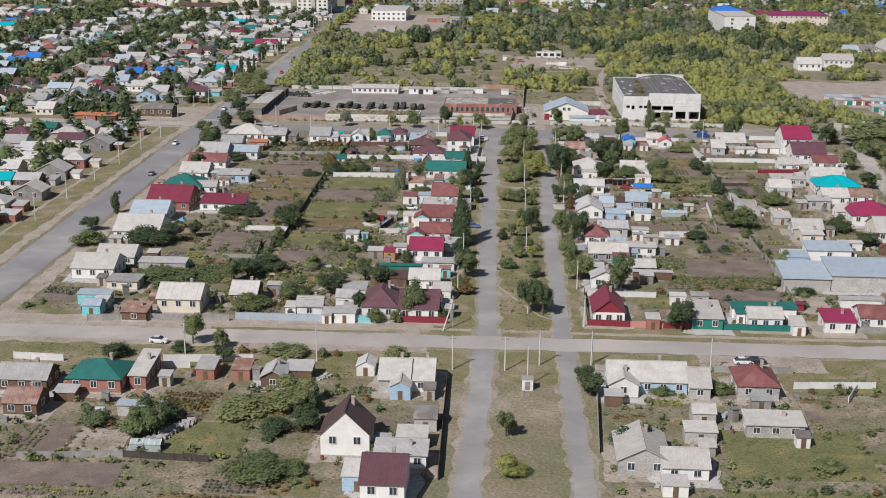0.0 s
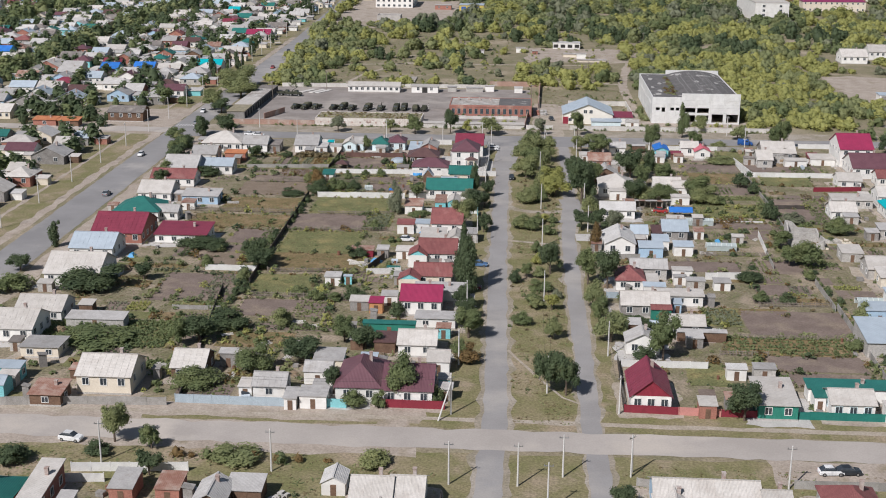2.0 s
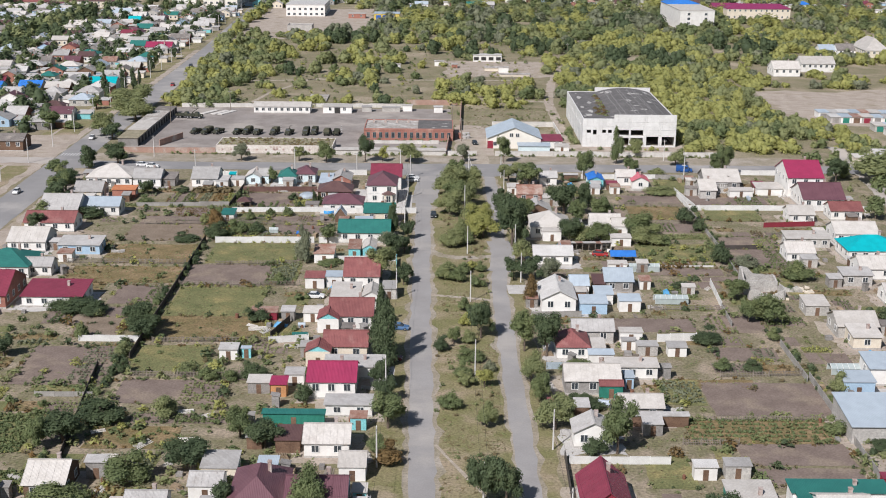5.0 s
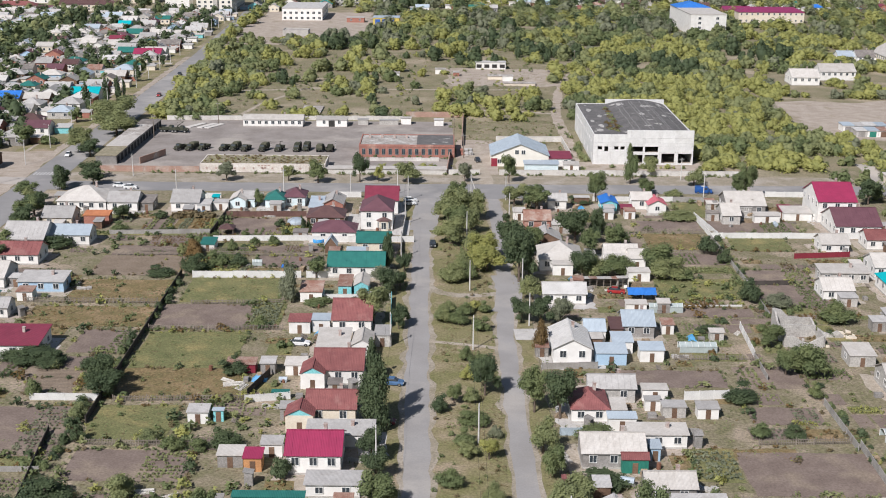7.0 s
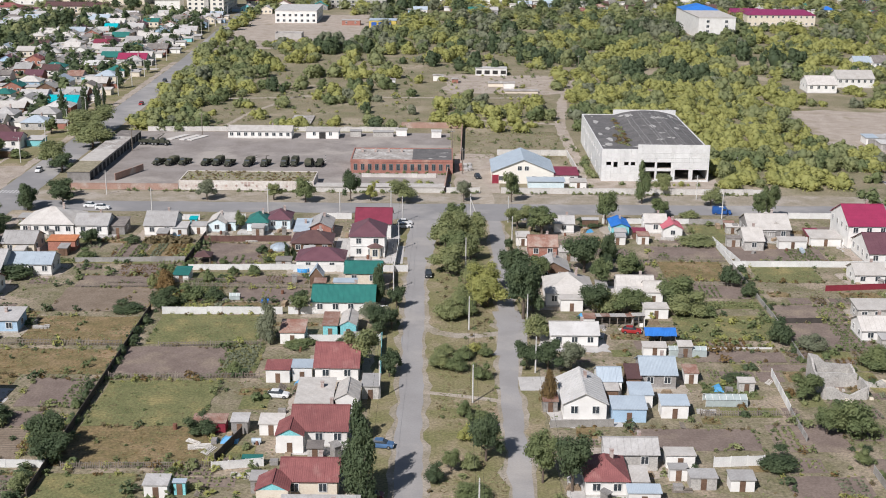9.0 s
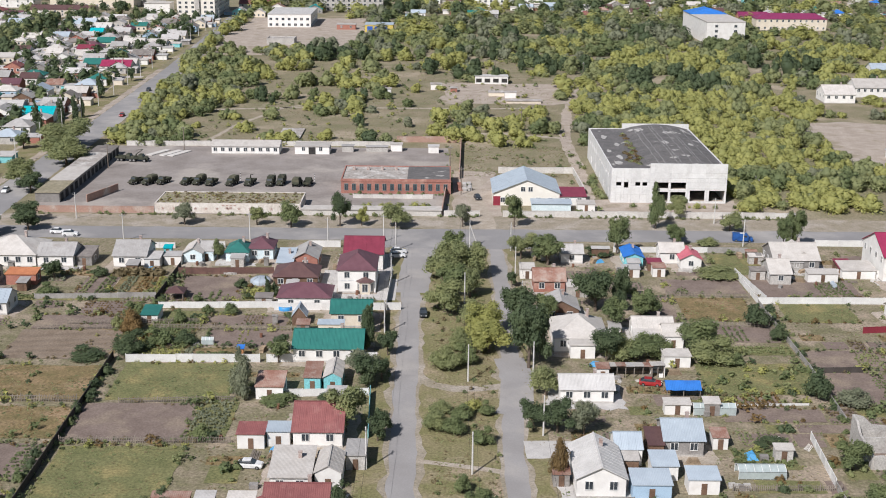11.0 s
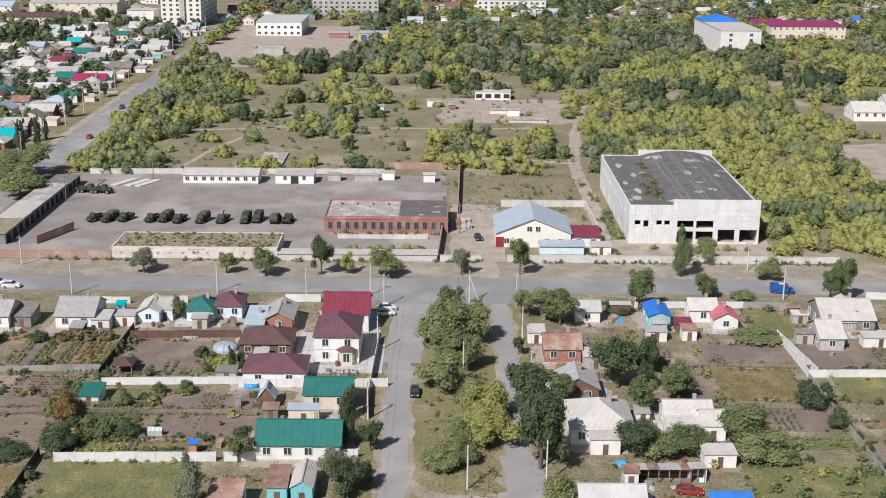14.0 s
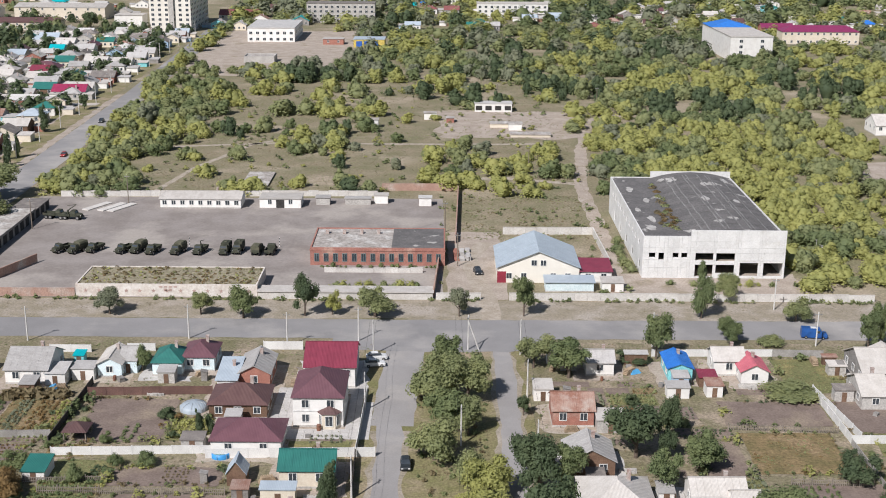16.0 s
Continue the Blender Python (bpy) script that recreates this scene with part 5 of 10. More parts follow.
patch("garden_plot", -57.1, 10.6, -42.6, 16.2, HAY, 0.056, "dry yellow-brown weedy plot", step=2.5, rough=0.5, category="garden plot")
meadow(-57.1, 10.6, -42.6, 16.2, ("straw", "brown", "olive"), 0.9, 0.55, 12)
patch("garden_plot", -66.6, -10.2, -44.1, 8.0, GRASS, 0.059, "green weedy garden plot", step=2.5, rough=0.5, category="garden plot")
meadow(-66.6, -10.2, -44.1, 8.0, ("olive", "green", "straw"), 0.7, 0.55, 13)
patch("garden_plot", -70.0, -27.2, -48.5, -11.3, SOIL, 0.063, "dug brown garden soil", step=2.5, rough=0.5, category="garden plot")
patch("garden_plot", -48.6, -26.9, -41.7, -10.5, GRASS, 0.067, "green weedy garden plot", step=2.5, rough=0.5, category="garden plot")
meadow(-48.6, -26.9, -41.7, -10.5, ("olive", "green", "straw"), 0.7, 0.55, 15)
rows_of_plants(-48.1, -26.4, -42.2, -11.0, "grey", 1.3)
patch("garden_plot", -68.4, -49.4, -47.5, -29.0, GRASS, 0.070, "green weedy garden plot", step=2.5, rough=0.5, category="garden plot")
meadow(-68.4, -49.4, -47.5, -29.0, ("olive", "green", "straw"), 0.7, 0.55, 16)
patch("garden_plot", -69.1, -64.6, -44.5, -49.5, HAY, 0.073, "dry yellow-brown weedy plot", step=2.5, rough=0.5, category="garden plot")
meadow(-69.1, -64.6, -44.5, -49.5, ("straw", "straw", "brown", "olive"), 0.9, 0.55, 17)
patch("garden_plot", -98.2, -26.3, -70.4, -13.2, HAY, 0.045, "dry yellow-brown weedy plot", step=2.5, rough=0.5, category="garden plot")
meadow(-98.2, -26.3, -70.4, -13.2, ("straw", "brown", "olive"), 0.9, 0.55, 18)
patch("garden_plot", -93.1, -10.8, -70.3, 6.1, HAY, 0.049, "dry yellow-brown weedy plot", step=2.5, rough=0.5, category="garden plot")
meadow(-93.1, -10.8, -70.3, 6.1, ("straw", "brown", "olive"), 0.9, 0.55, 19)
patch("garden_plot", -83.0, -41.5, -69.7, -28.4, SOIL, 0.052, "dug brown garden soil", step=2.5, rough=0.5, category="garden plot")
rows_of_plants(-74.8, -40.9, -70.8, -29.0, "green", 1.2, 0.40, "thin rows of garden vegetables", "x")
patch("garden_plot", -85.5, -62.7, -75.0, -50.0, SOIL_ROWS, 0.056, "furrowed brown garden soil", step=2.5, rough=0.5, category="garden plot")
patch("garden_plot", -79.7, -78.2, -70.7, -67.4, HAY, 0.059, "dry yellow-brown weedy plot", step=2.5, rough=0.5, category="garden plot")
meadow(-79.7, -78.2, -70.7, -67.4, ("straw", "brown", "olive"), 0.9, 0.55, 22)
patch("garden_plot", -68.7, -82.1, -54.0, -67.1, GRASS, 0.063, "green weedy garden plot", step=2.5, rough=0.5, category="garden plot")
meadow(-68.7, -82.1, -54.0, -67.1, ("olive", "green", "straw"), 0.7, 0.55, 23)
patch("garden_plot", -92.9, 9.6, -71.7, 25.8, SOIL_ROWS, 0.067, "furrowed brown garden soil", step=2.5, rough=0.5, category="garden plot")
patch("garden_plot", -91.7, 26.2, -74.6, 34.9, SOIL, 0.073, "dug brown garden soil", step=2.5, rough=0.5, category="garden plot")
patch("garden_plot", -67.0, 15.8, -56.7, 32.2, GRASS, 0.045, "green weedy garden plot", step=2.5, rough=0.5, category="garden plot")
meadow(-67.0, 15.8, -56.7, 32.2, ("olive", "green", "straw"), 0.7, 0.55, 36)
rows_of_plants(-66.5, 16.3, -57.2, 31.7, "green", 1.3)
patch("garden_plot", -93.8, -54.8, -76.2, -43.4, SOIL, 0.045, "dug brown garden soil", step=2.5, rough=0.5, category="garden plot")
rows_of_plants(-92.4, -54.2, -87.1, -44.0, "green", 1.2, 0.40, "thin rows of garden vegetables", "y")
patch("garden_plot", -67.8, -96.8, -47.5, -85.7, SOIL, 0.056, "dug brown garden soil", step=2.5, rough=0.5, category="garden plot")
rows_of_plants(-55.2, -96.2, -49.1, -86.3, "olive", 1.2, 0.40, "thin rows of garden vegetables", "x")
patch("garden_plot", -84.4, -92.0, -73.4, -82.2, GRASS, 0.059, "green weedy garden plot", step=2.5, rough=0.5, category="garden plot")
meadow(-84.4, -92.0, -73.4, -82.2, ("olive", "green", "straw"), 0.7, 0.55, 49)
patch("garden_plot", -67.8, -115.4, -52.3, -106.7, HAY, 0.063, "dry yellow-brown weedy plot", step=2.5, rough=0.5, category="garden plot")
meadow(-67.8, -115.4, -52.3, -106.7, ("straw", "brown", "olive"), 0.9, 0.55, 50)
patch("garden_plot", -107.8, -117.1, -76.9, -101.6, GRASS, 0.067, "green weedy garden plot", step=2.5, rough=0.5, category="garden plot")
rows_of_plants(-106.0, -118.0, -77.5, -101.8, "green", 0.7, 0.5, "dense green rows of a tall garden crop", "x")
patch("garden_plot", -90.2, -88.5, -71.4, -68.4, SOIL, 0.070, "dug brown garden soil", step=2.5, rough=0.5, category="garden plot")
rows_of_plants(-78.6, -87.9, -72.9, -69.0, "grey", 1.2, 0.40, "thin rows of garden vegetables", "x")
patch("garden_plot", 27.5, -56.9, 48.9, -48.5, SOIL, 0.045, "dug brown garden soil", step=2.5, rough=0.5, category="garden plot")
patch("garden_plot", 53.4, 21.8, 68.2, 31.2, SOIL, 0.049, "dug brown garden soil", step=2.5, rough=0.5, category="garden plot")
rows_of_plants(54.5, 22.4, 59.0, 30.6, "green", 1.2, 0.40, "thin rows of garden vegetables", "y")
patch("garden_plot", 48.3, 34.8, 63.9, 50.0, HAY, 0.052, "dry yellow-brown weedy plot", step=2.5, rough=0.5, category="garden plot")
meadow(48.3, 34.8, 63.9, 50.0, ("straw", "brown", "olive"), 0.9, 0.55, 56)
patch("garden_plot", 70.7, 33.9, 86.4, 50.0, GRASS, 0.056, "green weedy garden plot", step=2.5, rough=0.5, category="garden plot")
meadow(70.7, 33.9, 86.4, 50.0, ("olive", "green", "straw"), 0.7, 0.55, 57)
patch("garden_plot", 68.4, 7.0, 84.0, 17.6, SOIL, 0.059, "dug brown garden soil", step=2.5, rough=0.5, category="garden plot")
rows_of_plants(78.1, 7.6, 82.8, 17.0, "olive", 1.2, 0.40, "thin rows of garden vegetables", "x")
patch("garden_plot", 45.3, -17.3, 63.6, -11.4, SOIL, 0.063, "dug brown garden soil", step=2.5, rough=0.5, category="garden plot")
patch("garden_plot", 67.8, -10.2, 84.0, 5.8, SOIL, 0.067, "dug brown garden soil", step=2.5, rough=0.5, category="garden plot")
rows_of_plants(77.8, -9.6, 82.7, 5.2, "green", 1.2, 0.40, "thin rows of garden vegetables", "x")
patch("garden_plot", 44.8, -5.3, 67.0, 10.1, GRASS, 0.070, "green weedy garden plot", step=2.5, rough=0.5, category="garden plot")
meadow(44.8, -5.3, 67.0, 10.1, ("olive", "green", "straw"), 0.7, 0.55, 61)
patch("garden_plot", 49.8, -73.5, 62.7, -66.1, SOIL, 0.073, "dug brown garden soil", step=2.5, rough=0.5, category="garden plot")
rows_of_plants(57.8, -72.9, 61.7, -66.7, "grey", 1.2, 0.40, "thin rows of garden vegetables", "x")
patch("garden_plot", 37.6, -87.8, 54.1, -83.3, HAY, 0.045, "dry yellow-brown weedy plot", step=2.5, rough=0.5, category="garden plot")
meadow(37.6, -87.8, 54.1, -83.3, ("straw", "brown", "olive"), 0.9, 0.55, 63)
patch("garden_plot", 43.6, -35.6, 53.7, -28.4, GRASS, 0.049, "green weedy garden plot", step=2.5, rough=0.5, category="garden plot")
meadow(43.6, -35.6, 53.7, -28.4, ("olive", "green", "straw"), 0.7, 0.55, 64)
rows_of_plants(44.1, -35.1, 53.2, -28.9, "green", 1.3)
patch("garden_plot", 47.1, 52.8, 66.0, 63.3, SOIL, 0.067, "dug brown garden soil", step=2.5, rough=0.5, category="garden plot")
patch("garden_plot", 68.6, 50.5, 92.4, 63.9, SOIL, 0.070, "dug brown garden soil", step=2.5, rough=0.5, category="garden plot")
rows_of_plants(83.4, 51.1, 90.5, 63.3, "green", 1.2, 0.40, "thin rows of garden vegetables", "x")
patch("garden_plot", 52.7, 14.7, 66.6, 19.3, GRASS, 0.049, "green weedy garden plot", step=2.5, rough=0.5, category="garden plot")
meadow(52.7, 14.7, 66.6, 19.3, ("olive", "green", "straw"), 0.7, 0.55, 73)
rows_of_plants(53.2, 15.2, 66.1, 18.8, "olive", 1.3)
patch("garden_plot", 62.2, 67.6, 74.3, 84.5, GRASS, 0.063, "green weedy garden plot", step=2.5, rough=0.5, category="garden plot")
meadow(62.2, 67.6, 74.3, 84.5, ("olive", "green", "straw"), 0.7, 0.55, 77)
patch("garden_plot", 39.3, 33.7, 47.0, 46.6, SOIL, 0.067, "dug brown garden soil", step=2.5, rough=0.5, category="garden plot")
patch("garden_plot", 43.5, -100.2, 66.7, -84.8, SOIL, 0.070, "dug brown garden soil", step=2.5, rough=0.5, category="garden plot")
patch("garden_plot", 36.9, -111.8, 62.7, -101.8, HAY, 0.073, "dry yellow-brown weedy plot", step=2.5, rough=0.5, category="garden plot")
meadow(36.9, -111.8, 62.7, -101.8, ("straw", "brown", "olive"), 0.9, 0.55, 80)
rows_of_plants(37.4, -111.3, 62.2, -102.3, "green", 1.6)
patch("garden_plot", 44.1, -120.0, 63.1, -111.6, SOIL, 0.045, "dug brown garden soil", step=2.5, rough=0.5, category="garden plot")
patch("garden_plot", 27.3, -128.4, 35.1, -116.7, GRASS, 0.049, "green weedy garden plot", step=2.5, rough=0.5, category="garden plot")
meadow(27.3, -128.4, 35.1, -116.7, ("olive", "green", "straw"), 0.7, 0.55, 82)
patch("garden_plot", 51.3, -57.4, 64.3, -46.5, SOIL, 0.052, "dug brown garden soil", step=2.5, rough=0.5, category="garden plot")
rows_of_plants(52.3, -56.8, 56.2, -47.1, "olive", 1.2, 0.40, "thin rows of garden vegetables", "y")
patch("garden_plot", 64.8, -129.7, 74.0, -115.8, DIRT, 0.059, "trodden bare yard", step=2.5, rough=0.5, category="garden plot")
patch("garden_plot", 45.2, -127.6, 62.8, -120.9, SOIL, 0.063, "dug brown garden soil", step=2.5, rough=0.5, category="garden plot")
patch("garden_plot", 35.1, -95.6, 43.1, -83.6, GRASS, 0.067, "green weedy garden plot", step=2.5, rough=0.5, category="garden plot")
meadow(35.1, -95.6, 43.1, -83.6, ("olive", "green", "straw"), 0.7, 0.55, 87)
rows_of_plants(35.6, -95.1, 42.6, -84.1, "grey", 1.3)
patch("garden_plot", -92.4, -218.1, -79.7, -204.2, SOIL, 0.056, "dug brown garden soil", step=2.5, rough=0.5, category="garden plot")
rows_of_plants(-91.4, -217.5, -87.5, -204.8, "olive", 1.2, 0.40, "thin rows of garden vegetables", "y")
patch("garden_plot", -92.5, -228.6, -69.6, -219.7, SOIL, 0.059, "dug brown garden soil", step=2.5, rough=0.5, category="garden plot")
patch("garden_plot", -82.3, -217.3, -72.5, -205.8, DIRT, 0.063, "trodden bare yard", step=2.5, rough=0.5, category="garden plot")
patch("garden_plot", -68.6, -216.0, -51.4, -201.2, GRASS, 0.067, "green weedy garden plot", step=2.5, rough=0.5, category="garden plot")
meadow(-68.6, -216.0, -51.4, -201.2, ("olive", "green", "straw"), 0.7, 0.55, 96)
patch("garden_plot", -54.3, -198.0, -41.7, -186.6, HAY, 0.070, "dry yellow-brown weedy plot", step=2.5, rough=0.5, category="garden plot")
meadow(-54.3, -198.0, -41.7, -186.6, ("straw", "brown", "olive"), 0.9, 0.55, 97)
patch("garden_plot", 56.6, -179.4, 68.8, -170.8, GRASS, 0.073, "green weedy garden plot", step=2.5, rough=0.5, category="garden plot")
meadow(56.6, -179.4, 68.8, -170.8, ("olive", "green", "straw"), 0.7, 0.55, 98)
patch("garden_plot", 34.5, -217.4, 59.7, -197.9, GRASS, 0.045, "green weedy garden plot", step=2.5, rough=0.5, category="garden plot")
meadow(34.5, -217.4, 59.7, -197.9, ("olive", "green", "straw"), 0.7, 0.55, 99)

# ---- fences ----
fence(-67.0, 8.2, -40.8, 8.7, 1.7, "white")
fence(-39.4, 8.7, -17.8, 10.2, 1.7, "white")
fence(-67.7, 39.8, -41.2, 40.9, 1.5, "white")
fence(-68.4, 64.3, -45.7, 65.4, 1.6, "brown")
fence(-69.4, 43.8, -69.0, 69.7, 1.5, "dark")
fence(-69.3, -75.3, -70.1, 10.4, 1.5, "dark")
fence(-42.6, -63.0, -39.8, -52.6, 1.6, "dark")
fence(-101.5, -10.9, -71.1, -11.1, 1.5, "picket")
fence(-69.2, -28.0, -40.5, -27.5, 1.3, "picket")
fence(-67.0, -83.8, -48.7, -84.1, 1.3, "picket")
fence(-82.4, -65.3, -69.7, -65.3, 1.4, "white")
fence(-42.6, -65.7, -34.5, -64.0, 1.5, "white")
fence(-67.0, -65.6, -42.2, -64.6, 1.3, "picket")
fence(-84.8, 29.0, -56.2, 30.8, 1.2, "picket")
fence(-78.5, 46.4, -69.9, 46.6, 1.4, "grey")
fence(-42.0, 39.1, -14.2, 40.1, 1.7, "white")
fence(-65.9, 26.8, -36.7, 26.4, 1.4, "picket")
fence(-17.4, 40.0, -17.0, 64.9, 1.8, "white")
fence(-17.0, 25.8, -17.4, 39.5, 1.6, "dark")
fence(-82.1, 85.9, -73.9, 86.0, 1.6, "white")
fence(-66.7, 86.8, -61.2, 86.9, 1.6, "white")
fence(-39.4, 88.0, -31.5, 88.1, 1.8, "white")
fence(-97.0, 45.4, -70.2, 47.0, 1.2, "grey")
fence(-90.2, 26.0, -73.3, 26.7, 1.1, "picket")
fence(-63.4, -11.5, -42.6, -9.8, 1.1, "picket")
fence(-17.4, -25.2, -18.1, -6.3, 1.6, "cyan")
fence(-33.5, -8.0, -18.4, -7.0, 1.5, "white")
fence(-67.7, -143.7, -47.6, -144.0, 1.7, "blue")
fence(-40.2, -143.6, -36.3, -143.8, 1.7, "cyan")
fence(-29.9, -142.9, -18.5, -143.0, 1.6, "maroon")
fence(-82.4, -93.9, -71.7, -93.9, 1.0, "grey")
fence(-44.6, -122.7, -53.3, -124.0, 1.1, "picket")
fence(-101.4, -147.7, -87.0, -146.1, 1.6, "grey")
fence(-87.0, -146.1, -69.0, -145.1, 1.6, "grey")
fence(-67.2, -143.3, -74.7, -78.9, 1.3, "dark")
fence(66.1, 65.1, 66.6, 46.1, 1.6, "white")
fence(66.6, 46.1, 88.7, 46.6, 1.6, "white")
fence(88.7, 46.6, 121.0, 46.7, 1.6, "white")
fence(46.8, 51.4, 65.6, 50.2, 1.3, "picket")
fence(52.3, 31.1, 65.2, 30.6, 1.3, "picket")
fence(49.0, -10.4, 62.1, -9.8, 0.4, "white")
fence(66.5, 45.6, 67.1, 6.8, 1.2, "grey")
fence(67.1, 6.8, 66.5, -17.3, 1.2, "grey")
fence(68.3, 5.5, 77.1, 6.0, 1.2, "dark")
fence(63.3, 86.0, 73.4, 85.6, 1.5, "grey")
fence(39.0, 85.6, 63.3, 86.0, 1.5, "white")
fence(58.3, -24.3, 57.3, -41.5, 1.6, "white")
fence(40.8, -43.0, 57.9, -42.6, 1.2, "picket")
fence(48.3, -81.9, 64.5, -81.1, 1.3, "picket")
fence(64.6, -64.7, 64.7, -84.0, 1.4, "grey")
fence(39.0, -63.0, 47.4, -62.2, 1.8, "white")
fence(57.3, -41.5, 57.0, -53.1, 1.2, "grey")
fence(13.5, -48.4, 24.6, -47.8, 1.4, "grey")
fence(14.4, -78.6, 18.2, -78.5, 1.5, "blue")
fence(65.5, -82.7, 64.8, -125.0, 1.5, "grey")
fence(40.8, -102.3, 63.4, -102.2, 1.2, "picket")
fence(14.9, -119.9, 31.7, -119.8, 1.4, "white")
fence(13.8, -141.7, 23.5, -142.1, 1.5, "maroon")
fence(23.5, -142.1, 30.9, -142.4, 1.5, "pink")
fence(30.9, -142.3, 40.3, -142.3, 1.4, "maroon")
fence(40.3, -142.4, 62.1, -142.3, 1.5, "green")
fence(64.8, -141.7, 78.4, -141.8, 1.5, "grey")
fence(78.4, -141.8, 94.0, -142.0, 1.5, "grey")
fence(14.3, -117.9, 13.8, -141.7, 1.4, "dark")
fence(35.2, -112.3, 44.9, -112.2, 1.2, "picket")
fence(25.2, -77.2, 38.6, -78.1, 1.3, "grey")
fence(93.1, 92.8, 108.0, 92.5, 1.7, "white")
fence(87.5, 67.7, 101.4, 65.7, 1.8, "white")
fence(84.4, 27.8, 99.2, 29.8, 1.4, "maroon")
fence(66.3, 68.1, 68.7, 47.6, 1.5, "white")
fence(-76.8, -171.7, -58.1, -170.2, 1.6, "white")
fence(13.8, -169.7, 18.3, -170.8, 1.4, "grey")
fence(38.5, -168.8, 54.6, -168.5, 1.5, "grey")
fence(-77.8, -175.4, -70.4, -174.8, 1.5, "white")
fence(-15.8, -221.9, -16.7, -177.1, 1.6, "dark")
fence(-89.4, -219.0, -70.2, -217.1, 1.2, "grey")
fence(-71.1, -217.2, -55.9, -218.1, 1.3, "dark")
fence(-108.8, -172.3, -97.9, -173.0, 1.5, "white")
fence(12.0, -209.7, 13.7, -174.7, 1.4, "grey")
fence(53.1, -176.7, 69.5, -175.5, 1.5, "white")
fence(62.2, -183.3, 65.5, -176.9, 1.5, "white")

# ---- yards of single houses ----
paving(-31.5, 46.5, -17.6, 50.5)
paving(-20.0, 50.5, -17.6, 68.5)
paving(-33.6, 50.5, -29.4, 68.5)
paving(-17.3, 46.5, -15.6, 62.0)
patch("garden_lawn", -29, 43.4, -18.5, 45.6, GRASS, 0.09, "trimmed strip of lawn by the paved yard", rough=0.2, category="lawn")


def villa_bay():
    """The bay window and the storey band of the two-storey villa."""
    ob = thing("bay_window", "cream three-sided bay window under a brown roof", "bay window", (-22.7, 51.5, 0))
    pts = [(-1.9, 0), (-1.1, -1.2), (1.1, -1.2), (1.9, 0)]
    piece("wall", Build().slab([(p[0], p[1], 2.9) for p in pts] , 3.0).mesh("wall", WALLS["cream"]), ob)
    top = [(p[0] * 1.18, p[1] * 1.2, 2.9) for p in pts] + [(0, 0, 4.0)]
    piece("roof", Build().poly(top, [(0, 1, 4), (1, 2, 4), (2, 3, 4), (3, 2, 1, 0)]).mesh("roof", ROOFS["brown"]), ob)
    window(ob, 0, -1.2, 0.7, 1.2, 1.8)
    window(ob, -1.5, -0.6, 0.7, 0.7, 1.8, -56)
    window(ob, 1.5, -0.6, 0.7, 0.7, 1.8, 56)


villa_bay()
tagged(piece("storey_band", Build().box(-29.05, 51.42, 2.95, -24.75, 51.48, 3.12).box(-20.7, 51.42, 2.95, -20.35, 51.48, 3.12).mesh("storey_band", WHITE_TRIM)), "white moulding round the villa wall", "trim", kind="structure")


def glasshouse(x, y, w, d, h=2.0):
    ob = thing("greenhouse", "glazed greenhouse with pale wooden frame in a garden", "greenhouse", (x, y, 0))
    n = max(3, round(w / 1.2))
    for k in range(n + 1):
        px = -w / 2 + w * k / n
        piece("rib", Build().box(px - 0.04, -d / 2, 0, px + 0.04, -d / 2 + 0.08, h).box(px - 0.04, d / 2 - 0.08, 0, px + 0.04, d / 2, h).slab([(px - 0.04, -d / 2, h), (px + 0.04, -d / 2, h), (px + 0.04, 0, h + 0.6), (px - 0.04, 0, h + 0.6)], 0.08).slab([(px - 0.04, 0, h + 0.6), (px + 0.04, 0, h + 0.6), (px + 0.04, d / 2, h), (px - 0.04, d / 2, h)], 0.08).mesh("rib", WHITE_TRIM), ob)
    for s in (1, -1):
        piece("pane", Build().box(-w / 2, s * d / 2 - 0.03, 0.1, w / 2, s * d / 2 - 0.01, h - 0.1).mesh("pane", GLASSHOUSE), ob)
        piece("roof_pane", Build().slab([(-w / 2, s * d / 2, h - 0.02), (w / 2, s * d / 2, h - 0.02), (w / 2, 0, h + 0.56), (-w / 2, 0, h + 0.56)], 0.03).mesh("roof_pane", GLASSHOUSE), ob)
    return ob


GLASSHOUSE = mat("dusty_greenhouse_glass", (0.40, 0.45, 0.44), 0.3, (0.33, 0.37, 0.36), 0.8, fine_amount=0.1, spec=0.6)
glasshouse(46.4, -37.5, 7.6, 3.0, 1.4)
glasshouse(43.9, -13.6, 7.6, 2.2, 1.5)
house(37.3, -13.3, 4.6, 2.2, 2.0, 0.3, "shed", "light", "white", front=0)
glasshouse(74.0, -79.0, 7.0, 3.0, 1.4)
glasshouse(-68.0, -213.5, 5.5, 2.6, 1.4)


# ---- yard clutter beside the houses ----
LOG = mat("split_logs", (0.33, 0.25, 0.17), 0.9, (0.24, 0.18, 0.12), 1.0, random=0.15)
BARREL = mat("rusty_barrel", (0.20, 0.095, 0.06), 0.75, (0.14, 0.07, 0.05), 1.0)
TARP = mat("blue_tarpaulin", (0.08, 0.30, 0.52), 0.5, (0.07, 0.25, 0.45), 0.8)
CLUTTER_KIT = {}


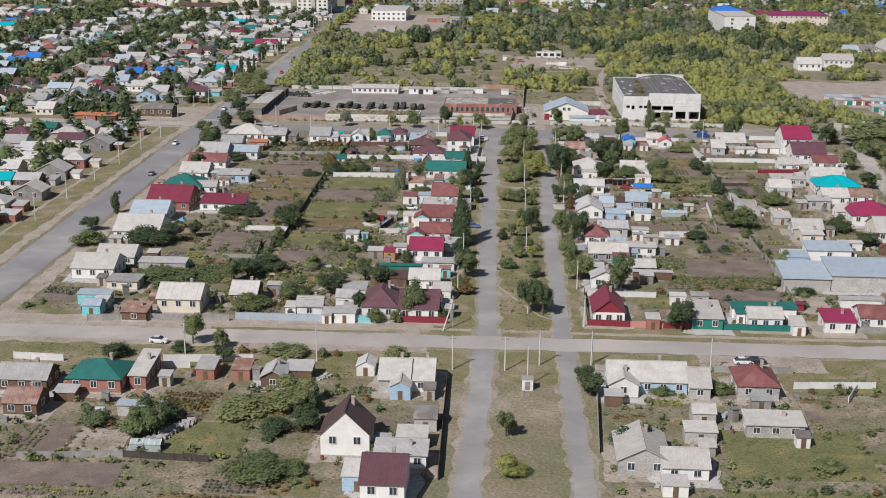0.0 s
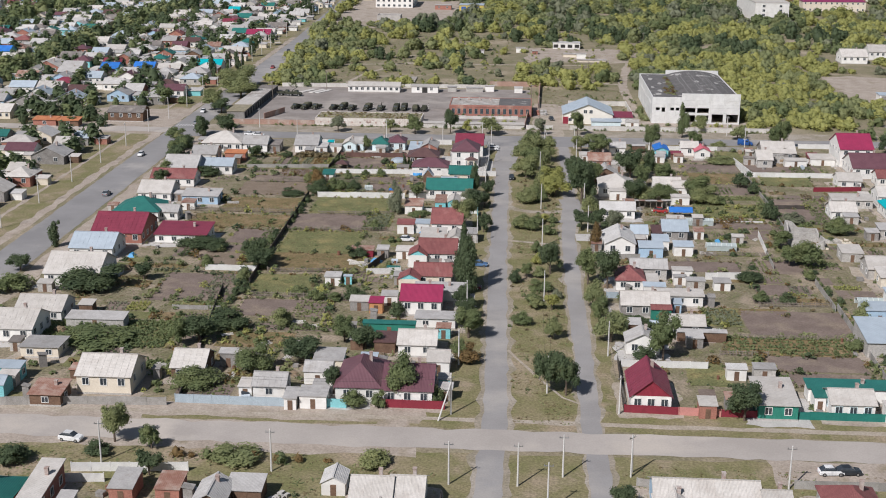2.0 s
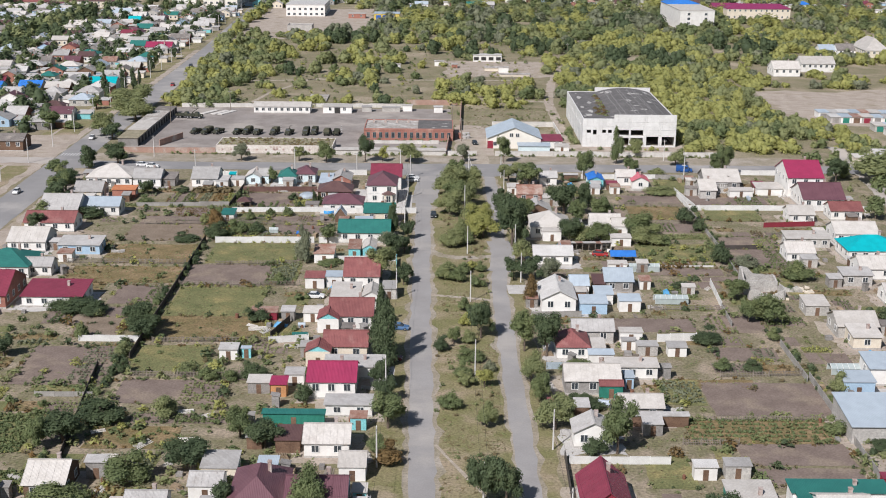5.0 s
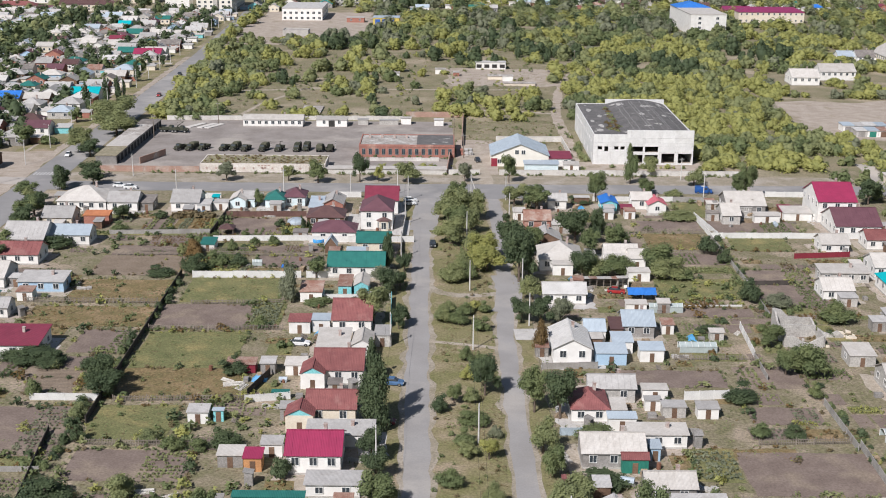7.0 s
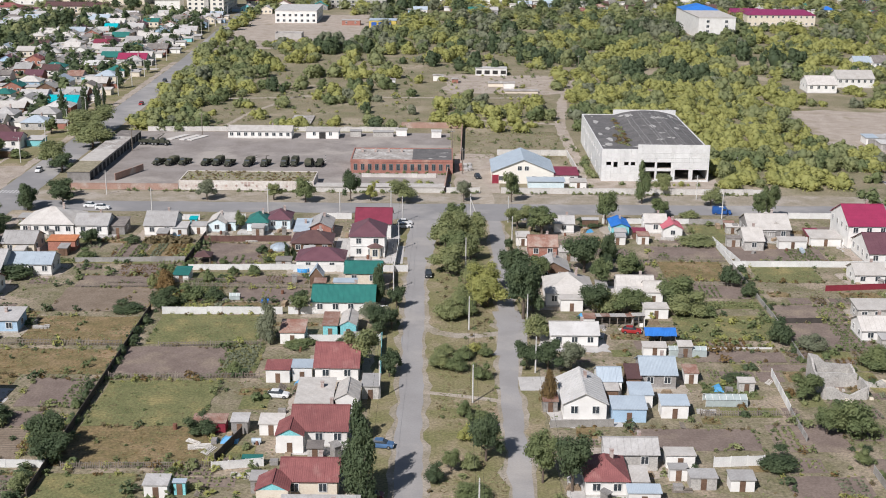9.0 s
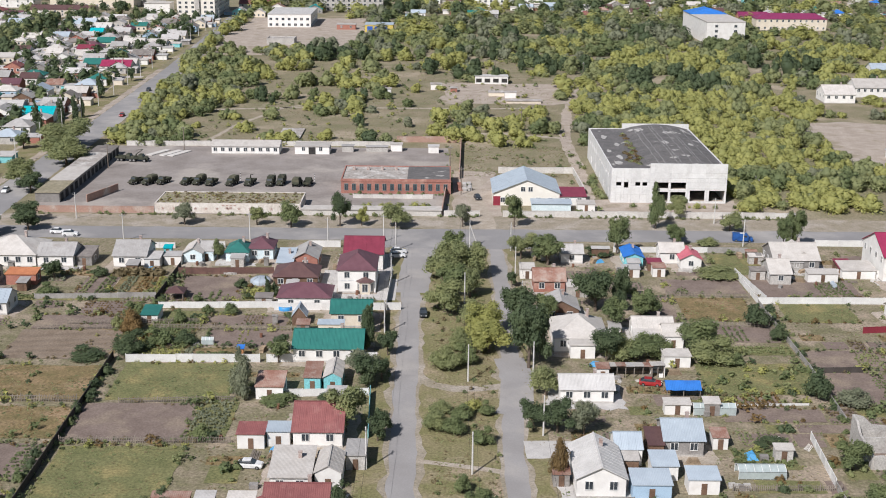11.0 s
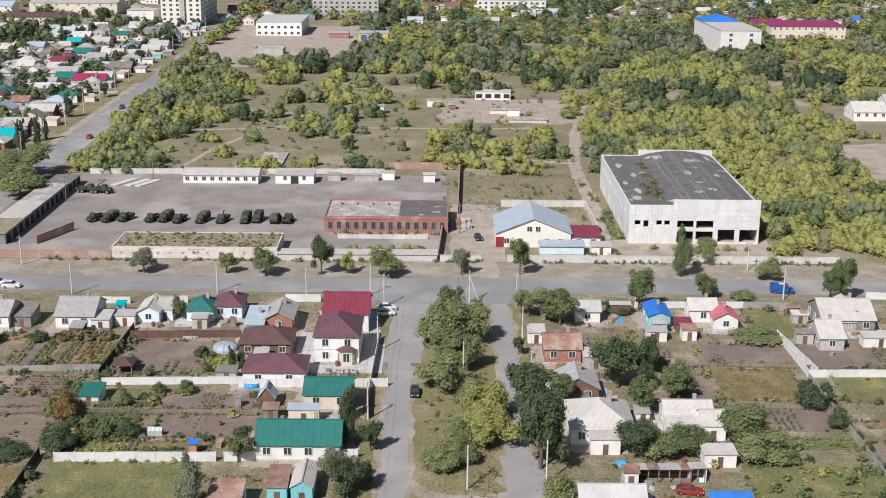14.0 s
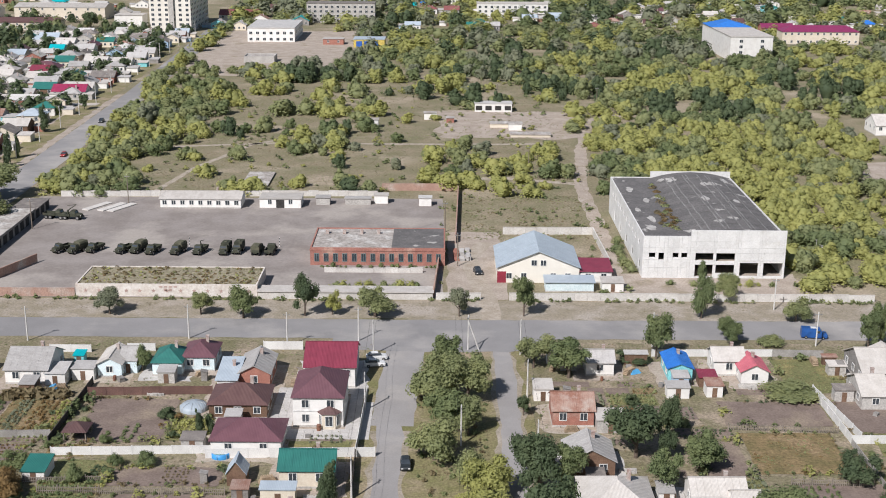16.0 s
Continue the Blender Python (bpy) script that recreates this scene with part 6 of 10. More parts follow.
def clutter_meshes():
    rng = random.Random(3)
    b = Build()
    for j in range(4):
        for k in range(9 - j):
            b.tube((-1.2 + 0.3 * k + 0.15 * j, -0.45, 0.13 + 0.25 * j), (-1.2 + 0.3 * k + 0.15 * j, 0.45, 0.13 + 0.25 * j), 0.14, 0.13, 6)
    CLUTTER_KIT["woodpile"] = (b.mesh("woodpile", LOG), "stack of split firewood beside a house", "firewood")
    b = Build()
    for k in range(7):
        a = rng.uniform(-0.25, 0.25)
        b.slab([(-1.6, -0.6 + k * 0.18, 0.08 + 0.05 * k), (1.6, -0.6 + k * 0.18 + a, 0.08 + 0.05 * k), (1.6, -0.45 + k * 0.18 + a, 0.08 + 0.05 * k), (-1.6, -0.45 + k * 0.18, 0.08 + 0.05 * k)], 0.05)
    CLUTTER_KIT["plank_heap"] = (b.mesh("plank_heap", PICKET), "loose heap of weathered planks in a yard", "planks")
    CLUTTER_KIT["barrel"] = (Build().tube((0, 0, 0), (0, 0, 0.9), 0.32, 0.32, 10).tube((0, 0, 0.3), (0, 0, 0.34), 0.34, 0.34, 10).tube((0, 0, 0.6), (0, 0, 0.64), 0.34, 0.34, 10).mesh("barrel", BARREL), "rusty steel water barrel in a garden", "barrel")
    CLUTTER_KIT["crate"] = (Build().box(-0.6, -0.45, 0, 0.6, 0.45, 0.75).box(-0.64, -0.49, 0.6, 0.64, 0.49, 0.68).box(-0.64, -0.49, 0.1, 0.64, 0.49, 0.18).mesh("crate", WALLS["grey"]), "grey wooden bin in a garden", "bin")
    b = Build()
    for k in range(14):
        x, y, s = rng.uniform(-1.4, 1.4), rng.uniform(-1, 1), rng.uniform(0.2, 0.5)
        b.box(x - s, y - s * 0.6, 0, x + s, y + s * 0.6, rng.uniform(0.15, 0.5))
    CLUTTER_KIT["rubble_heap"] = (b.mesh("rubble_heap", WALLS["bare"]), "heap of broken bricks and rubble", "rubble")
    b = Build().box(-0.55, -0.6, 0, 0.55, 0.6, 2.0).slab([(-0.7, -0.75, 2.05), (0.7, -0.75, 2.05), (0.7, 0.75, 2.3), (-0.7, 0.75, 2.3)], 0.08)
    CLUTTER_KIT["privy"] = (b.mesh("privy", WALLS["grey"]), "narrow wooden garden privy", "privy")
    CLUTTER_KIT["tank"] = (Build().tube((-0.9, 0, 0.75), (0.9, 0, 0.75), 0.5, 0.5, 12).box(-0.7, -0.4, 0, -0.5, 0.4, 0.5).box(0.5, -0.4, 0, 0.7, 0.4, 0.5).mesh("tank", ROOFS["bluegrey"]), "grey steel water tank on a stand", "tank")
    CLUTTER_KIT["tarpaulin_heap"] = (Build().poly([(-1.3, -0.9, 0), (1.3, -0.9, 0), (1.3, 0.9, 0), (-1.3, 0.9, 0), (-0.6, -0.3, 0.8), (0.7, -0.2, 0.9), (0.5, 0.4, 0.75), (-0.5, 0.35, 0.85)], [(0, 1, 5, 4), (1, 2, 6, 5), (2, 3, 7, 6), (3, 0, 4, 7), (4, 5, 6, 7), (3, 2, 1, 0)]).mesh("tarpaulin_heap", TARP), "heap covered by a blue tarpaulin", "tarpaulin")


clutter_meshes()


def strew_clutter():
    rng = random.Random(8)
    kinds = ["woodpile", "plank_heap", "barrel", "crate", "rubble_heap", "plank_heap", "privy", "woodpile", "tank", "barrel", "crate", "tarpaulin_heap"]
    near = [h for h in HOUSES if h[4] and abs(h[0]) < 128 and h[1] < 90]
    made = 0
    for x, y, w, d, _ in near:
        for _ in range(3):
            side = rng.choice((-1, 1))
            px = x + side * (w / 2 + rng.uniform(1.2, 4.0)) if rng.random() < 0.6 else x + rng.uniform(-w / 2, w / 2)
            py = y - d / 2 - rng.uniform(1.0, 4.5) if abs(px - x) < w / 2 else y + rng.uniform(-d / 2, d / 2)
            if -18.5 < px < 14 or (17 < px < 31 and -14 < py < -2) or any(abs(px - h[0]) < h[2] / 2 + 1.3 and abs(py - h[1]) < h[3] / 2 + 1.3 for h in HOUSES):
                continue
            if -166 < py < -143:
                continue
            if made % 3 == 2 and rng.random() < 0.8:
                made += 1
                ww, dd = rng.uniform(2.2, 4.2), rng.uniform(2.0, 3.4)
                if not any(abs(px - h[0]) < (h[2] + ww) / 2 + 0.3 and abs(py - h[1]) < (h[3] + dd) / 2 + 0.3 for h in HOUSES):
                    house(px, py, ww, dd, rng.uniform(1.9, 2.4), 0.35, "shed", rng.choice(("grey", "light", "grey", "dark", "rust")), rng.choice(("grey", "bare", "grey", "wood", "white")), front=0)
                continue
            kind = kinds[made % len(kinds)]
            me, label, cat = CLUTTER_KIT[kind]
            s = rng.uniform(0.8, 1.25)
            ob = piece(kind, me, None, (px, py, 0.0), rng.choice((0, 90, rng.uniform(0, 180))), label, (s, s, s))
            tagged(ob, category=cat, group="yard clutter", kind="stuff" if kind in ("woodpile", "plank_heap", "rubble_heap") else "")
            made += 1


strew_clutter()

# ---- gardens behind the villa ----
for strip in (("olive", -88.6, -86.6), ("green", -84.9, -82.4), ("grey", -79.9, -76.6), ("brown", -76.2, -72.6), ("yellow", -72.2, -69.6)):
    rows_of_plants(strip[1], 48.6, strip[2], 61.6, strip[0], 0.95, 0.42, "strips of late garden vegetables", "y")
rows_of_plants(-82.9, 62.9, -71.9, 64.3, "straw", 0.5, 1.5, "row of dry standing maize", "x")
rows_of_plants(-83.6, 36.5, -72.6, 43.4, "brown", 1.25, 0.3, "thin rows of faded garden vegetables", "x")
rows_of_plants(-74.4, 36.5, -72.2, 43.4, "yellow", 1.0, 0.35, "thin rows of faded garden vegetables", "x")
rows_of_plants(-58.6, 46.2, -54.4, 52.0, "green", 1.7, 0.45, "rows of garden vegetables", "y")
rows_of_plants(-47.6, 29.6, -43.8, 35.4, "straw", 1.0, 0.28, "thin rows of faded garden vegetables", "x")
rows_of_plants(-59.0, 29.8, -56.3, 35.4, "dark", 1.2, 0.5, "dark green vegetable bed", "x")
rows_of_plants(-64.5, 30.0, -60.0, 32.0, "olive", 0.9, 0.4, "rows of garden vegetables", "x")
rows_of_plants(-47.3, 17.6, -44.9, 26.3, "yellow", 1.1, 0.28, "thin rows of faded garden vegetables", "y")
rows_of_plants(-54.3, 19.8, -53.2, 26.0, "green", 0.8, 0.5, "row of garden vegetables", "y")
rows_of_plants(-56.3, 10.6, -55.0, 16.2, "grey", 0.8, 0.5, "row of pale cabbages", "y")
rows_of_plants(-66.0, 10.8, -57.6, 15.2, "yellow", 1.1, 0.4, "rows of yellowing garden vegetables", "x")
rows_of_plants(-54.0, 11.0, -46.6, 13.6, "green", 1.1, 0.6, "rows of garden vegetables", "x")
rows_of_plants(-63.2, 19.2, -61.6, 21.2, "rust", 0.6, 0.8, "red autumn flowers in a bed", "x")
rows_of_plants(-65.0, 16.6, -62.6, 17.8, "rust", 0.5, 0.45, "orange marigolds in a bed", "x")
rows_of_plants(-68.0, 19.4, -65.6, 22.6, "brown", 0.9, 0.7, "rusty perennials in a bed", "x")
for k in range(3):
    b = Build().box(-61.2, 16.9 + 1.5 * k, 0, -58.9, 18.0 + 1.5 * k, 0.3)
    bed = thing("raised_bed", "low dark raised vegetable bed with wooden sides", "garden bed", (0, 0, 0), group="raised beds")
    piece("soil_filling", b.mesh("soil_filling", SOIL), bed)
    piece("side_board", Build().box(-61.28, 16.84 + 1.5 * k, 0, -61.2, 18.06 + 1.5 * k, 0.36).mesh("side_board", FENCE_PAINT["dark"]), bed)
    piece("side_board", Build().box(-58.9, 16.84 + 1.5 * k, 0, -58.82, 18.06 + 1.5 * k, 0.36).mesh("side_board", FENCE_PAINT["dark"]), bed)
    piece("side_board", Build().box(-61.2, 16.84 + 1.5 * k, 0, -58.9, 16.9 + 1.5 * k, 0.36).mesh("side_board", FENCE_PAINT["dark"]), bed)

POOL_BLUE = mat("blue_pool_liner", (0.05, 0.26, 0.55), 0.4, (0.04, 0.22, 0.48), 0.5)
POOL_WATER = mat("pool_water", (0.12, 0.24, 0.25), 0.08, (0.10, 0.2, 0.21), 0.5, bump=0.05, spec=0.6)


def frame_pool(x, y, r, h=0.9):
    ob = thing("frame_pool", "round blue frame pool with still water in a garden", "pool", (x, y, 0))
    outer = [(math.cos(k * math.tau / 28), math.sin(k * math.tau / 28)) for k in range(28)]
    b = Build()
    pts = [(c * q, s * q, z) for q, z in ((r, 0), (r, h), (r - 0.12, h), (r - 0.12, 0.1)) for c, s in outer]
    b.poly(pts, [(28 * j + k, 28 * j + (k + 1) % 28, 28 * j + 28 + (k + 1) % 28, 28 * j + 28 + k) for j in range(3) for k in range(28)])
    piece("liner", b.mesh("liner", POOL_BLUE, True), ob)
    piece("water", Build().slab([(c * (r - 0.13), s * (r - 0.13), h - 0.15) for c, s in outer], 0.1).mesh("water", POOL_WATER), ob, label="still dark pool water")
    for k in range(0, 28, 4):
        c, s = outer[k]
        piece("leg", Build().tube((c * (r + 0.06), s * (r + 0.06), 0), (c * (r + 0.06), s * (r + 0.06), h), 0.035, 0.035, 6).mesh("leg", STEEL), ob)


frame_pool(-39.6, 40.0, 1.7)


def covered_dome(x, y, r, h):
    """A round domed cover of grey sheet on ribs, with nothing modelled beneath it."""
    ob = thing("dome_cover", "round grey domed sheet cover standing in a garden", "pool", (x, y, 0))
    verts, faces, n = [], [], 24
    rings = [(1.0, 0.0), (1.0, 0.45), (0.9, 0.62), (0.65, 0.84), (0.3, 0.97)]
    for q, z in rings:
        verts += [(r * q * math.cos(k * math.tau / n), r * q * math.sin(k * math.tau / n), h * z) for k in range(n)]
    verts.append((0, 0, h))
    for j in range(4):
        faces += [(n * j + k, n * j + (k + 1) % n, n * j + n + (k + 1) % n, n * j + n + k) for k in range(n)]
    faces += [(4 * n + k, 4 * n + (k + 1) % n, 5 * n) for k in range(n)]
    piece("cover", mesh_of("cover", verts, faces, ROOFS["bluegrey"], True), ob)
    for k in range(8):
        a = k * math.tau / 8
        b = Build()
        for (qa, za), (qb, zb) in zip(rings, rings[1:]):
            b.tube((r * qa * math.cos(a), r * qa * math.sin(a), h * za + 0.03), (r * qb * math.cos(a), r * qb * math.sin(a), h * zb + 0.03), 0.04, 0.04, 5)
        piece("rib", b.mesh("rib", STEEL), ob)


covered_dome(-47.8, 58.6, 2.5, 1.5)


def gazebo(x, y, w, h, roof):
    ob = thing("gazebo", "low square garden gazebo under a dark brown hipped roof", "gazebo", (x, y, 0))
    for sx in (-1, 1):
        for sy in (-1, 1):
            piece("post", Build().box(sx * w * 0.42 - 0.08, sy * w * 0.42 - 0.08, 0, sx * w * 0.42 + 0.08, sy * w * 0.42 + 0.08, h).mesh("post", PICKET), ob)
    q = w / 2
    b = Build().poly([(-q, -q, h), (q, -q, h), (q, q, h), (-q, q, h), (0, 0, h + w * 0.27)], [(0, 1, 4), (1, 2, 4), (2, 3, 4), (3, 0, 4), (3, 2, 1, 0)])
    piece("roof", b.mesh("roof", ROOFS[roof]), ob)
    piece("bench", Build().box(-q * 0.8, q * 0.6, 0.35, q * 0.8, q * 0.8, 0.45).box(-q * 0.8, q * 0.6, 0, -q * 0.7, q * 0.8, 0.35).box(q * 0.7, q * 0.6, 0, q * 0.8, q * 0.8, 0.35).mesh("bench", PICKET), ob)


def open_shed(x, y, w, d, h, bays, roof, wall, words):
    """A lean-to shed whose front bays stand open: back and side walls, posts, a low wall in some bays, a shelf inside, loose roof sheets."""
    ob = thing("open_shed", words, "shed", (x, y, 0))
    piece("back_wall", Build().box(-w / 2, d / 2 - 0.12, -0.05, w / 2, d / 2, h - 0.1).mesh("back_wall", wall), ob)
    for sx in (-1, 1):
        piece("side_wall", Build().poly([(sx * w / 2 - 0.06, -d / 2, -0.05), (sx * w / 2 - 0.06, d / 2 - 0.12, -0.05), (sx * w / 2 - 0.06, d / 2 - 0.12, h - 0.12), (sx * w / 2 - 0.06, -d / 2, h + 0.18), (sx * w / 2 + 0.06, -d / 2, -0.05), (sx * w / 2 + 0.06, d / 2 - 0.12, -0.05), (sx * w / 2 + 0.06, d / 2 - 0.12, h - 0.12), (sx * w / 2 + 0.06, -d / 2, h + 0.18)], [(0, 1, 2, 3), (7, 6, 5, 4), (0, 4, 5, 1), (1, 5, 6, 2), (2, 6, 7, 3), (3, 7, 4, 0)]).mesh("side_wall", wall), ob)
    for k in range(bays + 1):
        px = -w / 2 + 0.16 + (w - 0.32) * k / bays
        piece("post", Build().box(px - 0.07, -d / 2, -0.05, px + 0.07, -d / 2 + 0.14, h + 0.16).mesh("post", PICKET), ob)
    for k in range(bays):
        a, b = -w / 2 + w * k / bays, -w / 2 + w * (k + 1) / bays
        if k % 3 == 1:
            piece("low_wall", Build().box(a + 0.25, -d / 2 + 0.02, -0.05, b - 0.25, -d / 2 + 0.1, 0.8).mesh("low_wall", wall), ob)
        piece("roof_sheet", Build().slab([(a - 0.1, -d / 2 - 0.35, h + 0.22 + 0.05 * (k % 2)), (b + 0.08, -d / 2 - 0.35, h + 0.24 + 0.05 * (k % 2)), (b + 0.08, d / 2 + 0.15, h - 0.08 + 0.05 * (k % 2)), (a - 0.1, d / 2 + 0.15, h - 0.1 + 0.05 * (k % 2))], 0.05).mesh("roof_sheet", roof[k % len(roof)]), ob)
    piece("shelf", Build().box(-w / 2 + 0.2, d / 2 - 0.7, 0.75, w / 2 - 0.2, d / 2 - 0.14, 0.82).mesh("shelf", PICKET), ob)


def canopy(x, y, w, d, h, rise):
    """A ridged tarpaulin on posts, with a low plank side."""
    ob = thing("canopy", "bright blue ridged canopy on wooden posts over a garden terrace", "canopy", (x, y, 0))
    for sx in (-1, 0, 1):
        for sy in (-1, 1):
            piece("post", Build().box(sx * w * 0.46 - 0.06, sy * d * 0.44 - 0.06, -0.05, sx * w * 0.46 + 0.06, sy * d * 0.44 + 0.06, h + 0.1).mesh("post", PICKET), ob)
    for sy in (-1, 1):
        n = 8
        pts = []
        for k in range(n + 1):
            u, sag = -w / 2 + w * k / n, 0.06 * math.sin(k * 2.1)
            pts += [(u, sy * d / 2, h + sag), (u, sy * 0.01, h + rise + 0.3 * sag), (u, sy * 0.01, h + rise + 0.3 * sag - 0.04), (u, sy * d / 2, h + sag - 0.04)]
        faces = [(4 * k + j, 4 * k + (j + 1) % 4, 4 * k + 4 + (j + 1) % 4, 4 * k + 4 + j) for k in range(n) for j in range(4)] + [(0, 1, 2, 3), (4 * n + 3, 4 * n + 2, 4 * n + 1, 4 * n)]
        piece("cover", Build().poly(pts, faces).mesh("cover", ROOFS["blue"]), ob)
    piece("side_board", Build().box(-w * 0.46, -d * 0.44 - 0.03, 0.0, w * 0.46, -d * 0.44 + 0.03, 0.75).mesh("side_board", PICKET), ob)
    piece("table", Build().box(-1.0, -0.4, 0.7, 1.0, 0.4, 0.76).box(-0.9, -0.3, 0, -0.8, 0.3, 0.7).box(0.8, -0.3, 0, 0.9, 0.3, 0.7).mesh("table", PICKET), ob)


open_shed(31.2, 3.6, 8.6, 2.4, 2.3, 5, (ROOFS["light"], ROOFS["rust"], ROOFS["grey"]), PICKET, "broken open-fronted wooden shed with patched sheet roof")
open_shed(36.6, 3.9, 2.6, 2.4, 2.4, 2, (ROOFS["light"],), WALLS["white"], "small open-fronted white shed beside the garden")
canopy(39.6, -5.9, 6.6, 4.2, 2.0, 1.1)
gazebo(-65.2, 46.6, 4.4, 1.9, "brown")
house(-67.6, 33.0, 3.6, 5.0, 1.8, 0.5, "shed", "green", "white", front=0)
if not any(abs(h[0] + 45) < 1.5 and abs(h[1] - 11.6) < 1.5 for h in HOUSES):
    house(-45.0, 11.8, 1.2, 1.2, 1.9, 0.25, "shed", "blue", "orange", front=0)
glasshouse(-52.8, 18.4, 2.4, 1.2, 1.0)
for x, y, rz, kind in ((-44.2, 16.2, 10, "plank_heap"), (-41.0, 14.6, 80, "woodpile"), (-39.4, 15.8, 0, "crate"), (-54.9, 17.0, 20, "crate"), (-56.2, 64.6, 10, "rubble_heap"), (-60.0, 66.4, 0, "plank_heap"), (-63.5, 66.0, 30, "barrel"), (-38.5, 65.8, 0, "woodpile"), (-42.5, 22.4, 90, "barrel")):
    me, label, cat = CLUTTER_KIT[kind]
    tagged(piece(kind, me, None, (x, y, 0.0), rz, label), category=cat, group="yard clutter", kind="stuff" if kind in ("woodpile", "plank_heap", "rubble_heap") else "")

BOARD = mat("bleached_boards", (0.62, 0.59, 0.54), 0.85, (0.48, 0.44, 0.39), 0.9, fine=4.0, fine_amount=0.25)
for x, y, rz, s in ((-46.2, -57.4, 12, 1.2), (-44.4, -58.6, 70, 1.0), (-47.6, -55.6, -30, 0.9), (-63.5, -133.5, 20, 1.1), (-60.5, -131.0, 75, 1.0), (-50.0, -112.5, 5, 1.2), (-48.5, -102.0, 40, 0.9), (-53.0, -100.5, 15, 1.0), (-57.5, -114.0, 60, 1.1), (-62.0, -118.5, 5, 0.9), (-51.5, -121.0, 80, 1.0), (-66.5, -109.0, 30, 0.8), (33.0, 1.0, 20, 0.6), (29.0, 0.6, 75, 0.6), (52.0, -24.0, 10, 0.8), (57.0, -27.5, 60, 0.8)):
    me = CLUTTER_KIT["plank_heap"][0].copy()
    me.materials[0] = BOARD
    tagged(piece("plank_heap", me, None, (x, y, 0.0), rz, "loose heap of bleached white boards", (s, s, s)), category="planks", kind="stuff")


def ruin_shell(x, y):
    """A house stripped to broken grey walls, with rubble beside it."""
    ob = thing("ruined_house", "roofless pale grey house shell with broken walls and rubble", "ruin", (x, y, 0))
    wall = WALLS["bare"]

    def broken(ax, ay, bx, by, heights):
        n = len(heights) - 1
        d = Vector((bx - ax, by - ay)).normalized()
        o = Vector((-d.y, d.x)) * 0.2
        pts, faces = [], []
        for k, h in enumerate(heights):
            px, py = ax + (bx - ax) * k / n, ay + (by - ay) * k / n
            pts += [(px + o.x, py + o.y, -0.1), (px - o.x, py - o.y, -0.1), (px - o.x, py - o.y, h), (px + o.x, py + o.y, h)]
        for k in range(n):
            i, j = 4 * k, 4 * k + 4
            faces += [(i + 1, j + 1, j + 2, i + 2), (j, i, i + 3, j + 3), (i + 3, i + 2, j + 2, j + 3)]
        faces += [(0, 1, 2, 3), (4 * n + 3, 4 * n + 2, 4 * n + 1, 4 * n)]
        piece("wall", Build().poly(pts, faces).mesh("wall", wall), ob)

    broken(-5.0, -5.5, -5.0, 5.5, (2.4, 2.9, 2.9, 3.1, 4.6, 4.8))
    broken(-4.8, 5.5, 3.2, 5.5, (4.8, 4.4, 2.9, 2.8, 2.6, 2.7))
    broken(-4.8, -5.5, 3.0, -5.5, (2.4, 2.5, 1.4, 0.9, 1.8, 2.6))
    broken(3.2, -5.3, 3.2, 5.3, (2.6, 2.7, 2.2, 1.0, 2.4, 2.7))
    broken(-4.8, 0.6, 3.0, 0.6, (2.9, 2.8, 2.9, 2.6, 2.7))
    broken(3.4, 0.6, 9.0, 0.2, (2.2, 1.2, 0.8, 1.6, 0.6))
    rng = random.Random(4)
    for _ in range(26):
        a, b, q = rng.uniform(-4, 12), rng.uniform(-6.5, 5), rng.uniform(0.25, 0.8)
        piece("rubble", Build().slab([(a - q, b - q * 0.6, rng.uniform(0.2, 0.7)), (a + q, b - q * 0.7, rng.uniform(0.1, 0.5)), (a + q * 0.9, b + q * 0.6, rng.uniform(0.1, 0.5)), (a - q * 0.8, b + q * 0.7, rng.uniform(0.2, 0.6))], 0.8).mesh("rubble", WALLS["bare" if rng.random() < 0.5 else "cream"]), ob)


ruin_shell(70.2, -29.6)
SCRAP_GREY = mat("grey_scrap", (0.36, 0.35, 0.345), 0.7, (0.22, 0.2, 0.19), 1.2, fine=4.0, fine_amount=0.3)
rng_s = random.Random(12)
scrap = Build()
for k in range(70):
    u = k / 69
    a, b, q = -70.6 + 7.4 * u + rng_s.uniform(-1.2, 1.2), -215.5 + 13.5 * u + rng_s.uniform(-1.0, 1.0), rng_s.uniform(0.25, 0.8)
    scrap.slab([(a - q, b - q * 0.4, rng_s.uniform(0.3, 1.1)), (a + q, b - q * 0.5, rng_s.uniform(0.2, 1.0)), (a + q * 0.9, b + q * 0.4, rng_s.uniform(0.3, 1.1)), (a - q, b + q * 0.5, rng_s.uniform(0.2, 1.0))], 0.9)
tagged(new("scrap_heap", scrap.mesh("scrap_heap", SCRAP_GREY)), "long heap of grey scrap and broken slabs in a garden", "scrap", kind="stuff")

# ---- slabs, pallets and huts by the depot ----
rng_y = random.Random(19)
for k in range(9):
    x, y = 0.2 + (k % 3) * 1.5, 150.5 + (k // 3) * 3.6 + rng_y.uniform(-0.4, 0.4)
    n = rng_y.randint(2, 5)
    b = Build()
    for j in range(n):
        s = rng_y.uniform(-0.08, 0.08)
        b.box(-0.6 + s, -1.2, 0.02 + 0.26 * j, 0.6 + s, 1.2, 0.22 + 0.26 * j)
    tagged(piece("slab_stack", b.mesh("slab_stack", CONCRETE if k % 3 else WALLS["brick"]), None, (x, y, 0.0), rng_y.uniform(-8, 8), "stack of stored concrete slabs beside the brick depot"), category="slabs", group="slab stacks")
house(97.0, 159.0, 6.0, 4.0, 2.4, 0.4, "shed", "grey", "white", front=1)

